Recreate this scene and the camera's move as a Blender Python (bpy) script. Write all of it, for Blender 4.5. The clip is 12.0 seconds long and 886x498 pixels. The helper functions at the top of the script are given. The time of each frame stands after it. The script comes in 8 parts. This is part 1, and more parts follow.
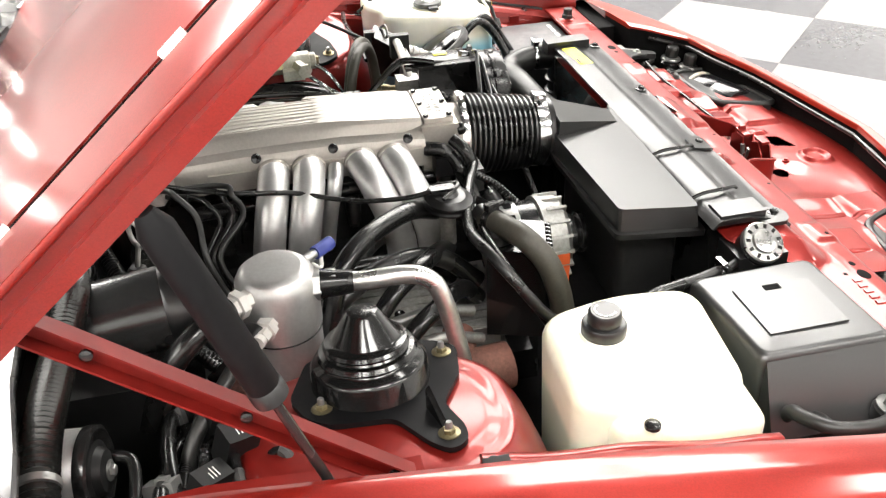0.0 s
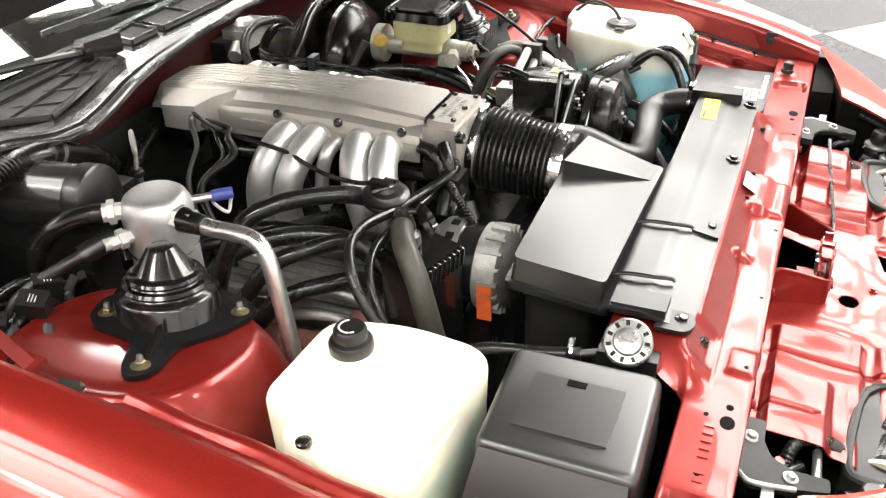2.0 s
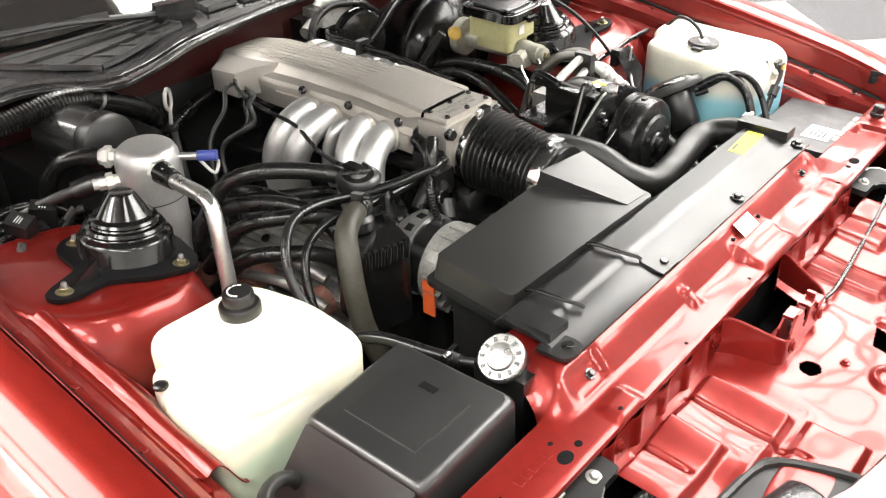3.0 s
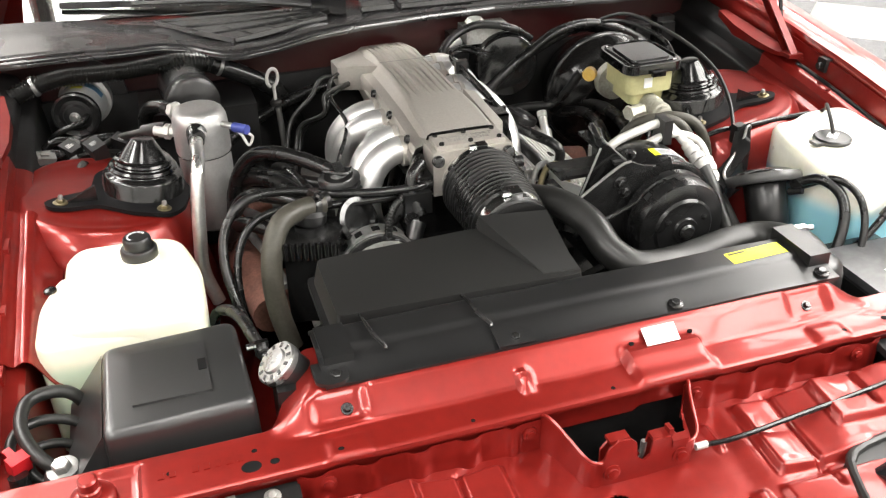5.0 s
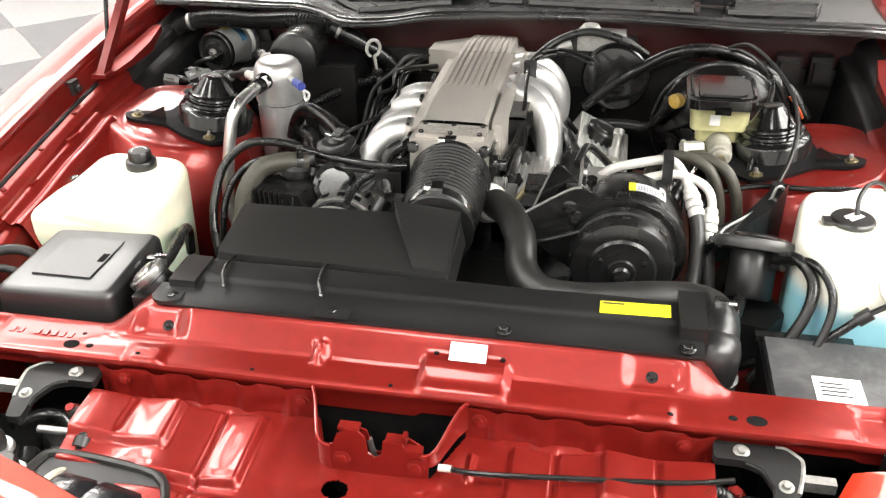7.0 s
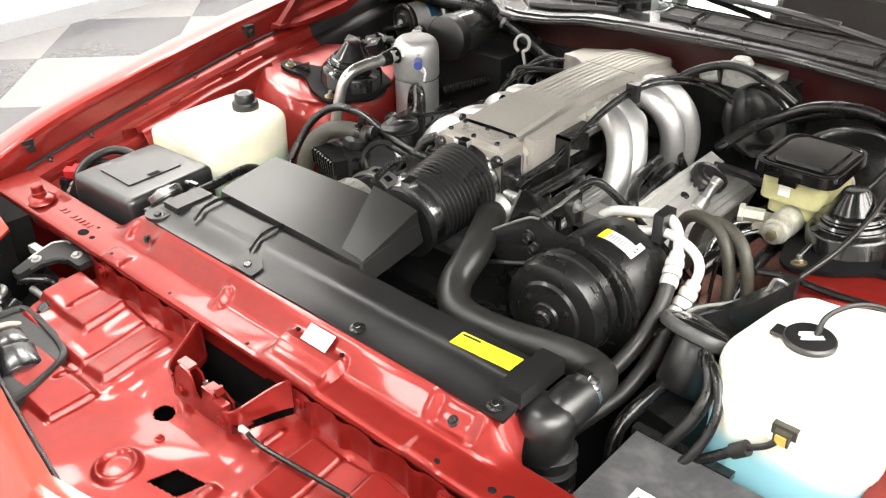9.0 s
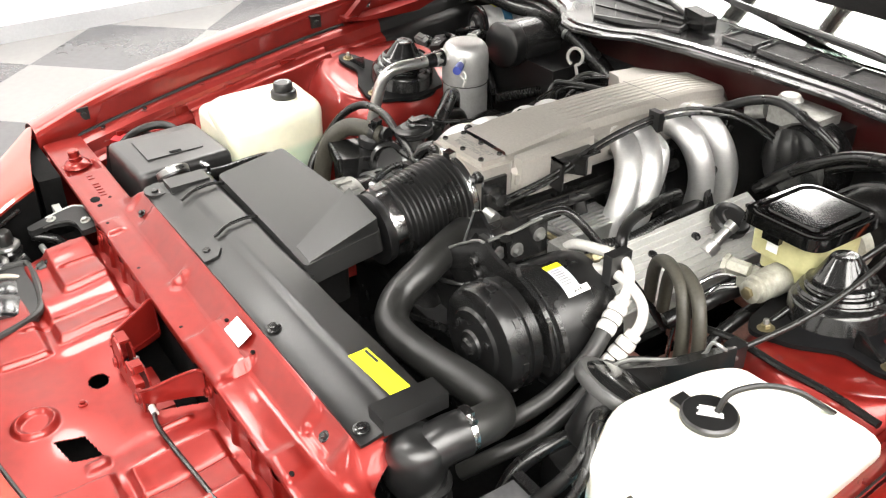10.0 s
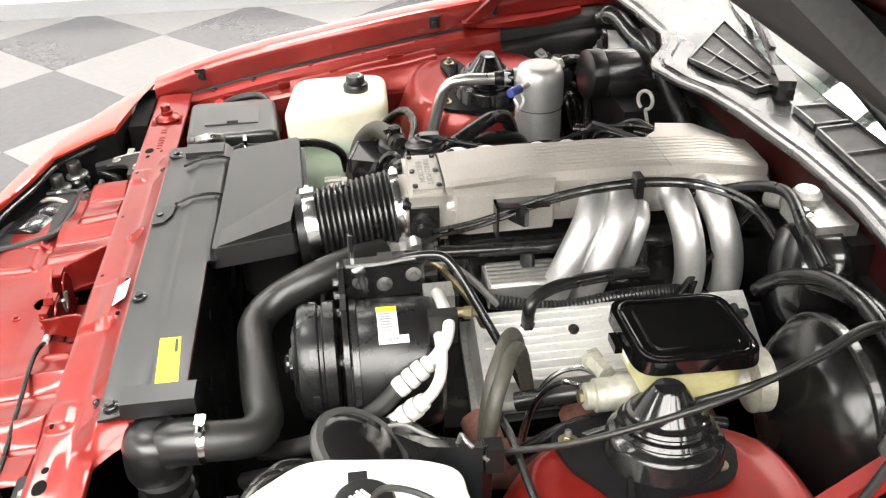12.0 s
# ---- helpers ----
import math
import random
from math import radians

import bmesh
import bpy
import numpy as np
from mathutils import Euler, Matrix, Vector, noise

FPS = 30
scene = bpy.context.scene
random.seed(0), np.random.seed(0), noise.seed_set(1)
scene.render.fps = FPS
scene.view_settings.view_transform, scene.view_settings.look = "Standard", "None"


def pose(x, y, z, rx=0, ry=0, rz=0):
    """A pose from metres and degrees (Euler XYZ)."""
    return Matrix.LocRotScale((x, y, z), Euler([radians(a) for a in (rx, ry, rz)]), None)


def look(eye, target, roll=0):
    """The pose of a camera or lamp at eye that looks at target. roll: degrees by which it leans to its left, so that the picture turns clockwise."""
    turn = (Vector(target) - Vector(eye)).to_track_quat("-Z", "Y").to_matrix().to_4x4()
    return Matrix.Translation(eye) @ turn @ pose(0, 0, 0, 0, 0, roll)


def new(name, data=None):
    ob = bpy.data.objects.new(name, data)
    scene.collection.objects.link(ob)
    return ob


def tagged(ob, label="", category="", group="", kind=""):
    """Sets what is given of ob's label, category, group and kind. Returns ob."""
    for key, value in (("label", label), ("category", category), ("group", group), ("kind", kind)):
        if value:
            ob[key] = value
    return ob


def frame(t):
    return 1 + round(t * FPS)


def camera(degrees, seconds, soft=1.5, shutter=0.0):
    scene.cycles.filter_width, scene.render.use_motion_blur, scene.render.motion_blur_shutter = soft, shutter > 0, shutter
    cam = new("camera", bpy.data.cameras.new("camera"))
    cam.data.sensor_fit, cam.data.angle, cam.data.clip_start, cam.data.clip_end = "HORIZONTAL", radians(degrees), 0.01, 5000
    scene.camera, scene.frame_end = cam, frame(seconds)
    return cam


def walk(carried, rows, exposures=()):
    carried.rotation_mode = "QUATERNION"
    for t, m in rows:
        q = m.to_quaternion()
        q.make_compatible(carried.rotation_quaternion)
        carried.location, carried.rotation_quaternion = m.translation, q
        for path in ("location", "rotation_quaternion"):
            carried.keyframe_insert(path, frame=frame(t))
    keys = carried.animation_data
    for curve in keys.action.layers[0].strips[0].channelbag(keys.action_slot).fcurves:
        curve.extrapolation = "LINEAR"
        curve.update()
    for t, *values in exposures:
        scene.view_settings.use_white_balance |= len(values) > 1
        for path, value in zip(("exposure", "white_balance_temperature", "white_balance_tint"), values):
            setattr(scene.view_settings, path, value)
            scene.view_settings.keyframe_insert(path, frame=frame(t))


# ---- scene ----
cam = camera(52.1, 12.0, 1.25)
PATH = [
    (0, (-1.302, 0.69, 1.438), (0.336, 0.339, 0.346), -2.2),
    (0.5, (-1.297, 0.504, 1.434), (0.38, 0.399, 0.348), -2.2),
    (1, (-1.311, 0.292, 1.435), (0.361, 0.496, 0.357), -2.1),
    (1.5, (-1.297, 0.098, 1.436), (0.33, 0.55, 0.364), -2.3),
    (2, (-1.254, -0.089, 1.434), (0.297, 0.589, 0.369), -2.1),
    (2.5, (-1.174, -0.278, 1.435), (0.261, 0.621, 0.372), -1.9),
    (3, (-1.065, -0.44, 1.437), (0.218, 0.664, 0.373), -1.6),
    (3.2, (-1.02, -0.498, 1.438), (0.196, 0.68, 0.374), -1.7),
    (4.8, (-0.538, -0.827, 1.446), (0.074, 0.782, 0.427), -1.2),
    (5, (-0.465, -0.861, 1.447), (0.056, 0.781, 0.43), -1.2),
    (5.5, (-0.299, -0.927, 1.451), (0.009, 0.765, 0.43), -1.1),
    (6, (-0.127, -0.972, 1.45), (-0.02, 0.748, 0.435), -1.0),
    (6.5, (0.044, -0.977, 1.451), (-0.04, 0.744, 0.436), -0.8),
    (7, (0.24, -0.952, 1.453), (-0.091, 0.736, 0.433), -0.7),
    (7.2, (0.32, -0.941, 1.454), (-0.115, 0.724, 0.435), -0.7),
    (8.8, (0.808, -0.69, 1.474), (-0.266, 0.633, 0.427), -0.9),
    (9, (0.86, -0.636, 1.469), (-0.285, 0.63, 0.427), -0.8),
    (9.5, (0.972, -0.494, 1.474), (-0.322, 0.613, 0.424), -0.8),
    (10, (1.055, -0.349, 1.476), (-0.358, 0.599, 0.425), -0.7),
    (10.5, (1.12, -0.19, 1.479), (-0.39, 0.589, 0.424), -0.8),
    (11, (1.166, -0.021, 1.484), (-0.423, 0.579, 0.428), -1.0),
    (11.5, (1.211, 0.145, 1.488), (-0.439, 0.55, 0.433), -1.0),
    (12, (1.237, 0.301, 1.496), (-0.447, 0.506, 0.436), -1.1),
]
walk(cam, [(t, look(eye, target, roll)) for t, eye, target, roll in PATH])

# ---- light ----
world = bpy.data.worlds.new("showroom_world")
scene.world = world
world.use_nodes = True
world.node_tree.nodes["Background"].inputs[0].default_value = (0.9, 0.95, 1.0, 1)
world.node_tree.nodes["Background"].inputs[1].default_value = 0.05
EXPOSURE = -0.42
scene.view_settings.exposure = EXPOSURE
CEILING = 3.5
LAMPS = [(x, -2.75 + 1.27 * k, 31.0) for x in (1.98, 2.62, 3.26) for k in range(3)] + [(x, -2.75 + 1.27 * k, 31.0) for x in (4.0, 4.9, 5.8) for k in range(4)]
LAMPS += [(x, y, 60.0) for x in (4.4, 6.6) for y in (2.9, 4.6)] + [(9.0, y, 50.0) for y in (-2.6, 3.2)]
LAMPS += [(-2.5, -3.7 + 1.75 * k, 62.0) for k in range(6)] + [(0.1, -3.6, 52.0), (-0.45, -0.75, 42.0)]
# 13 W and 24 W panels: unseen, added to brighten windscreen and hood.
LAMPS += [(x, y, 13.0) for x in (-3.25, -1.75, -1.05) for y in (1.75, 3.0)] + [(x, 2.6, 22.0) for x in (2.3, 2.95, 3.6)] + [(1.45, 2.0, 26.0)] + [(x, 1.06, 24.0) for x in (2.62, 3.26)]

# ---- materials ----
def rgb(c):
    return (c[0], c[1], c[2], 1.0)


def mat(name, base, rough=0.5, metal=0.0, coat=0.0, var=0.12, scale=9.0, fine=90.0, bump=0.04, bump_scale=0.0,
        rough_var=0.1, dirt=0.0, dirt_colour=(0.05, 0.04, 0.03), coat_rough=0.05, per_object=0.0, spec=0.5, flakes=0.0):
    """A surface with two scales of colour change, uneven gloss, fine relief and optional dirt."""
    m = bpy.data.materials.new(name)
    m.use_nodes = True
    nt = m.node_tree
    n, ln = nt.nodes, nt.links
    b = n["Principled BSDF"]
    b.inputs["Metallic"].default_value = metal
    b.inputs["Coat Weight"].default_value = coat
    b.inputs["Coat Roughness"].default_value = coat_rough
    b.inputs["Specular IOR Level"].default_value = spec
    tc = n.new("ShaderNodeTexCoord")

    def noise_node(s, detail=4.0):
        t = n.new("ShaderNodeTexNoise")
        t.inputs["Scale"].default_value = s
        t.inputs["Detail"].default_value = detail
        ln.new(tc.outputs["Object"], t.inputs["Vector"])
        return t

    big, small = noise_node(scale), noise_node(fine, 3.0)
    add = n.new("ShaderNodeMath")
    add.operation = "ADD"
    ln.new(big.outputs["Fac"], add.inputs[0])
    ln.new(small.outputs["Fac"], add.inputs[1])
    ramp = n.new("ShaderNodeMapRange")
    ramp.inputs["From Min"].default_value, ramp.inputs["From Max"].default_value = 0.7, 1.3
    ramp.inputs["To Min"].default_value, ramp.inputs["To Max"].default_value = 1 - var, 1 + var
    ln.new(add.outputs[0], ramp.inputs["Value"])
    mul = n.new("ShaderNodeVectorMath")
    mul.operation = "SCALE"
    mul.inputs[0].default_value = base
    ln.new(ramp.outputs["Result"], mul.inputs["Scale"])
    colour = mul.outputs["Vector"]
    if per_object:
        info = n.new("ShaderNodeObjectInfo")
        pr = n.new("ShaderNodeMapRange")
        pr.inputs["To Min"].default_value, pr.inputs["To Max"].default_value = 1 - per_object, 1 + per_object
        ln.new(info.outputs["Random"], pr.inputs["Value"])
        m2 = n.new("ShaderNodeVectorMath")
        m2.operation = "SCALE"
        ln.new(colour, m2.inputs[0])
        ln.new(pr.outputs["Result"], m2.inputs["Scale"])
        colour = m2.outputs["Vector"]
    if flakes:
        fl = n.new("ShaderNodeTexVoronoi")
        fl.inputs["Scale"].default_value = 900.0
        ln.new(tc.outputs["Object"], fl.inputs["Vector"])
        fr = n.new("ShaderNodeMapRange")
        fr.inputs["To Min"].default_value, fr.inputs["To Max"].default_value = 1 - flakes, 1 + flakes
        ln.new(fl.outputs["Color"], fr.inputs["Value"])
        m3 = n.new("ShaderNodeVectorMath")
        m3.operation = "SCALE"
        ln.new(colour, m3.inputs[0])
        ln.new(fr.outputs["Result"], m3.inputs["Scale"])
        colour = m3.outputs["Vector"]
    if dirt:
        d = noise_node(scale * 2.3, 6.0)
        dr = n.new("ShaderNodeMapRange")
        dr.inputs["From Min"].default_value, dr.inputs["From Max"].default_value = 0.5, 0.72
        dr.inputs["To Max"].default_value = dirt
        ln.new(d.outputs["Fac"], dr.inputs["Value"])
        mix = n.new("ShaderNodeMix")
        mix.data_type = "RGBA"
        ln.new(dr.outputs["Result"], mix.inputs["Factor"])
        ln.new(colour, mix.inputs["A"])
        mix.inputs["B"].default_value = rgb(dirt_colour)
        colour = mix.outputs["Result"]
    ln.new(colour, b.inputs["Base Color"])
    rr = n.new("ShaderNodeMapRange")
    rr.inputs["From Min"].default_value, rr.inputs["From Max"].default_value = 0.3, 0.7
    rr.inputs["To Min"].default_value, rr.inputs["To Max"].default_value = max(0.02, rough - rough_var), min(1, rough + rough_var)
    ln.new(big.outputs["Fac"], rr.inputs["Value"])
    ln.new(rr.outputs["Result"], b.inputs["Roughness"])
    if bump:
        bp = n.new("ShaderNodeBump")
        bp.inputs["Strength"].default_value = bump
        bp.inputs["Distance"].default_value = 0.002
        src = noise_node(bump_scale, 3.0) if bump_scale else small
        ln.new(src.outputs["Fac"], bp.inputs["Height"])
        ln.new(bp.outputs["Normal"], b.inputs["Normal"])
    return m


def filled_plastic(name, base, fluid, level, soft=0.012):
    """Milky tank plastic through which the fluid shows below its level (object z)."""
    m = mat(name, base, 0.34, 0, 0.15, 0.05, 7, 60, 0.05, 40, 0.08)
    n, ln = m.node_tree.nodes, m.node_tree.links
    b = n["Principled BSDF"]
    b.inputs["Subsurface Weight"].default_value = 0.25
    b.inputs["Subsurface Radius"].default_value = (0.02, 0.018, 0.012)
    b.inputs["Subsurface Scale"].default_value = 0.6
    old = b.inputs["Base Color"].links[0].from_socket
    tc = n.new("ShaderNodeTexCoord")
    sep = n.new("ShaderNodeSeparateXYZ")
    ln.new(tc.outputs["Object"], sep.inputs[0])
    mr = n.new("ShaderNodeMapRange")
    mr.interpolation_type = "SMOOTHSTEP"
    mr.inputs["From Min"].default_value, mr.inputs["From Max"].default_value = level + soft, level - soft
    ln.new(sep.outputs["Z"], mr.inputs["Value"])
    mix = n.new("ShaderNodeMix")
    mix.data_type = "RGBA"
    ln.new(mr.outputs["Result"], mix.inputs["Factor"])
    ln.new(old, mix.inputs["A"])
    mix.inputs["B"].default_value = rgb(fluid)
    ln.new(mix.outputs["Result"], b.inputs["Base Color"])
    return m


RED = mat("candy_red_paint", (0.30, 0.0165, 0.0105), 0.34, 0.65, 1.0, 0.06, 3, 40, 0.012, 14, 0.06, flakes=0.12, coat_rough=0.11)
RED_BAY = mat("glossy_red_bay_paint", (0.23, 0.0135, 0.0095), 0.33, 0.5, 0.42, 0.10, 5, 60, 0.05, 24, 0.06, dirt=0.15, dirt_colour=(0.10, 0.008, 0.008), coat_rough=0.06)
RED_HINGE = mat("dark_red_hinge_paint", (0.15, 0.0085, 0.006), 0.42, 0.15, 0.05, 0.12, 8, 60, 0.03, 30, 0.08, dirt=0.15, dirt_colour=(0.05, 0.008, 0.006), coat_rough=0.2, spec=0.3)
RED_NOSE = mat("orange_red_nose_plastic_paint", (0.42, 0.026, 0.008), 0.34, 0.3, 1.0, 0.06, 3, 40, 0.012, 14, 0.06, coat_rough=0.05)
# Bay red darkened in the colour itself for the firewall's shade.
RED_SHADED = mat("shade_darkened_red_paint", (0.030, 0.0028, 0.0024), 0.40, 0.0, 0.1, 0.15, 6, 60, 0.05, 30, 0.1, dirt=0.3)
BLACK = mat("satin_black_plastic", (0.0085, 0.0085, 0.0085), 0.33, 0, 0, 0.15, 7, 300, 0.018, 700, 0.05, spec=0.7)
BLACK_LID = mat("grained_black_plastic", (0.012, 0.012, 0.0115), 0.32, 0, 0, 0.12, 6, 300, 0.022, 900, 0.04, spec=0.66)
COVER_PLASTIC = mat("satin_black_cover_plastic", (0.016, 0.016, 0.016), 0.34, 0, 0.2, 0.1, 6, 300, 0.02, 900, 0.05, spec=0.8, coat_rough=0.3)
GLOSS = mat("gloss_black_paint", (0.008, 0.008, 0.008), 0.17, 0, 0.3, 0.15, 8, 90, 0.02, 30, 0.06)
BLACK_METAL = mat("semi_gloss_black_metal", (0.011, 0.011, 0.011), 0.24, 0.0, 0.3, 0.2, 9, 120, 0.08, 60, 0.1, dirt=0.2, dirt_colour=(0.02, 0.017, 0.014))
RUBBER = mat("black_rubber", (0.0085, 0.0085, 0.0083), 0.26, 0, 0, 0.2, 14, 200, 0.06, 200, 0.1)
RUBBER_GREY = mat("dusty_grey_rubber", (0.014, 0.014, 0.013), 0.4, 0, 0, 0.2, 14, 200, 0.06, 200, 0.1)
CAST = mat("champagne_cast_aluminium", (0.50, 0.475, 0.435), 0.46, 0.6, 0, 0.08, 8, 250, 0.05, 600, 0.06)
RUNNER = mat("satin_silver_tube", (0.74, 0.74, 0.73), 0.44, 0.85, 0, 0.06, 10, 160, 0.05, 300, 0.06)
CANISTER = mat("satin_canister_aluminium", (0.62, 0.62, 0.61), 0.44, 0.8, 0, 0.07, 12, 200, 0.06, 300, 0.08, dirt=0.15, dirt_colour=(0.2, 0.19, 0.17))
ALU = mat("raw_aluminium", (0.68, 0.68, 0.66), 0.36, 0.9, 0, 0.1, 12, 200, 0.08, 300, 0.1, dirt=0.2, dirt_colour=(0.16, 0.15, 0.13))
AGED_CAST = mat("aged_cast_aluminium", (0.40, 0.395, 0.335), 0.48, 0.4, 0, 0.2, 14, 200, 0.12, 250, 0.12, dirt=0.4, dirt_colour=(0.10, 0.085, 0.06))
VALVE = mat("cast_valve_cover_aluminium", (0.80, 0.80, 0.77), 0.42, 0.55, 0, 0.07, 12, 200, 0.05, 300, 0.08, dirt=0.1, dirt_colour=(0.3, 0.29, 0.27))
ALU_DULL = mat("weathered_and_shaded_aluminium", (0.36, 0.36, 0.34), 0.5, 0.7, 0, 0.2, 14, 200, 0.12, 250, 0.12, dirt=0.5, dirt_colour=(0.10, 0.09, 0.07))
CHROME = mat("bright_steel", (0.62, 0.62, 0.62), 0.2, 1.0, 0, 0.06, 14, 200, 0.03, 200, 0.08)
ZINC = mat("yellow_zinc_plate", (0.24, 0.205, 0.12), 0.36, 0.8, 0, 0.2, 30, 300, 0.05, 200, 0.1)
STEEL = mat("grey_steel_tube", (0.30, 0.30, 0.29), 0.38, 0.8, 0, 0.15, 20, 200, 0.05, 200, 0.1)
OLIVE = mat("olive_rubber_hose", (0.045, 0.042, 0.032), 0.5, 0, 0, 0.25, 20, 200, 0.08, 200, 0.1)
RUST = mat("rusty_iron", (0.22, 0.10, 0.075), 0.75, 0.1, 0, 0.3, 30, 200, 0.3, 150, 0.1)
YELLOW_RES = mat("yellowed_reservoir_plastic", (0.46, 0.44, 0.23), 0.35, 0, 0.1, 0.1, 14, 150, 0.05, 200, 0.08)
AMBER = mat("amber_plastic", (0.55, 0.36, 0.08), 0.4, 0, 0, 0.1, 20)
BLUE = mat("blue_plastic_cap", (0.05, 0.07, 0.30), 0.4, 0, 0, 0.1, 20)
PIPE = mat("pale_aluminium_pipe", (0.60, 0.59, 0.56), 0.45, 0.3, 0, 0.08, 20, 200, 0.06, 200)
WHITE = mat("white_plastic", (0.78, 0.77, 0.74), 0.4, 0, 0, 0.06, 20)
PAPER = mat("white_paper_label", (0.80, 0.80, 0.78), 0.5, 0, 0.2, 0.04, 30)
STICKER = mat("yellow_sticker", (0.82, 0.78, 0.02), 0.4, 0, 0.3, 0.04, 30)
ORANGE = mat("orange_label", (0.70, 0.12, 0.03), 0.45, 0, 0, 0.05, 30)
MILKY = mat("milky_tank_plastic", (0.86, 0.85, 0.72), 0.34, 0, 0.15, 0.05, 7, 60, 0.05, 40, 0.08)
INK = mat("dark_print", (0.03, 0.03, 0.03), 0.5)
INK_WHITE = mat("white_print", (0.72, 0.72, 0.70), 0.5)
BATTERY_TOP = mat("scuffed_grey_black_battery_plastic", (0.05, 0.05, 0.052), 0.38, 0, 0, 0.25, 14, 120, 0.05, 90, 0.1, dirt=0.35, dirt_colour=(0.16, 0.16, 0.16))
# Near-black for the shade in gaps, holes and the bottom of the bay.
VOID = mat("shade_black", (0.006, 0.006, 0.006), 0.8, 0, 0, 0.3, 9, 80, 0.2, 80, 0.1, spec=0.08)
PAD = mat("dark_hood_insulation", (0.02, 0.02, 0.02), 0.9, 0, 0, 0.25, 12, 150, 0.3, 120, 0.05)
MAT_BLACK = mat("black_firewall_mat", (0.008, 0.008, 0.008), 0.7, 0, 0, 0.3, 10, 120, 0.2, 90, 0.1)
FLUID_TANK = filled_plastic("milky_coolant_tank_plastic", (0.86, 0.84, 0.66), (0.60, 0.72, 0.55), 0.035)
WASH_TANK = filled_plastic("milky_washer_tank_plastic", (0.86, 0.85, 0.74), (0.30, 0.62, 0.71), 0.098, 0.018)
TILE_LIGHT = mat("polished_light_tile", (0.21, 0.207, 0.204), 0.24, 0, 0.0, 0.05, 1.2, 30, 0.0004, 6, 0.02, per_object=0.04, spec=0.78)
TILE_DARK = mat("polished_grey_tile", (0.085, 0.085, 0.09), 0.24, 0, 0.0, 0.10, 1.5, 30, 0.0004, 6, 0.02, per_object=0.05, spec=0.78)
GROUT = mat("grey_grout", (0.25, 0.25, 0.24), 0.8)
WALL = mat("white_wall_paint", (0.80, 0.80, 0.79), 0.7, 0, 0, 0.03, 1.5, 30, 0.04, 40)
BASE = mat("grey_vinyl_base", (0.36, 0.37, 0.38), 0.45, 0, 0, 0.06, 3)
CEIL = mat("grey_ceiling_board", (0.22, 0.22, 0.22), 0.8, 0, 0, 0.04, 3, 60, 0.1, 60)
DARK_IN = mat("dark_cabin_trim", (0.01, 0.01, 0.01), 0.6)
COWL = mat("glossy_black_cowl_paint", (0.016, 0.0155, 0.016), 0.26, 0.0, 0.9, 0.2, 6, 120, 0.06, 40, 0.06, dirt=0.12, dirt_colour=(0.14, 0.135, 0.135), coat_rough=0.10)


def glass(name):
    m = bpy.data.materials.new(name)
    m.use_nodes = True
    b = m.node_tree.nodes["Principled BSDF"]
    b.inputs["Base Color"].default_value = (0.72, 0.80, 0.76, 1)
    b.inputs["Roughness"].default_value = 0.02
    b.inputs["Transmission Weight"].default_value = 1.0
    b.inputs["IOR"].default_value = 1.9
    return m


STRUT_BLACK = mat("dull_black_strut_paint", (0.006, 0.006, 0.0065), 0.55, 0, 0, 0.2, 9, 160, 0.05, 120, 0.1, spec=0.14)
GLOSS_LAMP = mat("polished_black_lamp_shell", (0.010, 0.010, 0.011), 0.24, 0, 0.3, 0.15, 8, 90, 0.03, 30, 0.06, coat_rough=0.08)
RING_BEIGE = mat("aged_beige_plastic", (0.42, 0.38, 0.31), 0.45, 0, 0, 0.1, 12, 120, 0.03, 80, 0.08)
LAMP_BLACK = mat("matt_black_lamp_cover", (0.010, 0.010, 0.010), 0.5, 0, 0, 0.2, 9, 120, 0.08, 60, 0.1)
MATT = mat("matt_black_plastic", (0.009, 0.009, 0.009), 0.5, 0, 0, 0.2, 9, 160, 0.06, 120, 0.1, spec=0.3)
SATIN = mat("satin_black_machine_paint", (0.008, 0.008, 0.008), 0.28, 0, 0, 0.18, 9, 140, 0.04, 90, 0.08)
GLASS = glass("tinted_windscreen_glass")


def lamp_glow():
    m = bpy.data.materials.new("lit_diffuser")
    m.use_nodes = True
    b = m.node_tree.nodes["Principled BSDF"]
    b.inputs["Base Color"].default_value = (0.9, 0.9, 0.9, 1)
    b.inputs["Emission Color"].default_value = (1.0, 0.97, 0.92, 1)
    b.inputs["Emission Strength"].default_value = 12.0
    return m


GLOW = lamp_glow()

# ---- mesh tools ----
WHERE = {}


def broad(me, p):
    """A large plane face, which stays flat beside its rounded edges."""
    if p.area < 0.0004:
        return False
    k = list(p.vertices)
    short = min((me.vertices[a].co - me.vertices[b].co).length for a, b in zip(k, k[1:] + k[:1]))
    return len(k) > 8 or short > 0.02


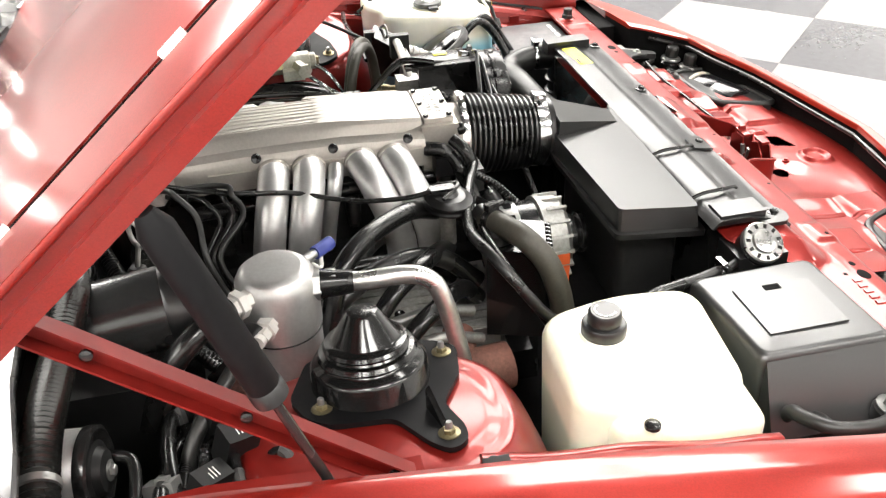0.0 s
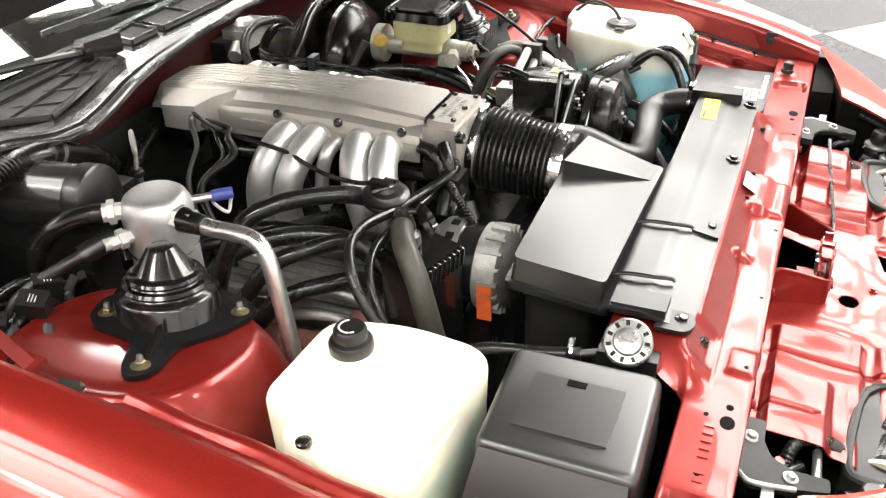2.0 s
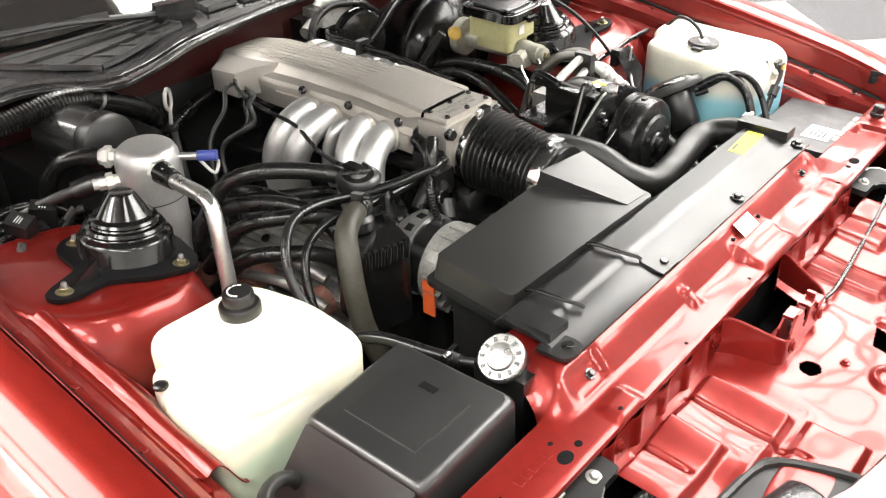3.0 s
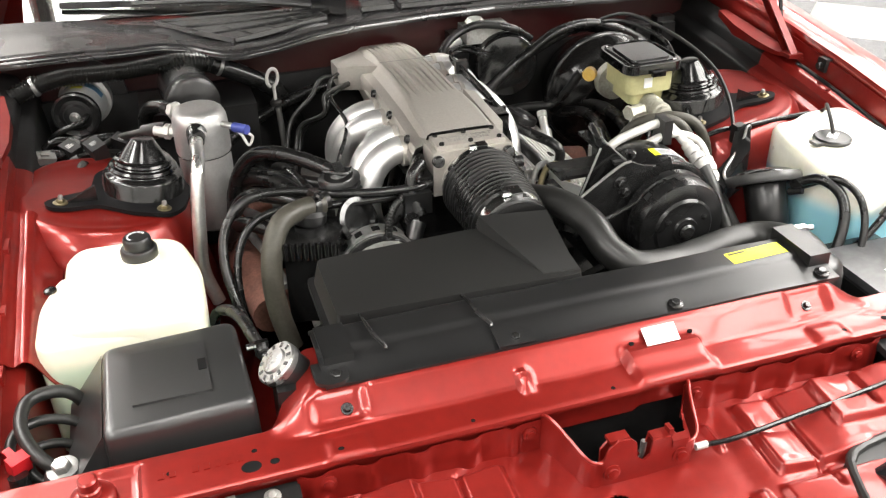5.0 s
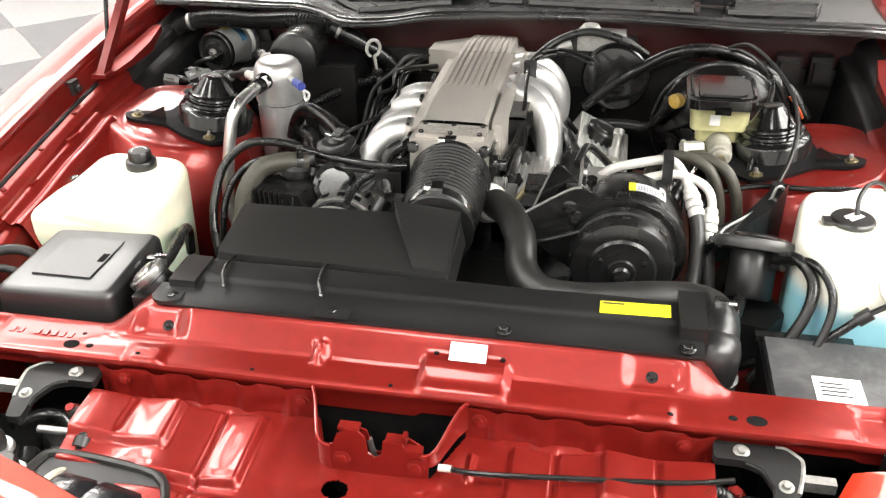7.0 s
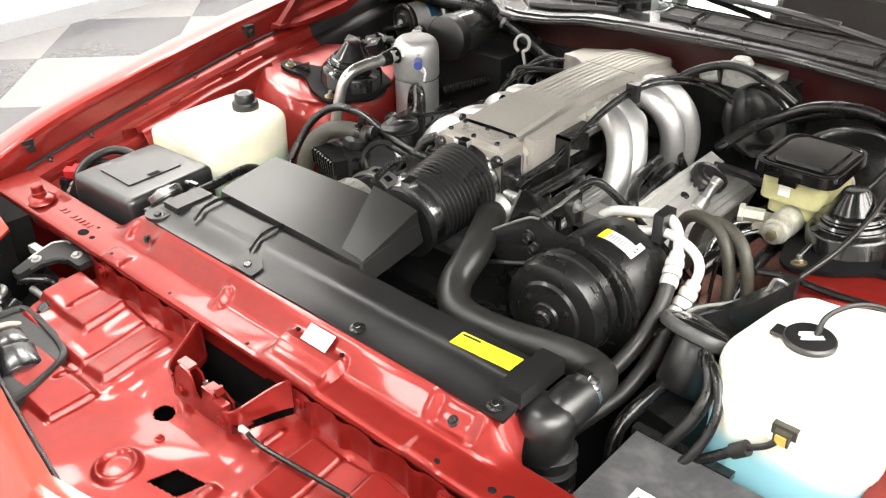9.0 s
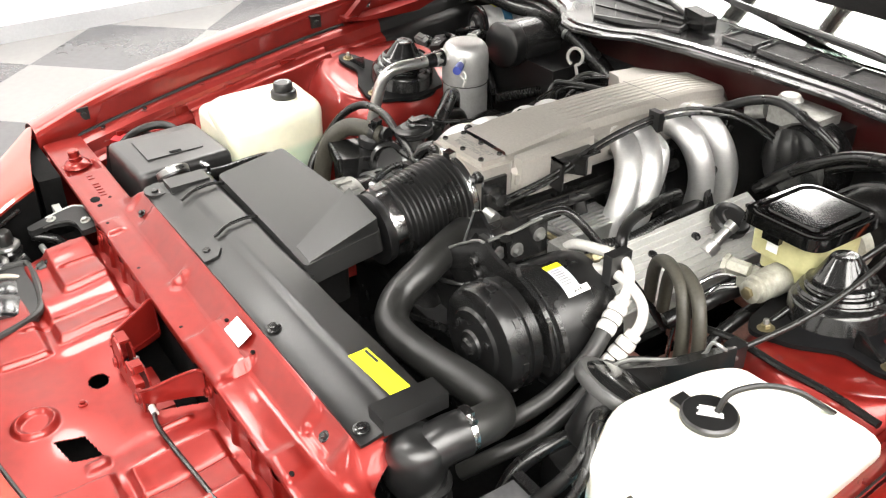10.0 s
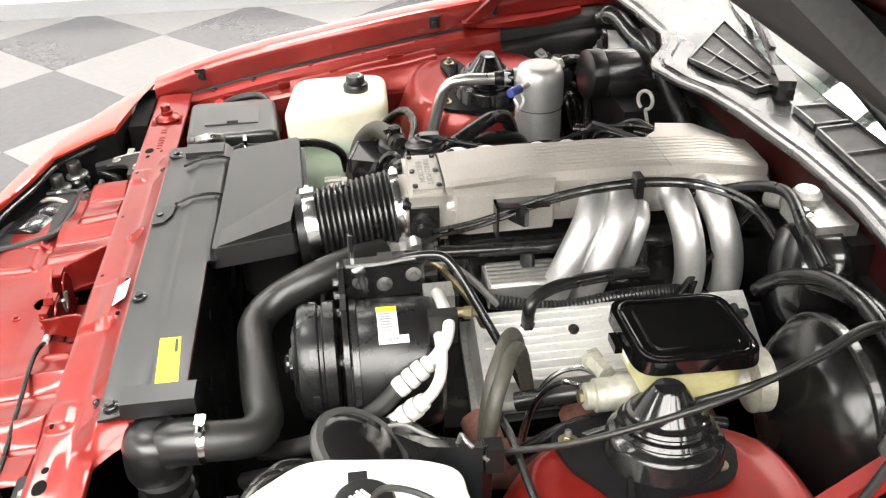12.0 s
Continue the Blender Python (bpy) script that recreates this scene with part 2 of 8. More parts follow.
def part(name, bm, material, parent=None, label="", angle=38):
    """Links a bmesh as ONE mesh object, its origin at its middle, under a thing or a part."""
    vs = bm.verts
    lo = Vector([min(v.co[i] for v in vs) for i in range(3)])
    hi = Vector([max(v.co[i] for v in vs) for i in range(3)])
    c = (lo + hi) / 2
    bmesh.ops.translate(bm, verts=list(vs), vec=-c)
    bmesh.ops.recalc_face_normals(bm, faces=list(bm.faces))
    me = bpy.data.meshes.new(name)
    bm.to_mesh(me)
    bm.free()
    me.materials.append(material)
    me.polygons.foreach_set("use_smooth", [not broad(me, p) for p in me.polygons])
    me.set_sharp_from_angle(angle=radians(angle))
    ob = new(name, me)
    WHERE[ob.name] = c
    if parent is not None:
        ob.parent = parent
        ob.location = c - WHERE[parent.name]
    else:
        ob.location = c
    if label:
        ob["label"] = label
    return ob


def thing(name, at, label, category, group="", kind=""):
    ob = new(name)
    ob.empty_display_size = 0.05
    ob.location = at
    WHERE[ob.name] = Vector(at)
    return tagged(ob, label, category, group, kind)


def solid(name, bm, material, label, category, group="", kind="", angle=38):
    return tagged(part(name, bm, material, None, "", angle), label, category, group, kind)


def join(*bms):
    out = bms[0]
    for b in bms[1:]:
        me = bpy.data.meshes.new("join_tmp")
        b.to_mesh(me)
        out.from_mesh(me)
        b.free()
        bpy.data.meshes.remove(me)
    return out


def moved(bm, m):
    bmesh.ops.transform(bm, matrix=m, verts=list(bm.verts))
    return bm


def frame_z(origin, direction, up=(0, 0, 1)):
    """A pose whose z axis points along direction."""
    z = Vector(direction).normalized()
    u = Vector(up)
    if abs(z.dot(u.normalized())) > 0.98:
        u = Vector((0, 1, 0))
    x = u.cross(z).normalized()
    y = z.cross(x)
    return Matrix(((x.x, y.x, z.x, origin[0]), (x.y, y.y, z.y, origin[1]), (x.z, y.z, z.z, origin[2]), (0, 0, 0, 1)))


def bevelled(bm, width, seg=2, angle=30):
    if width > 0:
        es = [e for e in bm.edges if len(e.link_faces) == 2 and e.calc_face_angle(0) > radians(angle)]
        bmesh.ops.bevel(bm, geom=es, offset=width, segments=seg, affect="EDGES", profile=0.5, clamp_overlap=True)
    return bm


def box(x0, x1, y0, y1, z0, z1, bev=0.003, seg=2, top=(0, 0, 0, 0)):
    """An axis box; top pulls the upper face in at -x, +x, -y, +y."""
    bm = bmesh.new()
    a, b, c, d = top
    lo = [bm.verts.new(p) for p in ((x0, y0, z0), (x1, y0, z0), (x1, y1, z0), (x0, y1, z0))]
    hi = [bm.verts.new(p) for p in ((x0 + a, y0 + c, z1), (x1 - b, y0 + c, z1), (x1 - b, y1 - d, z1), (x0 + a, y1 - d, z1))]
    bm.faces.new(lo[::-1])
    bm.faces.new(hi)
    for i in range(4):
        j = (i + 1) % 4
        bm.faces.new((lo[i], lo[j], hi[j], hi[i]))
    return bevelled(bm, bev, seg)


def prism(poly, z0, z1, bev=0.003, seg=2, shrink=0.0):
    """A polygon in x and y, pulled up from z0 to z1; z1 may be a function of x and y."""
    bm = bmesh.new()
    cx = sum(p[0] for p in poly) / len(poly)
    cy = sum(p[1] for p in poly) / len(poly)
    f = z1 if callable(z1) else (lambda x, y: z1)
    g = z0 if callable(z0) else (lambda x, y: z0)
    lo = [bm.verts.new((x, y, g(x, y))) for x, y in poly]
    hi = [bm.verts.new((x + (cx - x) * shrink, y + (cy - y) * shrink, f(x, y))) for x, y in poly]
    bm.faces.new(lo[::-1])
    bm.faces.new(hi)
    for i in range(len(poly)):
        j = (i + 1) % len(poly)
        bm.faces.new((lo[i], lo[j], hi[j], hi[i]))
    return bevelled(bm, bev, seg)


def lathe(profile, origin=(0, 0, 0), direction=(0, 0, 1), seg=32, up=(0, 0, 1)):
    """Turns (radius, height) pairs about an axis."""
    bm = bmesh.new()
    rings = []
    for r, h in profile:
        r = max(r, 1e-5)
        rings.append([bm.verts.new((r * math.cos(2 * math.pi * i / seg), r * math.sin(2 * math.pi * i / seg), h)) for i in range(seg)])
    for a, b in zip(rings, rings[1:]):
        for i in range(seg):
            j = (i + 1) % seg
            bm.faces.new((a[i], a[j], b[j], b[i]))
    bm.faces.new(rings[0][::-1])
    bm.faces.new(rings[-1])
    return moved(bm, frame_z(origin, direction, up))


def spline(pts, per=6):
    p = [Vector(q) for q in pts]
    if len(p) == 2:
        return p
    ext = [p[0] * 2 - p[1]] + p + [p[-1] * 2 - p[-2]]
    out = []
    for i in range(1, len(ext) - 2):
        a, b, c, d = ext[i - 1:i + 3]
        for k in range(per):
            t = k / per
            out.append(0.5 * ((2 * b) + (c - a) * t + (2 * a - 5 * b + 4 * c - d) * t * t + (3 * b - a - 3 * c + d) * t ** 3))
    out.append(p[-1])
    return out


def tube(pts, r, seg=10, per=6, radius=None, cap=True, smooth=True):
    """A round bar along a smooth line; radius(u, metres) may change it on the way."""
    line = spline(pts, per) if smooth else [Vector(q) for q in pts]
    bm = bmesh.new()
    n = len(line)
    tang = [(line[min(i + 1, n - 1)] - line[max(i - 1, 0)]).normalized() for i in range(n)]
    up = Vector((0, 0, 1)) if abs(tang[0].z) < 0.9 else Vector((1, 0, 0))
    side = tang[0].cross(up).normalized()
    rings, run = [], 0.0
    for i in range(n):
        side = (side - tang[i] * side.dot(tang[i])).normalized()
        other = tang[i].cross(side)
        if i:
            run += (line[i] - line[i - 1]).length
        rr = radius(i / (n - 1), run) if radius else r
        rings.append([bm.verts.new(line[i] + (side * math.cos(2 * math.pi * k / seg) + other * math.sin(2 * math.pi * k / seg)) * rr) for k in range(seg)])
    for a, b in zip(rings, rings[1:]):
        for k in range(seg):
            j = (k + 1) % seg
            bm.faces.new((a[k], a[j], b[j], b[k]))
    if cap:
        bm.faces.new(rings[0][::-1])
        bm.faces.new(rings[-1])
    return bm


def resampled(pts, step):
    line = spline(pts, 10)
    out, left = [line[0]], 0.0
    for a, b in zip(line, line[1:]):
        d = (b - a).length
        s = step - left
        while s <= d:
            out.append(a.lerp(b, s / d))
            s += step
        left = d - (s - step)
    return out


def loom(pts, r, pitch=0.005, depth=0.0012, seg=9):
    """Split conduit: a ribbed tube."""
    line = resampled(pts, pitch / 2)
    return tube(line, r, seg, radius=lambda u, m: r - (depth if int(round(u * (len(line) - 1))) % 2 else 0.0), smooth=False)


def sheet(fn, us, vs, thick=0.0):
    """A grid of fn(u, v) over the given steps, thickened downwards."""
    bm = bmesh.new()
    g = [[bm.verts.new(fn(u, v)) for v in vs] for u in us]
    for i in range(len(us) - 1):
        for j in range(len(vs) - 1):
            bm.faces.new((g[i][j], g[i + 1][j], g[i + 1][j + 1], g[i][j + 1]))
    if thick:
        bmesh.ops.recalc_face_normals(bm, faces=list(bm.faces))
        bmesh.ops.solidify(bm, geom=list(bm.faces), thickness=thick)
    return bm


def steps(a, b, n):
    return [a + (b - a) * i / n for i in range(n + 1)]


def sstep(a, b, x):
    t = min(1.0, max(0.0, (x - a) / (b - a)))
    return t * t * (3 - 2 * t)


def bump_at(a, b, soft, x):
    return sstep(a - soft, a + soft, x) * (1 - sstep(b - soft, b + soft, x))


def curve_at(pairs, x):
    """Piecewise straight line through (x, y) pairs."""
    if x <= pairs[0][0]:
        return pairs[0][1]
    for (a, p), (b, q) in zip(pairs, pairs[1:]):
        if x <= b:
            return p + (q - p) * (x - a) / (b - a)
    return pairs[-1][1]


def hexbolt(at, direction=(0, 0, 1), r=0.006, h=0.005, washer=True):
    prof = [(r * 1.0, 0.0), (r * 1.0, h * 0.85), (r * 0.85, h), (0.0, h)]
    b = lathe(prof, at, direction, 6)
    if washer:
        b = join(b, lathe([(r * 1.7, 0.0), (r * 1.7, 0.0012), (r * 1.6, 0.0016), (0, 0.0016)], at, direction, 16))
    return b


def clamp_band(at, direction, r, w=0.012):
    """A worm-drive clamp with its screw housing."""
    b = lathe([(r - 0.002, -w / 2), (r, -w / 2), (r + 0.0008, 0), (r, w / 2), (r - 0.002, w / 2)], at, direction, 32)
    m = frame_z(at, direction)
    s = moved(box(-0.009, 0.009, -0.005, 0.005, -w * 0.55, w * 0.55, 0.0015), m @ pose(0, r + 0.004, 0))
    k = moved(lathe([(0.0045, 0), (0.0045, 0.012), (0, 0.012)], (0.008, 0, 0), (1, 0, 0), 8), m @ pose(0, r + 0.004, 0))
    return join(b, s, k)


def bars(x, y, z, rows, normal=(0, 0, 1), along=(1, 0, 0), w=0.03, h=0.002, gap=0.0035, seed=1):
    """Unreadable print: rows of plain bars, 0.3 mm thick."""
    rnd = random.Random(seed)
    out = None
    n = Vector(normal).normalized()
    a = Vector(along).normalized()
    b = n.cross(a)
    m = Matrix(((a.x, b.x, n.x, x), (a.y, b.y, n.y, y), (a.z, b.z, n.z, z), (0, 0, 0, 1)))
    for i in range(rows):
        ww = w * rnd.uniform(0.55, 1.0)
        q = moved(box(-w / 2, -w / 2 + ww, -h / 2, h / 2, 0, 0.0003, 0), m @ pose(0, (rows - 1) * gap / 2 - i * gap, 0))
        out = q if out is None else join(out, q)
    return out


def text_mesh(words, size, m, depth=0.0004):
    """Raised lettering in the built-in font, as a bmesh."""
    cu = bpy.data.curves.new("words", "FONT")
    cu.body, cu.size, cu.extrude, cu.align_x, cu.align_y = words, size, depth, "CENTER", "CENTER"
    ob = bpy.data.objects.new("words", cu)
    scene.collection.objects.link(ob)
    dg = bpy.context.evaluated_depsgraph_get()
    me = bpy.data.meshes.new_from_object(ob.evaluated_get(dg))
    bm = bmesh.new()
    bm.from_mesh(me)
    bpy.data.objects.remove(ob)
    bpy.data.curves.remove(cu)
    bpy.data.meshes.remove(me)
    return moved(bm, m)


def rounded_poly(poly, r, n=4):
    out = []
    k = len(poly)
    for i in range(k):
        p, a, b = Vector(poly[i]), Vector(poly[i - 1]), Vector(poly[(i + 1) % k])
        u, v = (a - p), (b - p)
        rr = min(r, u.length * 0.45, v.length * 0.45)
        s, e = p + u.normalized() * rr, p + v.normalized() * rr
        for j in range(n + 1):
            t = j / n
            out.append(tuple((s * (1 - t) ** 2 + p * 2 * t * (1 - t) + e * t * t)))
    return out


def moulded(poly, z0, top, rad, draft=0.02, seg=6):
    """A hollow-moulded body: drafted walls on a rounded outline, rolled over into the top."""
    bm = bmesh.new()
    n = len(poly)
    cx = sum(q[0] for q in poly) / n
    cy = sum(q[1] for q in poly) / n
    mean = sum(math.hypot(x - cx, y - cy) for x, y in poly) / n
    rows = [(0.0, 0.0, 0.0), (0.5, 0.5, 0.0)] + [(1.0, 1.0, math.pi / 2 * k / seg) for k in range(seg + 1)]
    rings = []
    for up, pull, a in rows:
        s = 1 - draft * pull - rad * (1 - math.cos(a)) / mean
        ring = []
        for x, y in poly:
            px, py = cx + (x - cx) * s, cy + (y - cy) * s
            zt = top(px, py) - rad
            ring.append(bm.verts.new((px, py, z0 + (zt - z0) * up + rad * math.sin(a))))
        rings.append(ring)
    bm.faces.new(rings[0][::-1])
    for r0, r1 in zip(rings, rings[1:]):
        for i in range(n):
            j = (i + 1) % n
            bm.faces.new((r0[i], r0[j], r1[j], r1[i]))
    bm.faces.new(rings[-1])
    bmesh.ops.recalc_face_normals(bm, faces=list(bm.faces))
    return bm



# ---- the showroom ----
X0, X1, Y0, Y1 = -3.8, 11.5, -5.2, 6.2
T = 0.617
S2 = math.sqrt(0.5)


def build_room():
    floor = solid("floor", box(X0 - 0.1, X1 + 0.1, Y0 - 0.1, Y1 + 0.1, -0.12, -0.003, 0), GROUT,
                  "showroom floor of light and grey polished checker tiles", "floor", kind="structure")
    walls = (("wall_west", X0 - 0.12, X0, Y0 - 0.12, Y1 + 0.12), ("wall_east", X1, X1 + 0.12, Y0 - 0.12, Y1 + 0.12),
             ("wall_south", X0, X1, Y0 - 0.12, Y0), ("wall_north", X0, X1, Y1, Y1 + 0.12))
    for name, a, b, c, d in walls:
        solid(name, box(a, b, c, d, 0, CEILING, 0), WALL, "plain white painted showroom wall", "wall", kind="structure")
    solid("ceiling", box(X0 - 0.12, X1 + 0.12, Y0 - 0.12, Y1 + 0.12, CEILING, CEILING + 0.1, 0), CEIL, "grey showroom ceiling with lamps", "ceiling", kind="structure")
    for a, b, c, d in ((X0, X0 + 0.008, Y0, Y1), (X1 - 0.008, X1, Y0, Y1), (X0 + 0.008, X1 - 0.008, Y0, Y0 + 0.008), (X0 + 0.008, X1 - 0.008, Y1 - 0.008, Y1)):
        solid("baseboard", box(a, b, c, d, 0, 0.085, 0.002), BASE, "grey vinyl baseboard along the wall", "baseboard", kind="structure")
    return floor


FLOOR = build_room()


def build_ceiling_light(x, y, watts):
    t = thing("ceiling_light", (x, y, CEILING), "long white ceiling light panel, switched on", "ceiling light", "showroom ceiling lights")
    f = join(box(x - 0.31, x - 0.29, y - 0.61, y + 0.61, CEILING - 0.05, CEILING - 0.001, 0.002), box(x + 0.29, x + 0.31, y - 0.61, y + 0.61, CEILING - 0.05, CEILING - 0.001, 0.002),
             box(x - 0.289, x + 0.289, y - 0.61, y - 0.59, CEILING - 0.05, CEILING - 0.001, 0.002), box(x - 0.289, x + 0.289, y + 0.59, y + 0.61, CEILING - 0.05, CEILING - 0.001, 0.002))
    part("frame", f, WHITE, t)
    part("diffuser", box(x - 0.288, x + 0.288, y - 0.588, y + 0.588, CEILING - 0.03, CEILING - 0.02, 0.002), GLOW, t, "glowing white diffuser")
    la = bpy.data.lights.new("panel_lamp", "AREA")
    la.shape, la.size, la.size_y, la.energy, la.color = "RECTANGLE", 0.56, 1.16, watts, (1.0, 0.965, 0.92)
    lo = new("panel_lamp", la)
    lo.matrix_world = pose(x, y, CEILING - 0.055)


for lx, ly, lw in LAMPS:
    build_ceiling_light(lx, ly, lw)

# ---- the car's body ----
CAR = thing("car", (0, 0.9, 0.0), "red sports coupe with its hood raised, parked on the checker floor", "car")


def mirrored(fn, side):
    return fn if side < 0 else (lambda u, v: (lambda p: (-p[0], p[1], p[2]))(fn(u, v)))


def edge_z(y):
    return curve_at(((-0.12, 0.742), (0, 0.772), (0.14, 0.802), (0.3, 0.832), (0.5, 0.866), (0.75, 0.898), (1.1, 0.930), (1.6, 0.95)), y)


FENDER = [(0.774, -0.05), (0.776, -0.012), (0.780, -0.003), (0.788, 0.0), (0.82, 0.001), (0.855, -0.006), (0.885, -0.022), (0.905, -0.05), (0.916, -0.10), (0.921, -0.2), (0.918, -0.36), (0.905, -0.52)]
APRON = [(0.772, -0.016), (0.766, -0.052), (0.745, -0.058), (0.733, -0.066), (0.728, -0.088), (0.712, -0.094), (0.704, -0.10), (0.70, -0.14), (0.692, -0.22), (0.675, -0.32), (0.66, -0.46)]


def profile_point(prof, u):
    i = min(int(u), len(prof) - 2)
    f = u - i
    return prof[i][0] + (prof[i + 1][0] - prof[i][0]) * f, prof[i][1] + (prof[i + 1][1] - prof[i][1]) * f


def build_side(side):
    def fender(u, v):
        a, b = profile_point(FENDER, u)
        z = edge_z(v) + b
        a -= 0.05 * (sstep(0.1, -0.2, v))
        return (-a, v, z)

    def apron(u, v):
        a, b = profile_point(APRON, u)
        return (-a, v, edge_z(v) + b)

    ys = steps(-0.10, 1.75, 60)
    part("fender", sheet(mirrored(fender, side), steps(0, len(FENDER) - 1, 33), ys, 0.0012), RED, CAR, "glossy red front fender")
    part("inner_fender", sheet(mirrored(apron, side), steps(0, len(APRON) - 1, 40), steps(-0.09, 0.68, 90), 0.0012), RED_BAY, CAR, "red inner fender apron")
    # Rear end of the same apron sheet, coloured black to imitate its shade.
    part("rear_liner", sheet(mirrored(apron, side), steps(1, len(APRON) - 1, 30), steps(0.681, 1.0, 30), 0.0012), MATT, CAR, "rear of the inner fender, coloured black for its shade")
    sx = 1 if side > 0 else -1

    def tower(u, v):
        dx, dy = (u - 0.585) / (0.150 if u > 0.585 else 0.122), (v - 0.615) / 0.160
        r = (abs(dx) ** 2.6 + abs(dy) ** 2.6) ** (1 / 2.6)
        z = 0.758 + 0.16 * (u - 0.53) - 0.045 * sstep(0.86, 1.12, r) - 0.26 * sstep(1.0, 1.62 if v < 0.6 else 1.35, r)
        rim = 0.002 * bump_at(0.78, 0.86, 0.08, r)
        if u > 0.69:
            z = max(z, 0.60 + (0.135 + 0.12 * (u - 0.69)) * sstep(0.44, 0.50, v) * sstep(0.90, 0.82, v))
        return (sx * u, v, z - rim)

    part("strut_tower", sheet(tower, steps(0.375, 0.752, 120), steps(0.28, 0.97, 150), 0.0015), RED_BAY, CAR, "red painted strut tower")
    for yy, zz in ((0.0, 0.753), (0.535, 0.842)):
        g = join(box(sx * 0.769 - 0.007, sx * 0.769 + 0.007, yy - 0.012, yy + 0.012, zz - 0.012, zz + 0.014, 0.002),
                 lathe([(0.006, 0), (0.006, 0.012), (0, 0.012)], (sx * 0.765, yy, zz), (-sx, 0, 0), 10))
        part("hood_bumper", g, RUBBER_GREY, CAR, "grey rubber hood bumper clip")


def build_apron_details(sx):
    for y, dz, w in ((0.06, -0.075, 0.012), (0.19, -0.080, 0.016), (0.30, -0.078, 0.010), (0.44, -0.076, 0.018)):
        z = edge_z(y) + dz
        part("apron_tab", box(sx * 0.732 - 0.008, sx * 0.732 + 0.008, y - w, y + w, z - 0.010, z + 0.006, 0.003), RED_BAY, CAR)
    for y in (0.03, 0.12, 0.25, 0.37, 0.49):
        z = edge_z(y) - 0.0585
        part("apron_bolt", hexbolt((sx * 0.750, y, z), (-sx * 0.2, 0, 1), 0.0055, 0.005), RED_HINGE if y > 0.2 else BLACK_METAL, CAR)
    # Black strip in place of the shaded groove beside the fender edge.
    part("apron_seal", tube([(sx * 0.7585, y, edge_z(y) - 0.0535) for y in steps(-0.02, 0.60, 14)], 0.0046, 8, 2), MATT, CAR, "black strip drawn for the dark groove along the inner fender")
    part("apron_seam", tube([(sx * 0.7315, y, edge_z(y) - 0.0775) for y in steps(0.02, 0.56, 12)], 0.0028, 6, 2), RED_HINGE, CAR, "dark sealed seam along the inner fender")
    if sx > 0:
        part("apron_harness", loom([(sx * 0.722, 0.02, edge_z(0.02) - 0.098), (sx * 0.716, 0.16, edge_z(0.16) - 0.096), (sx * 0.712, 0.30, edge_z(0.30) - 0.098), (sx * 0.716, 0.42, edge_z(0.42) - 0.095), (sx * 0.72, 0.50, edge_z(0.50) - 0.10)], 0.0065), RUBBER, CAR, "black wiring along the inner fender")


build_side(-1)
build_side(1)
build_apron_details(-1)


def fender_ledge(u, y):
    """Pressed ledge that falls from the inner fender towards the tank."""
    x = 0.738 - 0.075 * u
    fall = 0.016 * u + 0.045 * sstep(0.55, 1.0, u) + 0.007 * bump_at(0.25, 0.40, 0.08, u)
    return (-x, y, edge_z(y) - 0.072 - fall + 0.004 * math.sin(38 * y) * u)


part("fender_ledge", sheet(fender_ledge, steps(0, 1, 24), steps(0.20, 0.53, 40), 0.0015), RED_BAY, CAR, "red pressed ledge beside the coolant tank")
build_apron_details(1)

CENTRE = [(0.085, 0.750), (0.03, 0.7545), (0.0, 0.757), (-0.013, 0.757), (-0.018, 0.7545), (-0.024, 0.749), (-0.040, 0.732), (-0.045, 0.7265), (-0.050, 0.7235), (-0.072, 0.722), (-0.089, 0.7205), (-0.0935, 0.7185), (-0.095, 0.714), (-0.094, 0.710), (-0.088, 0.706), (-0.085, 0.690), (-0.085, 0.676)]
ENDS = [(-0.0195, 0.7165), (-0.020, 0.7195), (-0.021, 0.7215), (-0.0225, 0.722), (-0.025, 0.722), (-0.029, 0.722), (-0.040, 0.722), (-0.045, 0.722), (-0.050, 0.722), (-0.072, 0.722), (-0.089, 0.7205), (-0.0935, 0.7185), (-0.095, 0.714), (-0.094, 0.710), (-0.088, 0.706), (-0.085, 0.698), (-0.085, 0.690)]


def core_support(x, s):
    a = abs(x)
    w = sstep(0.352, 0.425, a)
    cy, cz = profile_point(CENTRE, s)
    ey, ez = profile_point(ENDS, s)
    y, z = cy + (ey - cy) * w, cz + (ez - cz) * w
    f = bump_at(-0.062, -0.022, 0.006, y)
    label = bump_at(0.035, 0.145, 0.006, x)
    z += label * (0.016 * bump_at(-0.066, -0.040, 0.010, y) + 0.007 * bump_at(-0.092, -0.068, 0.008, y))
    z += 0.011 * bump_at(-0.112, -0.096, 0.004, x) * bump_at(-0.058, -0.036, 0.006, y)
    for c in (-0.335, 0.325):
        z -= 0.010 * bump_at(c - 0.032, c + 0.032, 0.010, x) * bump_at(-0.040, -0.012, 0.008, y) * (1 - w)
        z += 0.004 * bump_at(c - 0.024, c + 0.024, 0.006, x) * bump_at(-0.095, -0.062, 0.006, y)
    for c in (-0.59, 0.585):
        z -= 0.010 * bump_at(c - 0.022, c + 0.022, 0.004, x) * bump_at(-0.085, -0.03, 0.006, y)
    z += 0.0005 * math.sin(41 * x) * f
    return (x, y, z)


def support_steps():
    out = []
    for i in range(len(CENTRE) - 1):
        n = 4 if i in (3, 4, 5, 6, 7, 8, 9) else 2
        out += [i + k / n for k in range(n)]
    return out + [len(CENTRE) - 1]


part("core_support", sheet(core_support, steps(-0.735, 0.735, 294), support_steps(), 0.0015), RED_BAY, CAR, "red stamped radiator core support")


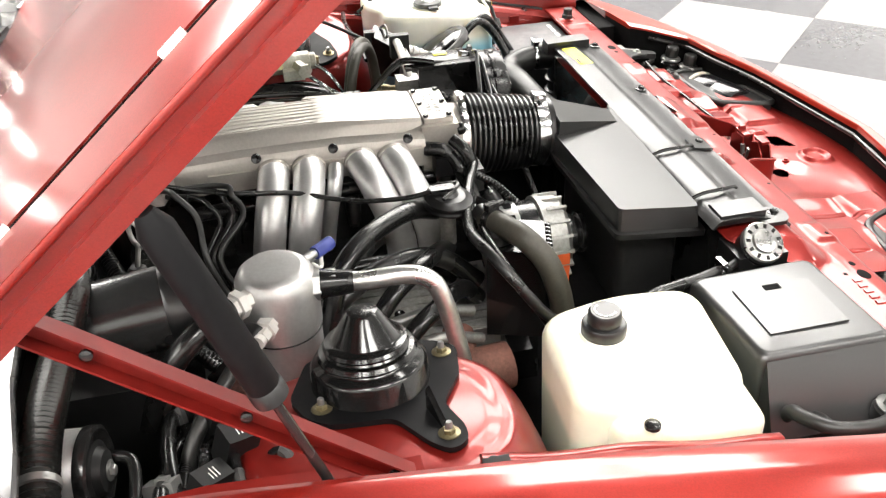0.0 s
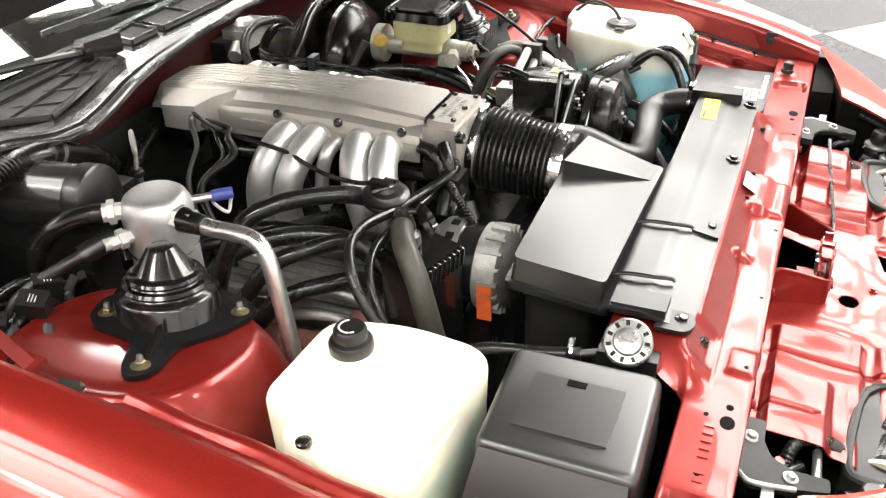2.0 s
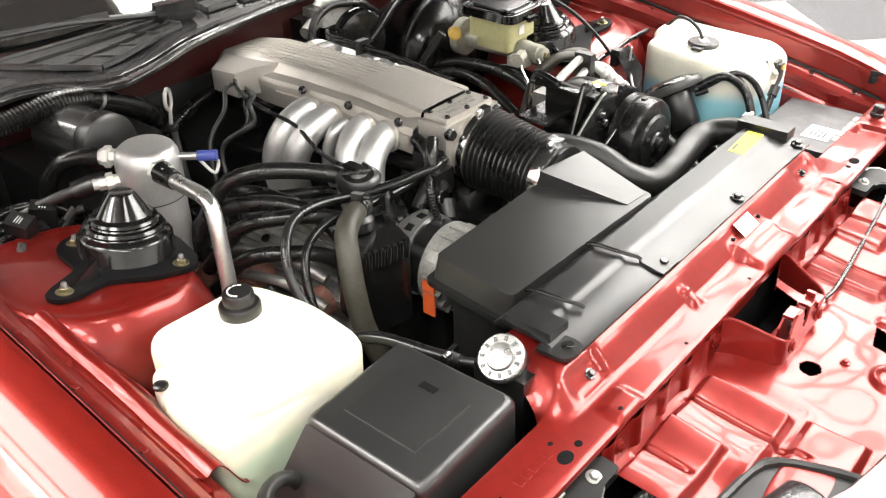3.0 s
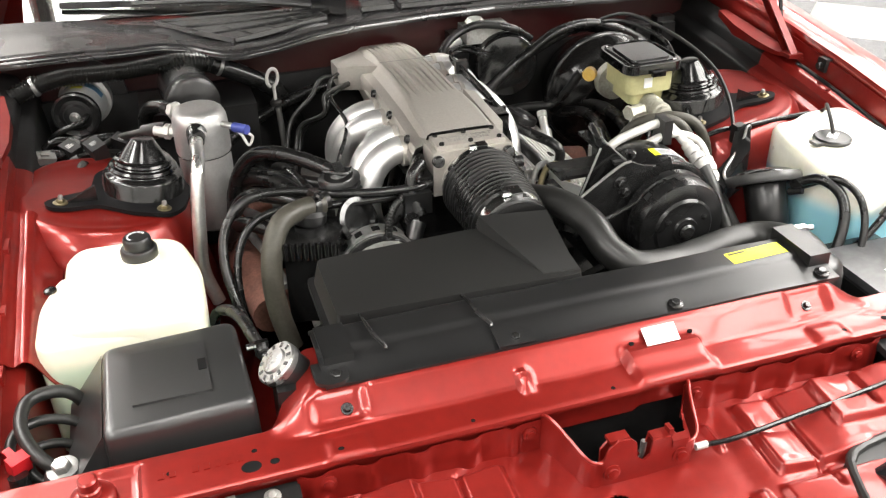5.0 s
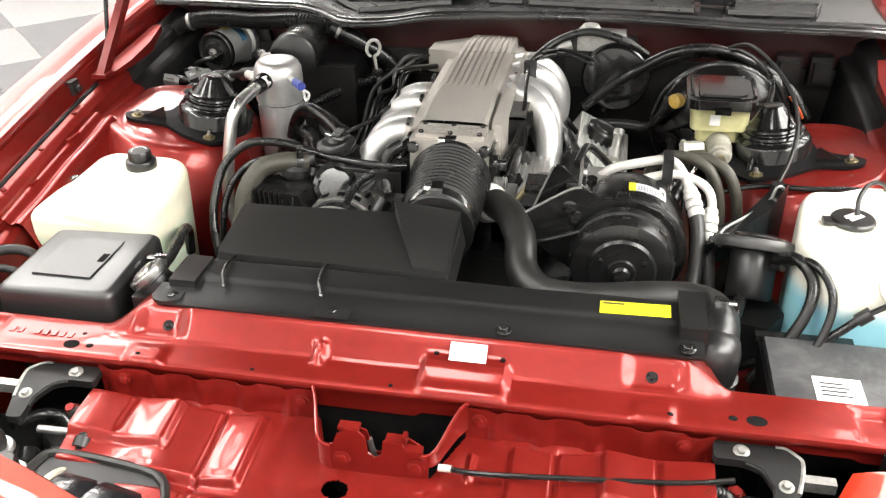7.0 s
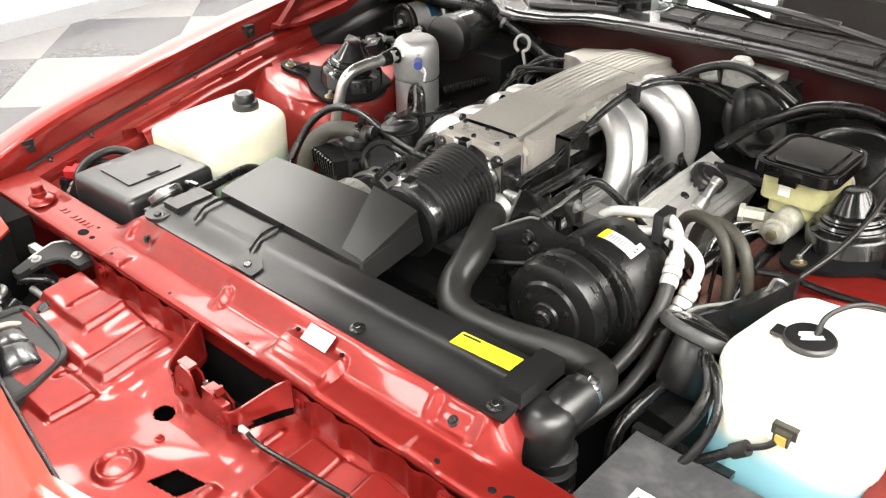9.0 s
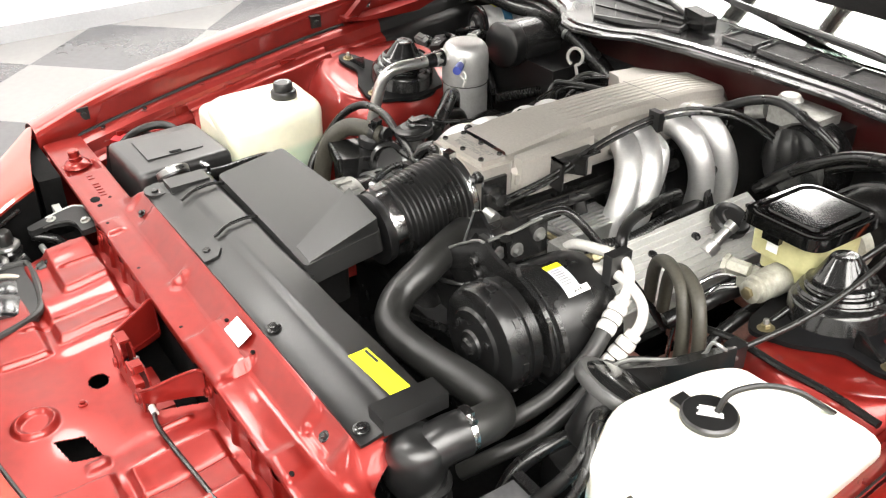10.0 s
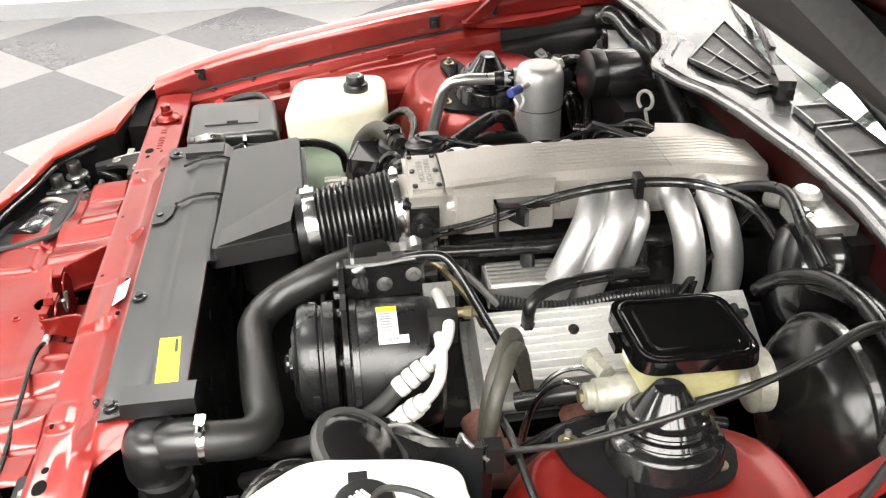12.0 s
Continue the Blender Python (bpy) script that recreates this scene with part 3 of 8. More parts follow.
# Raised black disc in place of a cut hole and its dark inside.
def hole_plug(x, y, z, rx, ry):
    b = lathe([(rx, -0.004), (rx, 0.0004), (rx * 0.9, 0.0007), (0, 0.0007)], (x, y, z), (0, -0.05, 1), 20)
    bmesh.ops.scale(b, vec=(1, ry / rx, 1), space=Matrix.Translation((-x, -y, -z)), verts=list(b.verts))
    part("hole", b, VOID, CAR, "black disc standing in for a punched hole")


for hx, hy, hz, ra, rb in ((-0.4465, -0.074, 0.7215, 0.0115, 0.0085), (0.4465, -0.074, 0.7215, 0.0125, 0.0085), (-0.42, -0.0735, 0.7215, 0.0055, 0.0045), (0.419, -0.0735, 0.7215, 0.0055, 0.0045),
                           (-0.185, -0.083, 0.7205, 0.003, 0.003), (0.0, -0.084, 0.7205, 0.003, 0.003), (0.185, -0.080, 0.7205, 0.003, 0.003), (-0.345, -0.082, 0.7245, 0.004, 0.003),
                           (0.345, -0.082, 0.7245, 0.004, 0.003), (-0.535, -0.055, 0.722, 0.0035, 0.003), (-0.44, -0.05, 0.722, 0.0035, 0.003), (0.05, -0.034, 0.742, 0.0035, 0.003), (0.136, -0.034, 0.742, 0.0035, 0.003), (-0.30, -0.08, 0.7205, 0.003, 0.003)):
    hole_plug(hx, hy, hz, ra, rb)
for c in (-0.325, 0.323):
    part("support_bolt", hexbolt((c, -0.028, 0.7345), (0, -0.6, 0.8), 0.0045, 0.006), BLACK_METAL, CAR)

# stamped deck in front of the support
HOLE_A = (-0.044, -0.2005, 0.0165)
HOLE_B = (0.075, -0.262, 0.030)


def deck_z(x, y):
    """Two terraces of pressed pads on each side, with narrow creases and a round boss."""
    z = 0.649 + 0.085 * max(0.0, y + 0.205) + 0.02 * (y + 0.2)
    a = abs(x)
    z += 0.013 * sstep(0.154, 0.166, a) * bump_at(-0.222, -0.110, 0.006, y)
    z += 0.011 * sstep(0.264, 0.276, a) * bump_at(-0.184, -0.108, 0.006, y)
    z += 0.009 * sstep(0.142, 0.153, a) * bump_at(-0.312, -0.240, 0.007, y) * sstep(0.39, 0.37, a)
    z -= 0.007 * bump_at(0.212, 0.218, 0.0035, a) * bump_at(-0.262, -0.106, 0.010, y)
    z -= 0.007 * bump_at(0.334, 0.340, 0.0035, a) * bump_at(-0.170, -0.106, 0.010, y)
    z += 0.006 * bump_at(0.108, 0.116, 0.004, x) * bump_at(-0.166, -0.122, 0.006, y)
    z += 0.005 * bump_at(0.110, 0.128, 0.006, x) * bump_at(-0.262, -0.236, 0.006, y)
    z += 0.0022 * math.sin(26 * x + 5) * math.sin(33 * y + 1) + 0.003 * sstep(0.10, 0.15, a) * math.sin(52 * a) * bump_at(-0.235, -0.10, 0.02, y)
    r = math.hypot(x + 0.004, y + 0.296)
    z += 0.007 * bump_at(0.021, 0.029, 0.005, r)
    z -= 0.014 * sstep(0.30, 0.44, a) * sstep(-0.16, -0.3, y)
    return z


def build_deck():
    bm = bmesh.new()
    xs, ys = steps(-0.40, 0.40, 400), steps(-0.372, -0.091, 140)
    g = [[bm.verts.new((x, y, deck_z(x, y))) for y in ys] for x in xs]
    for i in range(len(xs) - 1):
        for j in range(len(ys) - 1):
            x, y = (xs[i] + xs[i + 1]) / 2, (ys[j] + ys[j + 1]) / 2
            if math.hypot(x - HOLE_A[0], (y - HOLE_A[1]) * 1.15) < HOLE_A[2]:
                continue
            if abs(x - HOLE_B[0] - 0.3 * (y - HOLE_B[1])) < 0.023 and abs(y - HOLE_B[1] - 0.2 * (x - HOLE_B[0])) < 0.0175:
                continue
            if abs(x - 0.002) < 0.066 + 0.42 * (y + 0.166) and y > -0.167:
                continue
            bm.faces.new((g[i][j], g[i + 1][j], g[i + 1][j + 1], g[i][j + 1]))
    bmesh.ops.delete(bm, geom=[v for v in bm.verts if not v.link_faces], context="VERTS")
    bmesh.ops.solidify(bm, geom=list(bm.faces), thickness=0.0015)
    part("header_panel", bm, RED_BAY, CAR, "red stamped header panel with punched holes")

    def flange(x, s):
        a = abs(x)
        c = ((a - 0.10) / 0.062) % 1.0
        top = 0.7055 - 0.004 * bump_at(0.30, 0.70, 0.06, c) * sstep(0.125, 0.14, a)
        y = -0.0925 - 0.006 * bump_at(0.35, 0.65, 0.12, c) * (1 - s * 0.6) * sstep(0.125, 0.14, a)
        return (x, y, 0.650 + (top - 0.650) * s)

    for s0, s1 in ((-0.40, -0.098), (0.098, 0.40)):
        part("header_flange", sheet(flange, steps(s0, s1, 90), steps(0, 1, 4), 0.0015), RED_BAY, CAR)
        sx = -1 if s0 < 0 else 1
        for bx in (0.115, 0.365):
            part("flange_bolt", lathe([(0.010, 0), (0.010, 0.002), (0.006, 0.003), (0.006, 0.006), (0, 0.007)], (sx * bx, -0.0935, 0.688), (0, -1, 0.1), 16), RED_BAY, CAR)
        low = 0.646 if sx < 0 else 0.672
        way = [(0.101, -0.0935, 0.713), (0.097, -0.101, 0.716), (0.090, -0.116, 0.712), (0.082, -0.140, 0.704), (0.075, -0.160, 0.697), (0.067, -0.1685, 0.692), (0.056, -0.1705, 0.690)]
        line = spline([(sx * x, y, z) for x, y, z in way], 4)

        def strap(i, v):
            p = line[int(i)]
            return (p.x, p.y, low + (p.z - low) * v)

        part("latch_wall", sheet(strap, range(len(line)), (0, 0.5, 1), 0.0018), RED_BAY, CAR, "red strap folded round the latch opening")
        part("wall_edge", tube([tuple(p) for p in line], 0.0024, 8, 1), RED_BAY, CAR)

    def plate_xz(poly, y, thick):
        return moved(prism(poly, 0, thick, 0.0008, 1), pose(0, y, 0, 90, 0, 0))

    # hood latch
    front = [(-0.064, 0.648), (0.064, 0.648), (0.066, 0.682), (0.058, 0.692), (0.038, 0.694), (0.034, 0.704), (0.010, 0.705), (0.008, 0.684), (0.0, 0.677), (-0.009, 0.684), (-0.012, 0.708), (-0.020, 0.716), (-0.036, 0.717), (-0.047, 0.708), (-0.053, 0.692), (-0.064, 0.688)]
    back = [(-0.050, 0.640), (0.050, 0.640), (0.052, 0.690), (0.036, 0.700), (0.014, 0.700), (0.006, 0.672), (-0.006, 0.672), (-0.014, 0.704), (-0.034, 0.712), (-0.050, 0.695)]
    latch = join(plate_xz(front, -0.1665, 0.003), plate_xz(back, -0.150, 0.003), box(-0.060, 0.060, -0.166, -0.150, 0.640, 0.646, 0.002),
                 box(-0.046, -0.020, -0.166, -0.152, 0.712, 0.7165, 0.002), box(0.012, 0.036, -0.166, -0.152, 0.700, 0.7045, 0.002), box(0.036, 0.058, -0.172, -0.160, 0.688, 0.698, 0.003),
                 box(0.033, 0.0385, -0.166, -0.154, 0.700, 0.712, 0.001), box(-0.05, 0.05, -0.150, -0.125, 0.628, 0.636, 0.002))
    part("hood_latch", latch, RED_BAY, CAR, "red painted hood latch with bolts")
    part("latch_claw", join(tube([(-0.012, -0.150, 0.690), (-0.008, -0.151, 0.672), (0.0, -0.152, 0.662), (0.008, -0.151, 0.672), (0.010, -0.150, 0.688)], 0.004, 8), lathe([(0.006, 0), (0.006, 0.004), (0, 0.005)], (0.022, -0.156, 0.676), (0, -1, 0), 12)), STEEL, CAR, "grey steel latch claw")
    for bx in (-0.042, 0.050):
        part("latch_bolt", lathe([(0.011, 0), (0.011, 0.002), (0.007, 0.003), (0.007, 0.006), (0, 0.007)], (bx, -0.1695, 0.671), (0, -1, 0.1), 16), RED_BAY, CAR)


build_deck()
# Black block added under the panel so its holes read dark.
part("bumper_core", box(-0.70, 0.70, -0.36, -0.082, 0.42, 0.585, 0.01), VOID, CAR, "black block added under the header panel to darken its holes")
# Black sheet added behind the latch opening in place of its shade.
part("condenser_face", box(-0.39, 0.39, -0.080, -0.074, 0.35, 0.70, 0), VOID, CAR, "black sheet added behind the header panel for the dark gap")
part("release_cable", tube([(0.085, -0.162, 0.668), (0.13, -0.168, 0.672), (0.24, -0.160, 0.676), (0.36, -0.150, 0.680), (0.42, -0.145, 0.69)], 0.0035, 8), RUBBER, CAR, "black hood release cable")
part("cable_end", tube([(0.076, -0.162, 0.668), (0.092, -0.162, 0.668)], 0.0048, 10), PIPE, CAR)
part("deck_screw", lathe([(0.007, 0), (0.007, 0.003), (0.004, 0.004), (0.004, 0.007), (0, 0.008)], (-0.006, -0.233, 0.648), (0, 0, 1), 10), RED_BAY, CAR)

# nose corners, headlamps and their drives
NOSE_OUT = [(0.0, -0.390), (0.15, -0.368), (0.29, -0.342), (0.425, -0.308), (0.565, -0.252), (0.68, -0.185), (0.75, -0.130), (0.795, -0.095)]
NOSE_IN = [(0.0, -0.374), (0.15, -0.349), (0.28, -0.324), (0.378, -0.288), (0.462, -0.263), (0.514, -0.196), (0.538, -0.154), (0.64, -0.136)]


def on_line(pts, u):
    i = min(int(u), len(pts) - 2)
    f = u - i
    return Vector((pts[i][0] + (pts[i + 1][0] - pts[i][0]) * f, pts[i][1] + (pts[i + 1][1] - pts[i][1]) * f, 0))


def nose_z(p):
    return 0.742 + 0.16 * (p.y + 0.10) if p.y < -0.1 else 0.742


def fascia(u, s):
    """From the inner flange over the rim and down the outside of the nose."""
    a, b = on_line(NOSE_IN, u), on_line(NOSE_OUT, u)
    n = Vector((b.x * 0.6, -0.5, 0)).normalized()
    rows = [a + Vector((0, 0, nose_z(a) - 0.011)), a + Vector((0, 0, nose_z(a) - 0.003)), a + (b - a) * 0.08 + Vector((0, 0, nose_z(a))), b + Vector((0, 0, nose_z(b) - 0.001)), b + n * 0.012 + Vector((0, 0, nose_z(b) - 0.006)), b + n * 0.05 + Vector((0, 0, nose_z(b) - 0.05)), b + n * 0.11 + Vector((0, 0, nose_z(b) - 0.16)), b + n * 0.12 + Vector((0, 0, 0.30))]
    i = min(int(s), len(rows) - 2)
    return rows[i].lerp(rows[i + 1], s - i)


def build_nose(side):
    sx = side

    def half(u, s):
        p = fascia(u, s)
        return (sx * p.x, p.y, p.z)

    part("nose_panel", sheet(half, steps(0, 7, 56), steps(0, 7, 21), 0.0015), RED_NOSE, CAR, "glossy orange-red nose panel and fender tip")
    # Added wall that blocks light and keeps the space under the edge dark.
    part("nose_liner", sheet(lambda u, z: (sx * on_line(NOSE_IN, u).x, on_line(NOSE_IN, u).y - 0.003, nose_z(on_line(NOSE_IN, u)) - 0.008 - z), steps(0, 7, 28), (0, 0.03, 0.14), 0.002), VOID, CAR, "black wall added to keep the space under the nose edge dark")
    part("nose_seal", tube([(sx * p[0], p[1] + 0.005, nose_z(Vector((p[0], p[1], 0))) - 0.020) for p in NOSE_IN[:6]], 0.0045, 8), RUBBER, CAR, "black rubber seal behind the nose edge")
    # Added block that hides the floor in the gap behind the fender tip.
    part("corner_filler", box(min(sx * 0.585, sx * 0.788), max(sx * 0.585, sx * 0.788), -0.138, -0.099, 0.45, 0.716, 0.006), VOID, CAR, "black block added to fill the gap behind the fender tip")
    hl = thing("headlamp_assembly", (sx * 0.45, -0.25, 0.45), "black headlamp housing with its lifting motor and bracket", "headlamp", "headlamps")
    ring = [(0.238, -0.236), (0.275, -0.216), (0.40, -0.205), (0.425, -0.225), (0.425, -0.285), (0.40, -0.300), (0.235, -0.338), (0.205, -0.325)]
    outer = prism([(sx * x, y) for x, y in ring], 0.60, 0.657, 0.010, 3)
    part("lamp_cover", outer, LAMP_BLACK, hl, "black lamp cover with a rounded rim")
    cx, cy = 0.325, -0.27
    rim = tube([(sx * (cx + (x - cx) * 0.93), cy + (y - cy) * 0.93, 0.658) for x, y in ring + ring[:2]], 0.006, 8, 4)
    part("rim", rim, RUBBER_GREY, hl)
    part("bucket", box(sx * 0.49 - 0.10, sx * 0.49 + 0.10, -0.28, -0.10, 0.50, 0.60, 0.01), VOID, hl)
    for mx, my, mz in ((0.472, -0.222, 0.604), (0.438, -0.250, 0.594)):
        at, up = Vector((sx * mx, my, mz)), Vector((-sx * 0.02, -0.10, 1))
        m = part("motor", lathe([(0.0, 0.0), (0.022, 0.0), (0.024, 0.004), (0.024, 0.058), (0.019, 0.064), (0, 0.064)], at, up, 28), GLOSS, hl, "round black lifting motor")
        part("collar", lathe([(0.018, 0), (0.0215, 0.001), (0.022, 0.004), (0.020, 0.007), (0.015, 0.008)], at + up * 0.062, up, 28), STEEL, m, "dull steel motor collar")
        part("knob", lathe([(0.013, 0), (0.0145, 0.003), (0.0145, 0.022), (0.012, 0.025), (0, 0.025)], at + up * 0.069, up, 8), RUBBER_GREY, m)
    ax = Vector((-sx, -0.24, 0.0)).normalized()
    lamp = part("lamp_shell", lathe([(0.030, -0.004), (0.044, 0.0), (0.047, 0.010), (0.049, 0.055), (0.047, 0.058), (0.047, 0.064), (0.051, 0.067), (0.052, 0.120), (0.049, 0.126), (0, 0.128)], (sx * 0.388, -0.258, 0.616), ax, 40), GLOSS_LAMP, hl, "gloss black back of the lamp")
    part("shell_ring", lathe([(0.043, -0.003), (0.049, -0.002), (0.050, 0.002), (0.049, 0.006), (0.043, 0.007)], (sx * 0.388, -0.258, 0.616), ax, 40), RING_BEIGE, lamp, "pale plastic ring")
    part("shell_plug", tube([(sx * 0.386, -0.257, 0.622), (sx * 0.410, -0.250, 0.632), (sx * 0.432, -0.236, 0.640), (sx * 0.446, -0.206, 0.648)], 0.013, 14), RUBBER, lamp, "black wiring boot")
    part("motor_body", lathe([(0, 0), (0.022, 0), (0.024, 0.004), (0.024, 0.06), (0.02, 0.064), (0, 0.064)], (sx * 0.445, -0.150, 0.575), (-sx * 0.2, -0.1, 1), 20), BLACK, hl)
    plate = rounded_poly([(0.398, -0.116), (0.398, -0.088), (0.480, -0.088), (0.500, -0.106), (0.492, -0.150), (0.480, -0.190), (0.460, -0.188), (0.464, -0.150), (0.452, -0.124), (0.432, -0.116)], 0.006)
    pl = [(sx * p[0], p[1]) for p in plate]
    br = prism(pl if sx > 0 else pl[::-1], lambda x, y: 0.686 + 0.10 * (y + 0.10), lambda x, y: 0.697 + 0.10 * (y + 0.10), 0.002, 2)
    b = part("bracket", br, MATT, hl, "black headlamp bracket")
    part("bracket_edge", tube([(sx * x, y, 0.695 + 0.10 * (y + 0.10)) for x, y in ((0.470, -0.089), (0.482, -0.090), (0.494, -0.100), (0.4985, -0.108), (0.4955, -0.130), (0.489, -0.155))], 0.0032, 8, 3), ALU_DULL, b, "worn bright edge")
    part("inner_edge", tube([(sx * x, y, 0.694 + 0.10 * (y + 0.10)) for x, y in ((0.434, -0.1165), (0.451, -0.1245), (0.461, -0.142), (0.4635, -0.150), (0.462, -0.166))], 0.0022, 8, 3), RUBBER_GREY, b)
    part("bracket_bolt", hexbolt((sx * 0.430, -0.1015, 0.696), (0, -0.2, 0.98), 0.0058, 0.006), ALU_DULL, hl, "grey hex bolt")
    part("link_bolt", hexbolt((sx * 0.476, -0.148, 0.692), (0, -0.2, 0.98), 0.0052, 0.006), ALU_DULL, hl)
    part("stud", join(lathe([(0.013, 0), (0.013, 0.016), (0.010, 0.019), (0, 0.019)], (sx * 0.426, -0.128, 0.640), (0, -0.3, 1), 16), lathe([(0.006, 0), (0.006, 0.010), (0, 0.010)], (sx * 0.426, -0.134, 0.658), (0, -0.3, 1), 12)), RED_BAY, hl, "red stud behind the bracket")
    part("drive_rod", tube([(sx * 0.447, -0.178, 0.662), (sx * 0.392, -0.176, 0.662)], 0.0055, 10), STEEL, hl, "bright steel drive rod")
    part("link_arm", tube([(sx * 0.476, -0.186, 0.672), (sx * 0.462, -0.150, 0.660), (sx * 0.437, -0.143, 0.654), (sx * 0.412, -0.160, 0.652)], 0.0085, 10, 4), RUBBER, hl)
    h = part("wiring", loom([(sx * 0.432, -0.140, 0.640), (sx * 0.408, -0.146, 0.668), (sx * 0.390, -0.158, 0.674), (sx * 0.378, -0.182, 0.666), (sx * 0.378, -0.215, 0.650), (sx * 0.390, -0.262, 0.625), (sx * 0.42, -0.30, 0.60)], 0.0085), RUBBER, hl)
    part("tape", tube([(sx * 0.3775, -0.186, 0.664), (sx * 0.3778, -0.198, 0.658)], 0.0115, 12), RUBBER_GREY, h, "grey tape round the wires")
    # Pale flange beside the bracket; it carries no lamp.
    part("marker_lamp", box(sx * 0.512 - 0.022, sx * 0.512 + 0.022, -0.134, -0.121, 0.676, 0.690, 0.003), ALU_DULL, hl, "pale grey flange beside the bracket")


build_nose(-1)
build_nose(1)

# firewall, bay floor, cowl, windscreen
part("firewall", box(-0.76, 0.76, 1.0, 1.03, 0.40, 0.885, 0.004), RED_SHADED, CAR, "red firewall, its colour darkened for shade")
part("firewall_mat", box(-0.74, 0.74, 0.985, 0.999, 0.42, 0.800, 0.004), MAT_BLACK, CAR, "black sound mat on the firewall")
# Black plate standing in for the dark depth of the bay.
part("undertray", box(-0.70, 0.70, -0.098, 0.999, 0.38, 0.40, 0.0), VOID, CAR, "black plate added for the dark bottom of the engine bay")


def cowl_edge(x):
    return curve_at(((-0.78, 0.915), (-0.70, 0.925), (-0.60, 0.945), (-0.47, 0.955), (-0.40, 0.936), (-0.35, 0.897), (-0.31, 0.888), (-0.25, 0.905), (-0.15, 0.926), (-0.06, 0.948), (0.02, 0.958), (0.10, 0.970), (0.25, 0.976), (0.35, 0.966), (0.58, 0.936), (0.78, 0.90)), x)


def cowl_edge_z(x):
    return 0.895 - 0.012 * bump_at(-0.40, -0.20, 0.06, x) + 0.01 * sstep(0.5, 0.75, abs(x))


def cowl(x, s):
    y0 = cowl_edge(x)
    prof = [(0.0, -0.010), (0.0, -0.004), (0.004, 0.0), (0.022, 0.0), (0.028, 0.004), (0.05, 0.006), (0.055, 0.002), (0.10, 0.003), (0.20, 0.006), (0.30, 0.012)]
    a, b = profile_point(prof, s)
    t = min(1, a / 0.3)
    return (x, y0 + a + (1.115 + 0.06 * abs(x) - y0 - 0.3) * t, cowl_edge_z(x) + b)


part("cowl_panel", sheet(cowl, steps(-0.775, 0.775, 120), steps(0, 9, 36), 0.0015), COWL, CAR, "black cowl panel with a rolled front flange")


def grille(corners, nx, ny):
    """An opening of the cowl, given by four plan corners, with its rim and web of ribs."""
    ca, cb, cc, cd = [Vector(c) for c in corners]

    def at(u, v, z=0.0):
        p = ca.lerp(cb, u).lerp(cd.lerp(cc, u), v)
        return Vector((p.x, p.y, cowl_edge_z(p.x) + 0.0065 + 0.05 * (p.y - 0.97) + z))

    def slab(p, q, w, lo, hi):
        n = Vector((-(q - p).y, (q - p).x, 0)).normalized() * w
        bm = bmesh.new()
        lower = [bm.verts.new(v + Vector((0, 0, lo))) for v in (p - n, q - n, q + n, p + n)]
        upper = [bm.verts.new(v + Vector((0, 0, hi))) for v in (p - n * 0.6, q - n * 0.6, q + n * 0.6, p + n * 0.6)]
        bm.faces.new(upper)
        for i in range(4):
            j = (i + 1) % 4
            bm.faces.new((lower[i], lower[j], upper[j], upper[i]))
        bmesh.ops.recalc_face_normals(bm, faces=list(bm.faces))
        return bm

    well = prism([tuple(at(u, v).xy) for u, v in ((0, 0), (1, 0), (1, 1), (0, 1))], lambda x, y: cowl_edge_z(x) + 0.002, lambda x, y: cowl_edge_z(x) + 0.0075 + 0.05 * (y - 0.97), 0.0005, 1)
    w = part("cowl_grille", well, GRILLE, CAR, "dark mesh cowl air intake with a web of ribs")
    for i in range(nx + 1):
        part("grille_rib", slab(at(i / nx, 0), at(i / nx, 1), 0.0034 if i in (0, nx) else 0.0022, -0.003, 0.0065), COWL, w)
    for j in range(ny + 1):
        part("grille_rib", slab(at(0, j / ny), at(1, j / ny), 0.0034 if j in (0, ny) else 0.0022, -0.003, 0.006), COWL, w)


GRILLE = mat("dark_intake_mesh", (0.012, 0.0115, 0.011), 0.55, 0, 0, 0.3, 30, 300, 0.6, 700)
grille(((-0.315, 0.960), (-0.119, 1.002), (-0.140, 1.068), (-0.462, 1.086)), 4, 3)
grille(((-0.035, 1.030), (0.035, 1.030), (0.035, 1.085), (-0.030, 1.082)), 1, 1)
grille(((0.050, 1.026), (0.400, 1.016), (0.400, 1.086), (0.050, 1.090)), 4, 1)
grille(((0.47, 1.015), (0.64, 0.998), (0.66, 1.060), (0.47, 1.078)), 2, 1)


def screen(x, s):
    a = abs(x) / 0.75
    y = 1.085 + 0.95 * s + 0.10 * a * a
    return (x, y, 0.917 + 0.44 * s - 0.008 * a * a)


part("windscreen", sheet(screen, steps(-0.72, 0.72, 24), steps(0, 1, 12), 0.004), GLASS, CAR, "sloping tinted windscreen")
part("dashboard", box(-0.70, 0.70, 1.30, 1.9, 0.75, 0.93, 0.03), DARK_IN, CAR, "dark dashboard behind the windscreen")
part("cabin_back", box(-0.72, 0.72, 2.2, 2.24, 0.4, 1.34, 0.02), DARK_IN, CAR, "dark cabin interior")
part("roof", box(-0.62, 0.62, 2.10, 3.0, 1.345, 1.375, 0.012), RED, CAR, "red roof panel")
part("rear_body", box(-0.90, 0.90, 1.72, 4.0, 0.35, 0.93, 0.04), RED, CAR, "red doors and rear body")


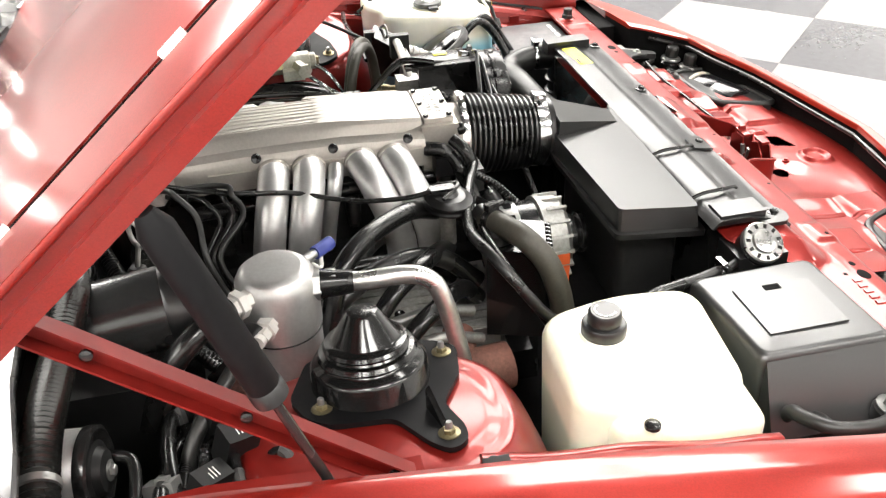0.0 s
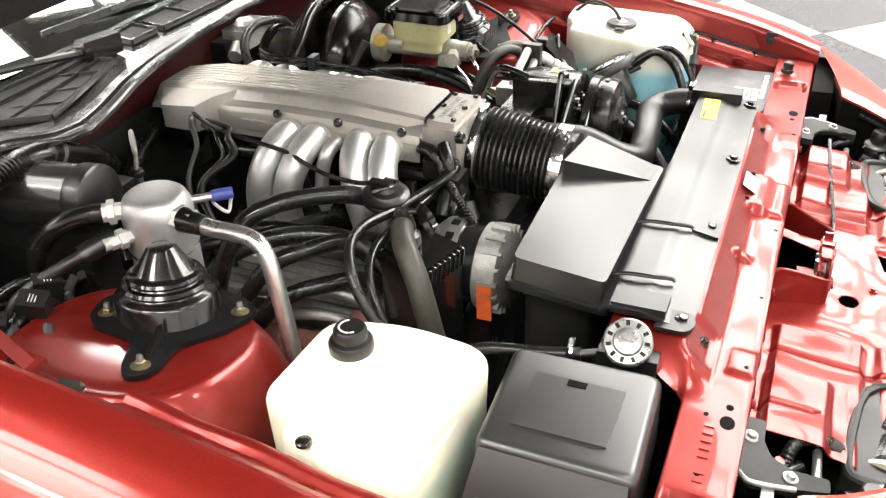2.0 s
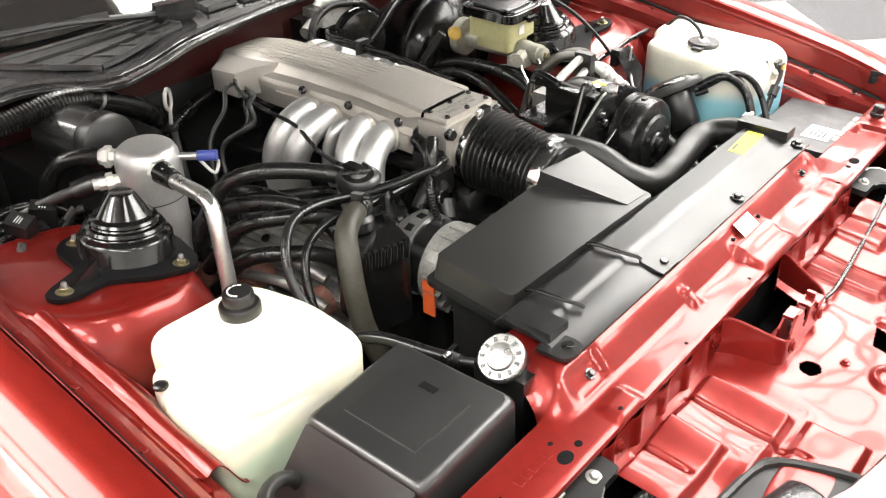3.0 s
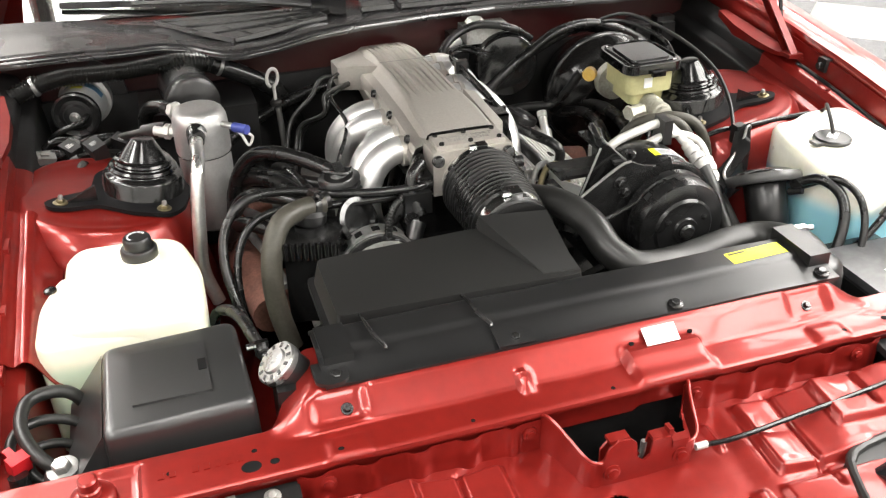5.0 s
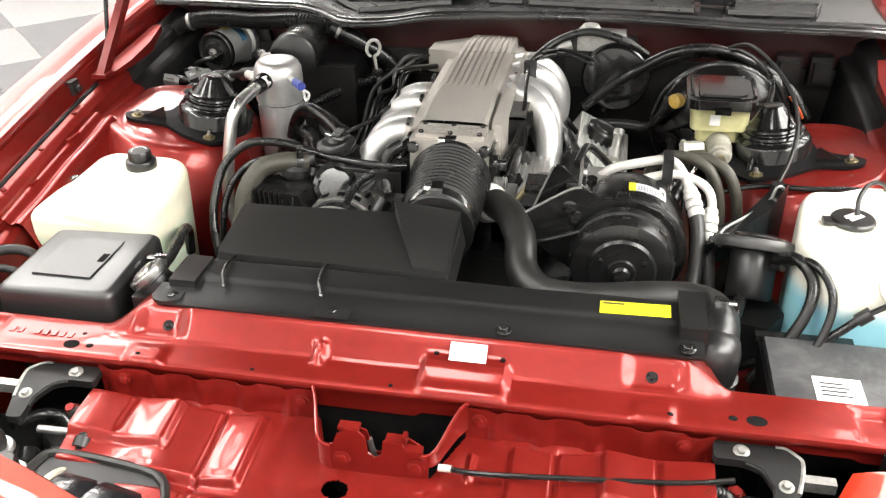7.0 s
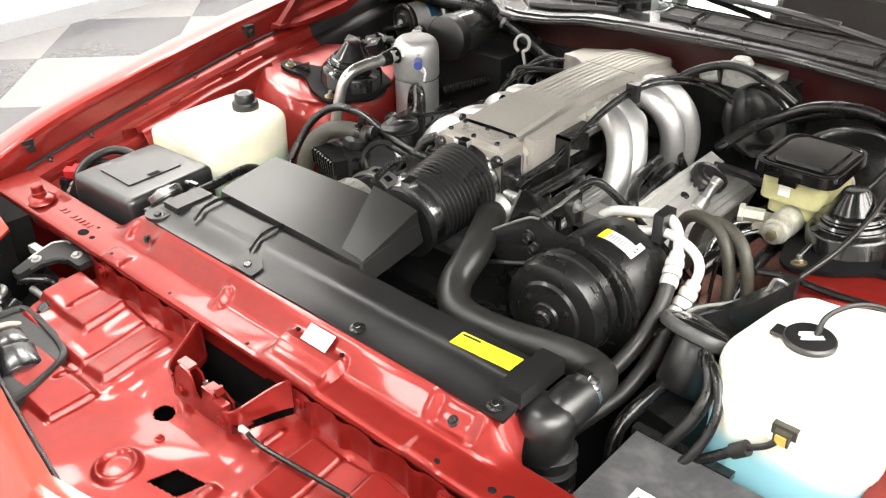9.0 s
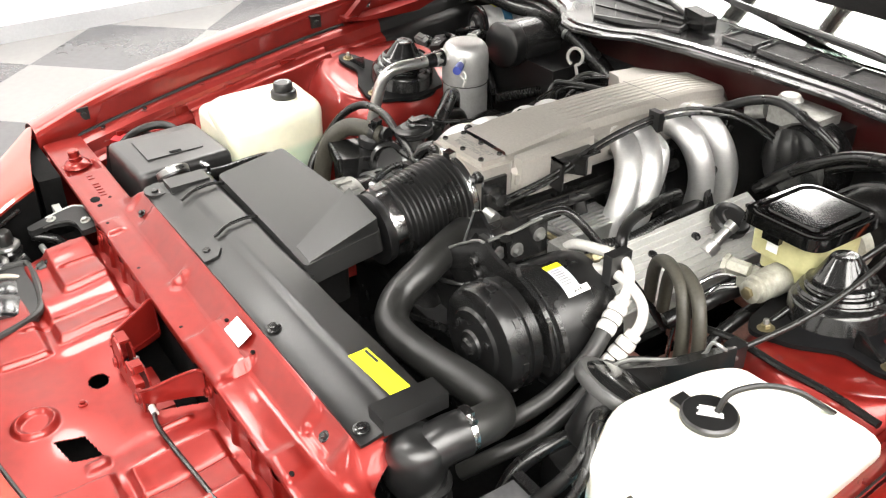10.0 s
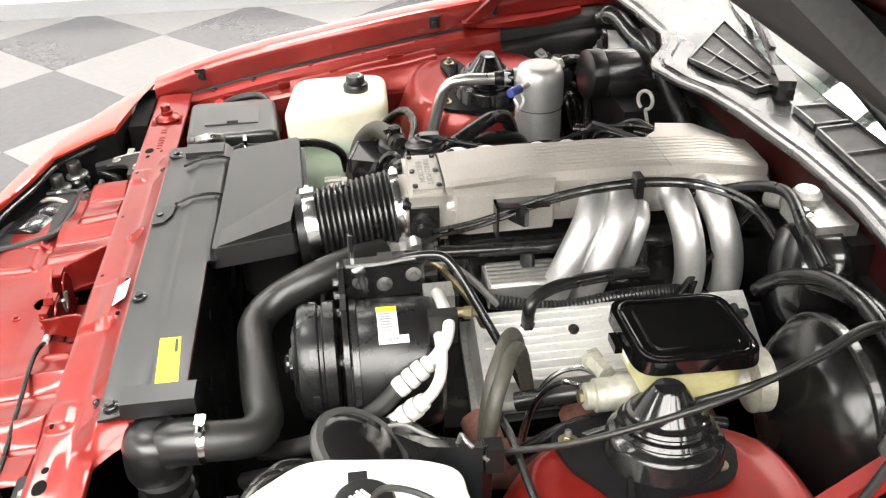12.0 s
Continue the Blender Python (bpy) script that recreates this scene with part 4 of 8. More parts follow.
def build_wiper(x0, y0, x1, y1, z):
    w = part("wiper", tube([(x0, y0, z), ((x0 + x1) / 2, (y0 + y1) / 2, z + 0.02), (x1, y1, z + 0.02)], 0.007, 8), BLACK, CAR, "black windscreen wiper")
    d = Vector((x1 - x0, y1 - y0, 0)).normalized()
    part("blade", moved(box(-0.24, 0.20, -0.005, 0.005, -0.007, 0.007, 0.002), Matrix.Translation((x1 - d.x * 0.05, y1 - d.y * 0.05, z + 0.02)) @ pose(0, 0, 0, 12, 0, math.degrees(math.atan2(d.y, d.x)))), RUBBER, w)
    part("pivot_cap", moved(box(-0.028, 0.044, -0.014, 0.014, -0.01, 0.024, 0.008, 3), Matrix.Translation((x0, y0, z)) @ pose(0, 0, 0, 0, 0, math.degrees(math.atan2(d.y, d.x)))), GLOSS, w, "glossy black wiper arm knuckle")


build_wiper(-0.097, 1.037, -0.50, 1.150, 0.915)
build_wiper(0.46, 1.060, 0.02, 1.118, 0.918)

# hood, raised on its hinges
HOOD = 41.0
HM = Matrix.Translation((0, 0.884, 1.052)) @ pose(0, 0, 0, -HOOD, 0, 0)


def hood_top(x, y):
    """Height of the hood's skin, crowned towards the western edge."""
    d = max(0.0, -x - 0.45) / 0.325
    return HM @ Vector((x, y, 0.070 - 0.036 * d * d))


def build_hood():
    ys = steps(-1.35, 0.068, 24)
    h = part("hood", sheet(hood_top, steps(-0.723, 0.775, 48), ys, 0.014), RED, CAR, "raised red hood")
    part("hood_edge", sheet(hood_top, steps(-0.775, -0.731, 8), ys, 0.008), RED, h)
    part("edge_bead", tube([HM @ Vector((-0.772, y, 0.0305)) for y in (-1.34, -0.6, 0.062)], 0.0042, 10, 4), RED, h)
    part("hood_flange", moved(box(-0.767, -0.756, -1.34, 0.062, 0.012, 0.031, 0.002), HM), RED, h)
    part("flange_lip", moved(box(-0.776, -0.752, -1.34, 0.062, 0.0, 0.0145, 0.0045, 3), HM), RED, h)
    part("hood_flange", moved(box(0.752, 0.775, -1.34, 0.062, 0.040, 0.0535, 0.005), HM), RED, h)
    part("seam_floor", moved(box(-0.735, -0.719, -1.34, 0.062, 0.030, 0.0345, 0.001), HM), RED_HINGE, h)
    part("inner_panel", moved(box(-0.745, 0.750, -1.30, -0.302, 0.006, 0.0290, 0.004), HM), PAD, h, "dark insulation pad under the hood")
    part("inner_panel", moved(box(-0.640, 0.750, -0.30, 0.062, 0.042, 0.0535, 0.004), HM), PAD, h, "dark insulation pad under the hood")
    part("hood_seam", moved(box(-0.7245, -0.7225, -1.30, 0.05, 0.0350, 0.0430, 0.0005), HM), RUBBER, h, "dark seam strip on the hood")
    part("hood_seam", moved(box(0.724, 0.730, -1.30, 0.05, 0.0695, 0.0715, 0.0005), HM), RUBBER, h, "dark seam strip on the hood")
    for yy in (-0.235, -0.05):
        part("seam_clip", moved(box(-0.7305, -0.7235, yy - 0.011, yy + 0.011, 0.0400, 0.0475, 0.002), HM), WHITE, h, "white plastic clip")


build_hood()


def build_hinge(sx):
    chan = prism([(-0.008, -0.0105), (0.008, -0.0105), (0.008, -0.0085), (-0.005, -0.0085), (-0.005, 0.0085), (0.008, 0.0085), (0.008, 0.0105), (-0.008, 0.0105)], 0, 0.36, 0.0008, 1)
    t = part("hood_hinge", moved(chan, frame_z((sx * 0.750, 0.610, 0.838), (sx * 0.003, 0.25, 0.215), (1, 0, 0)) @ pose(0, 0, 0, 0, 0, -90)), RED_HINGE, CAR, "dark red hood hinge arm")
    for f in (0.05, 0.5, 0.9):
        p = Vector((sx * 0.750, 0.610, 0.838)).lerp(Vector((sx * 0.753, 0.860, 1.053)), f)
        part("hinge_pin", lathe([(0.005, 0), (0.005, 0.003), (0.003, 0.004), (0, 0.004)], p + Vector((sx * 0.002, 0, 0)), (sx, 0, 0), 10), BLACK_METAL, t)
    part("hinge_shelf", prism([(sx * 0.764, 0.590), (sx * 0.735, 0.640), (sx * 0.728, 0.690), (sx * 0.730, 0.780), (sx * 0.745, 0.870), (sx * 0.764, 0.870)][::sx], 0.833, lambda x, y: 0.839 + 0.10 * max(0, y - 0.62), 0.0015), RED_BAY, CAR, "red hinge shelf beside the fender")
    part("hinge_foot", box(sx * 0.750 - 0.016, sx * 0.750 + 0.016, 0.596, 0.626, 0.838, 0.846, 0.003), RED_HINGE, CAR)
    a, b = Vector((sx * 0.768, 0.672, 0.852)), Vector((sx * 0.772, 0.768, 1.140))
    s = thing("gas_strut", a, "black gas strut holding the hood up", "gas strut", "hood gas struts")
    part("rod", tube([a, a.lerp(b, 0.42)], 0.0045, 12), BLACK_METAL, s)
    part("cylinder", lathe([(0.0, 0), (0.011, 0), (0.0135, 0.006), (0.0135, 0.17), (0.010, 0.178), (0.007, 0.185), (0, 0.185)], a.lerp(b, 0.42), b - a, 24), STRUT_BLACK, s)
    part("end_collar", lathe([(0.012, 0), (0.0146, 0.002), (0.0146, 0.014), (0.0135, 0.016)], a.lerp(b, 0.42), b - a, 24), BLACK, s)


build_hinge(-1)
build_hinge(1)


def build_wheel(x, y):
    w = part("wheel", lathe([(0.20, -0.10), (0.29, -0.105), (0.318, -0.09), (0.325, 0.0), (0.318, 0.09), (0.29, 0.105), (0.20, 0.10)], (x, y, 0.3225), (1, 0, 0), 40), RUBBER, CAR, "black tyre")
    part("rim", lathe([(0.0, -0.06), (0.06, -0.07), (0.08, -0.05), (0.19, -0.06), (0.20, -0.09), (0.203, 0.09), (0, 0.09)], (x, y, 0.3225), (1, 0, 0), 32), ALU_DULL, w, "grey alloy rim")


for wx in (-0.765, 0.765):
    build_wheel(wx, 0.66)
    build_wheel(wx, 3.20)

# ---- engine ----
ENGINE = thing("engine", (0, 0.65, 0.42), "V8 engine with champagne intake plenum and silver curved runners", "engine")
PX = -0.006


def plenum_top(y):
    return curve_at(((0.44, 0.856), (0.50, 0.861), (0.58, 0.866), (0.72, 0.866), (0.88, 0.860), (0.965, 0.846)), y)


RIB_X = -0.014


def build_plenum():
    def shell(u, y):
        zt = plenum_top(y)
        low = 0.790 + 0.025 * sstep(0.80, 0.95, y)
        w = curve_at(((0.45, 0.058), (0.53, 0.058), (0.62, 0.050), (0.84, 0.050), (0.90, 0.052), (0.965, 0.050)), y)
        prof = [(-0.094, low), (-0.096, zt - 0.032), (-0.092, zt - 0.024), (-0.076, zt - 0.019), (RIB_X - w, zt - 0.004), (RIB_X - w + 0.006, zt), (RIB_X, zt + 0.001), (RIB_X + w - 0.006, zt), (RIB_X + w, zt - 0.004), (0.040, zt - 0.019), (0.054, zt - 0.024), (0.058, zt - 0.032), (0.056, low)]
        if y > 0.90:
            k = 0.06 * sstep(0.92, 0.965, y)
            prof = [(a + (RIB_X - a) * k if abs(a - RIB_X) > w + 0.001 else a, b) for a, b in prof]
        a, b = profile_point(prof, u)
        rib = 0.0
        d = a - RIB_X
        if 0.58 < y and abs(d) < 0.041:
            c = (d / 0.0117) % 1.0
            rib = -0.0065 * bump_at(0.39, 0.61, 0.07, c) * sstep(0.585, 0.66, y)
        return (a, y, b + rib)

    us = steps(0, 4, 12)[:-1] + steps(4, 8, 110)[:-1] + steps(8, 12, 12)
    bm = sheet(shell, us, steps(0.452, 0.965, 70))
    loops = [e for e in bm.edges if e.is_boundary]
    bmesh.ops.holes_fill(bm, edges=loops, sides=0)
    p = part("plenum", bm, CAST, ENGINE, "ribbed champagne cast aluminium intake plenum", 32)
    wing = prism([(-0.070, 0.80), (-0.098, 0.825), (-0.136, 0.838), (-0.136, 0.905), (-0.060, 0.958), (-0.045, 0.80)], 0.805, lambda x, y: plenum_top(y) - 0.004 - 0.10 * max(0, -0.065 - x), 0.005, 3)
    part("plenum_wing", wing, CAST, p)
    for sx, fx, ys in ((-1, -0.096, (0.479, 0.591, 0.703)), (1, 0.058, (0.735, 0.86))):
        part("flange_rail", box(fx - 0.004, fx + 0.004, 0.458, 0.775 if sx < 0 else 0.87, 0.806, 0.822, 0.003), CAST, p)
        for y in ys:
            part("plenum_bolt", lathe([(0.0075, 0), (0.0075, 0.004), (0.006, 0.006), (0.0, 0.004)], (fx, y, 0.840), (sx, 0, 0.25), 12), BLACK_METAL, p)
    part("side_panel", prism([(0.050, 0.462), (0.066, 0.466), (0.072, 0.48), (0.070, 0.612), (0.050, 0.620)], 0.785, lambda x, y: plenum_top(y) - 0.006 - 0.35 * max(0, x - 0.055), 0.004, 2), CAST, p)
    part("side_ledge", prism([(0.050, 0.620), (0.068, 0.624), (0.068, 0.862), (0.050, 0.868)], 0.818, 0.842, 0.004, 2), CAST, p)
    part("seam_line", box(-0.060, 0.050, 0.7995, 0.8005, plenum_top(0.8) + 0.0006, plenum_top(0.8) + 0.0014, 0), ALU_DULL, p)
    qx = -0.012
    pl = part("throttle_plate", box(qx - 0.058, qx + 0.058, 0.402, 0.448, 0.846, 0.854, 0.002), CAST, ENGINE, "cast throttle body plate with raised lettering")
    for bx in (-0.049, 0.0, 0.049):
        for by in (0.407, 0.443):
            part("plate_bolt", hexbolt((qx + bx, by, 0.854), (0, 0, 1), 0.0045, 0.004, False), BLACK_METAL, pl)
    part("lettering", text_mesh("TUNED PORT", 0.0125, pose(qx, 0.431, 0.8542) @ Matrix.Diagonal((1.15, 1, 1, 1))), ALU_DULL, pl)
    part("lettering", text_mesh("INJECTION", 0.0125, pose(qx, 0.419, 0.8542) @ Matrix.Diagonal((1.15, 1, 1, 1))), ALU_DULL, pl)
    tb = part("throttle_body", join(box(qx - 0.067, qx + 0.067, 0.396, 0.453, 0.770, 0.8455, 0.006), lathe([(0.055, 0), (0.055, 0.03), (0.05, 0.032), (0, 0.032)], (qx, 0.398, 0.790), (0, -1, 0), 30)), CAST, ENGINE, "cast aluminium throttle body")
    for sx in (-1, 1):
        part("body_bolt", lathe([(0.009, 0), (0.010, 0.003), (0.010, 0.010), (0.007, 0.013), (0, 0.013)], (qx + sx * 0.06, 0.398, 0.832), (0, -1, 0.2), 14), BLACK_METAL, tb)
    part("throttle_lever", join(box(qx + 0.067, qx + 0.073, 0.395, 0.44, 0.77, 0.83, 0.002), lathe([(0.018, 0), (0.018, 0.008), (0.01, 0.01), (0.01, 0.022), (0, 0.022)], (qx + 0.072, 0.415, 0.80), (1, 0, 0), 18)), BLACK_METAL, tb, "black throttle linkage lever")
    part("throttle_spring", loom([(qx + 0.075, 0.40, 0.775), (qx + 0.10, 0.40, 0.775)], 0.011, 0.005, 0.003), STEEL, tb)
    part("idle_motor", join(box(qx - 0.098, qx - 0.067, 0.400, 0.440, 0.775, 0.805, 0.004), lathe([(0.014, 0), (0.014, 0.035), (0.009, 0.04), (0, 0.04)], (qx - 0.082, 0.42, 0.772), (0, 0, -1), 16)), BLACK, tb, "black idle air motor")
    part("cable_bracket", join(box(0.062, 0.100, 0.52, 0.524, 0.79, 0.842, 0.001), box(0.062, 0.100, 0.52, 0.60, 0.838, 0.842, 0.001)), BLACK_METAL, ENGINE, "black throttle cable bracket")


build_plenum()


def build_runner(sx, root, y0, lean):
    dz = -0.014 if sx < 0 else 0.0
    pts = [(root - sx * 0.012, y0, 0.822 + dz), (root + sx * 0.018, y0 + lean * 0.1, 0.827 + dz), (root + sx * 0.052, y0 + lean * 0.35, 0.808 + dz * 0.8), (root + sx * 0.074, y0 + lean * 0.7, 0.768 + dz * 0.4), (root + sx * 0.076, y0 + lean, 0.715), (root + sx * 0.060, y0 + lean * 1.1, 0.665), (root + sx * 0.03, y0 + lean * 1.1, 0.635)]
    r = part("runner", tube(pts, 0.0232, 22, 7), RUNNER, ENGINE, "satin silver curved intake runner")
    part("runner_collar", lathe([(0.0265, -0.004), (0.0265, 0.004), (0.023, 0.006)], (root + sx * 0.003, y0 + lean * 0.05, 0.8245 + dz), (sx, 0, -0.05), 22), CAST, r)


for sx, root, rows in ((-1, -0.098, ((0.504, -0.040), (0.554, -0.042), (0.628, 0.028), (0.680, 0.026))), (1, 0.060, ((0.680, -0.075), (0.722, -0.064), (0.797, 0.018), (0.850, 0.026)))):
    for y0, lean in rows:
        build_runner(sx, root, y0, lean)

for sx, x, y, lean in ((-1, -0.104, 0.590, 0.020), (1, 0.076, 0.746, -0.022)):
    part("inner_runner", tube([(x, y, 0.812), (x + sx * 0.026, y + lean * 0.3, 0.802), (x + sx * 0.034, y + lean * 0.8, 0.765), (x + sx * 0.026, y + lean * 1.2, 0.715), (x, y + lean * 1.3, 0.67)], 0.0115 if sx < 0 else 0.015, 16, 6), RUNNER, ENGINE, "narrower silver runner between the pairs")

part("block", join(box(-0.20, 0.20, 0.30, 0.94, 0.42, 0.60, 0.02), box(-0.15, 0.15, 0.34, 0.92, 0.58, 0.66, 0.02)), BLACK_METAL, ENGINE, "dark engine block")
part("intake_base", join(box(-0.125, 0.115, 0.40, 0.90, 0.63, 0.70, 0.012), box(-0.06, 0.05, 0.45, 0.88, 0.70, 0.76, 0.01), box(0.06, 0.16, 0.40, 0.455, 0.66, 0.735, 0.008)), BLACK_METAL, ENGINE, "dark intake base")
FIN_COVER = part("finned_cover", box(0.085, 0.150, 0.500, 0.615, 0.700, 0.735, 0.004), ALU, ENGINE, "small finned aluminium cover")
for fk in range(6):
    part("fin", box(0.087 + 0.0105 * fk, 0.092 + 0.0105 * fk, 0.505, 0.610, 0.7345, 0.7395, 0.001, 1), ALU, FIN_COVER)


def build_valve_cover(sx):
    m = Matrix.Translation(((0.226, 0.675, 0.672) if sx > 0 else (-0.245, 0.60, 0.630))) @ pose(0, 0, 0, 0, sx * 26, 0)
    # West cover in duller aluminium, its colour standing in for shade under the hoses.
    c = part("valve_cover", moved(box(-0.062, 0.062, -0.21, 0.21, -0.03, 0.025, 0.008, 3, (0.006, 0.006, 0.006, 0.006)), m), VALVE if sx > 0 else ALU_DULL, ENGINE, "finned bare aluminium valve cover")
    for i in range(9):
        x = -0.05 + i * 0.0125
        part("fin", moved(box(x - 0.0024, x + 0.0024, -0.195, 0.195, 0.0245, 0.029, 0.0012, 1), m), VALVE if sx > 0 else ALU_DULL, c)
    part("rail", moved(box(-0.074, 0.074, -0.22, 0.22, -0.045, -0.030, 0.004), m), ALU_DULL, c)
    for yy in (-0.064, 0.035, 0.19):
        part("cover_bolt", moved(lathe([(0.008, 0), (0.008, 0.003), (0.005, 0.004), (0, 0.002)], (-0.015, yy, 0.0275), (0, 0, 1), 12), m), BLACK_METAL, c)
    part("filler", moved(lathe([(0.028, 0), (0.028, 0.010), (0.034, 0.012), (0.034, 0.024), (0.030, 0.028), (0.026, 0.026), (0.018, 0.026), (0.016, 0.029), (0, 0.029)], (-0.012, 0.105 if sx > 0 else 0.175, 0.025), (0, 0, 1), 28), m), BLACK, c, "black oil filler cap")
    h = part("head", moved(box(-0.07, 0.085, -0.26, 0.26, -0.13, -0.047, 0.006), m), BLACK_METAL, ENGINE)
    ex = part("exhaust_manifold", tube([(sx * 0.36, 0.40, 0.60), (sx * 0.375, 0.55, 0.60), (sx * 0.375, 0.70, 0.59), (sx * 0.36, 0.85, 0.54)], 0.034, 14), RUST, ENGINE, "rusty iron exhaust manifold")
    for y in (0.46, 0.60, 0.76):
        part("exhaust_port", tube([(sx * 0.30, y, 0.62), (sx * 0.37, y + 0.01, 0.605)], 0.026, 12), RUST, ex)


build_valve_cover(-1)
build_valve_cover(1)

for sx in (-1, 1):
    part("fuel_rail", join(tube([(sx * 0.085, 0.43, 0.765), (sx * 0.085, 0.80, 0.755)], 0.011, 12), *[lathe([(0.011, 0), (0.012, 0.02), (0.009, 0.05), (0, 0.05)], (sx * 0.09, y, 0.755), (sx * 0.35, 0, -1), 12) for y in (0.47, 0.57, 0.64, 0.75)]), BLACK_METAL, ENGINE, "fuel rail with injectors")
part("distributor", join(lathe([(0.02, 0), (0.03, 0.02), (0.048, 0.03), (0.05, 0.06), (0.04, 0.075), (0, 0.078)], (0.0, 0.97, 0.70), (0, 0, 1), 24)), BLACK, ENGINE)

# ---- air intake ----
AIR = thing("air_cleaner", (-0.12, 0.17, 0.62), "black grained plastic air cleaner box behind the radiator", "air cleaner")


def air_top(x, y):
    return 0.7775 + 0.125 * (y - 0.10)


def build_air_cleaner():
    lid = [(-0.314, 0.228), (-0.311, 0.101), (-0.070, 0.096), (0.047, 0.092), (0.046, 0.224), (-0.078, 0.236)]
    bm = prism(rounded_poly(lid, 0.010, 3), lambda x, y: air_top(x, y) - 0.032, air_top, 0.0055, 3, 0.035)
    l = part("lid", bm, BLACK_LID, AIR, "grained black plastic lid", 30)
    wedge = prism([(-0.066, 0.229), (-0.013, 0.106), (0.038, 0.102), (0.039, 0.218)], lambda x, y: air_top(x, y) - 0.02, lambda x, y: air_top(x, y) + 0.0008 + 0.19 * max(0, y - 0.106), 0.0025, 2, 0.02)
    part("raised_duct", wedge, BLACK_LID, l, "", 30)
    lip = rounded_poly([(-0.322, 0.234), (-0.319, 0.094), (-0.070, 0.089), (0.030, 0.085), (0.030, 0.228), (-0.09, 0.242)], 0.010, 3)
    part("lip", prism(lip, lambda x, y: air_top(x, y) - 0.041, lambda x, y: air_top(x, y) - 0.0325, 0.0022, 2), BLACK, AIR)
    base = [(-0.296, 0.216), (-0.292, 0.120), (-0.090, 0.116), (-0.055, 0.130), (-0.055, 0.216), (-0.09, 0.216)]
    part("base", prism(rounded_poly(base, 0.02, 3), 0.620, lambda x, y: air_top(x, y) - 0.0412, 0.004, 2), MATT, AIR)
    for x in (-0.25, -0.16, -0.02):
        part("lid_clip", box(x - 0.008, x + 0.008, 0.0835, 0.0885 if x > -0.1 else 0.0905, air_top(x, 0.09) - 0.046, air_top(x, 0.09) - 0.024, 0.0012), BLACK_METAL, AIR)
    part("collar", lathe([(0.058, 0), (0.054, 0.02), (0.051, 0.022), (0.051, 0.04)], (PX + 0.005, 0.228, 0.772), (0, 1, 0.08), 30), BLACK, AIR)


build_air_cleaner()


RUBBER_RIB = mat("ribbed_black_rubber", (0.010, 0.010, 0.0098), 0.30, 0, 0, 0.2, 14, 200, 0.04, 200, 0.1, spec=0.8)


def build_bellows():
    t = thing("intake_bellows", (PX, 0.32, 0.70), "ribbed black rubber intake bellows with steel clamps", "intake duct")
    a, b = Vector((PX + 0.004, 0.248, 0.776)), Vector((PX, 0.390, 0.791))
    n = 13
    prof = [(0.052, 0.0), (0.052, 0.012)]
    L = (b - a).length
    for i in range(n):
        h = 0.014 + (L - 0.028) * i / n
        w = (L - 0.028) / n
        r = 0.060 + 0.008 * i / n
        prof += [(r - 0.006, h), (r, h + w * 0.3), (r, h + w * 0.62), (r - 0.006, h + w * 0.95)]
    prof += [(0.060, L - 0.014), (0.060, L)]
    part("bellows", lathe(prof, a, b - a, 40), RUBBER_RIB, t, "", 60)
    d = (b - a).normalized()
    part("clamp", clamp_band(a + d * 0.002, d, 0.0575, 0.019), CHROME, t, "bright steel worm clamp")
    part("clamp", clamp_band(b - d * 0.006, d, 0.0625, 0.012), CHROME, t, "bright steel worm clamp")


build_bellows()

# ---- radiator ----
CAP_STEEL = mat("stamped_cap_steel", (0.34, 0.34, 0.33), 0.30, 0.9, 0, 0.12, 40, 300, 0.06, 200, 0.1, dirt=0.3, dirt_colour=(0.2, 0.19, 0.17))


def rounded_tab(x, y, r):
    """Outline of a bolt tab, round towards the front."""
    return [(x + r, y + 0.03), (x + r, y)] + [(x + r * math.cos(a), y + r * 0.75 * math.sin(a)) for a in steps(-0.3, -math.pi + 0.3, 8)] + [(x - r, y), (x - r, y + 0.03)]


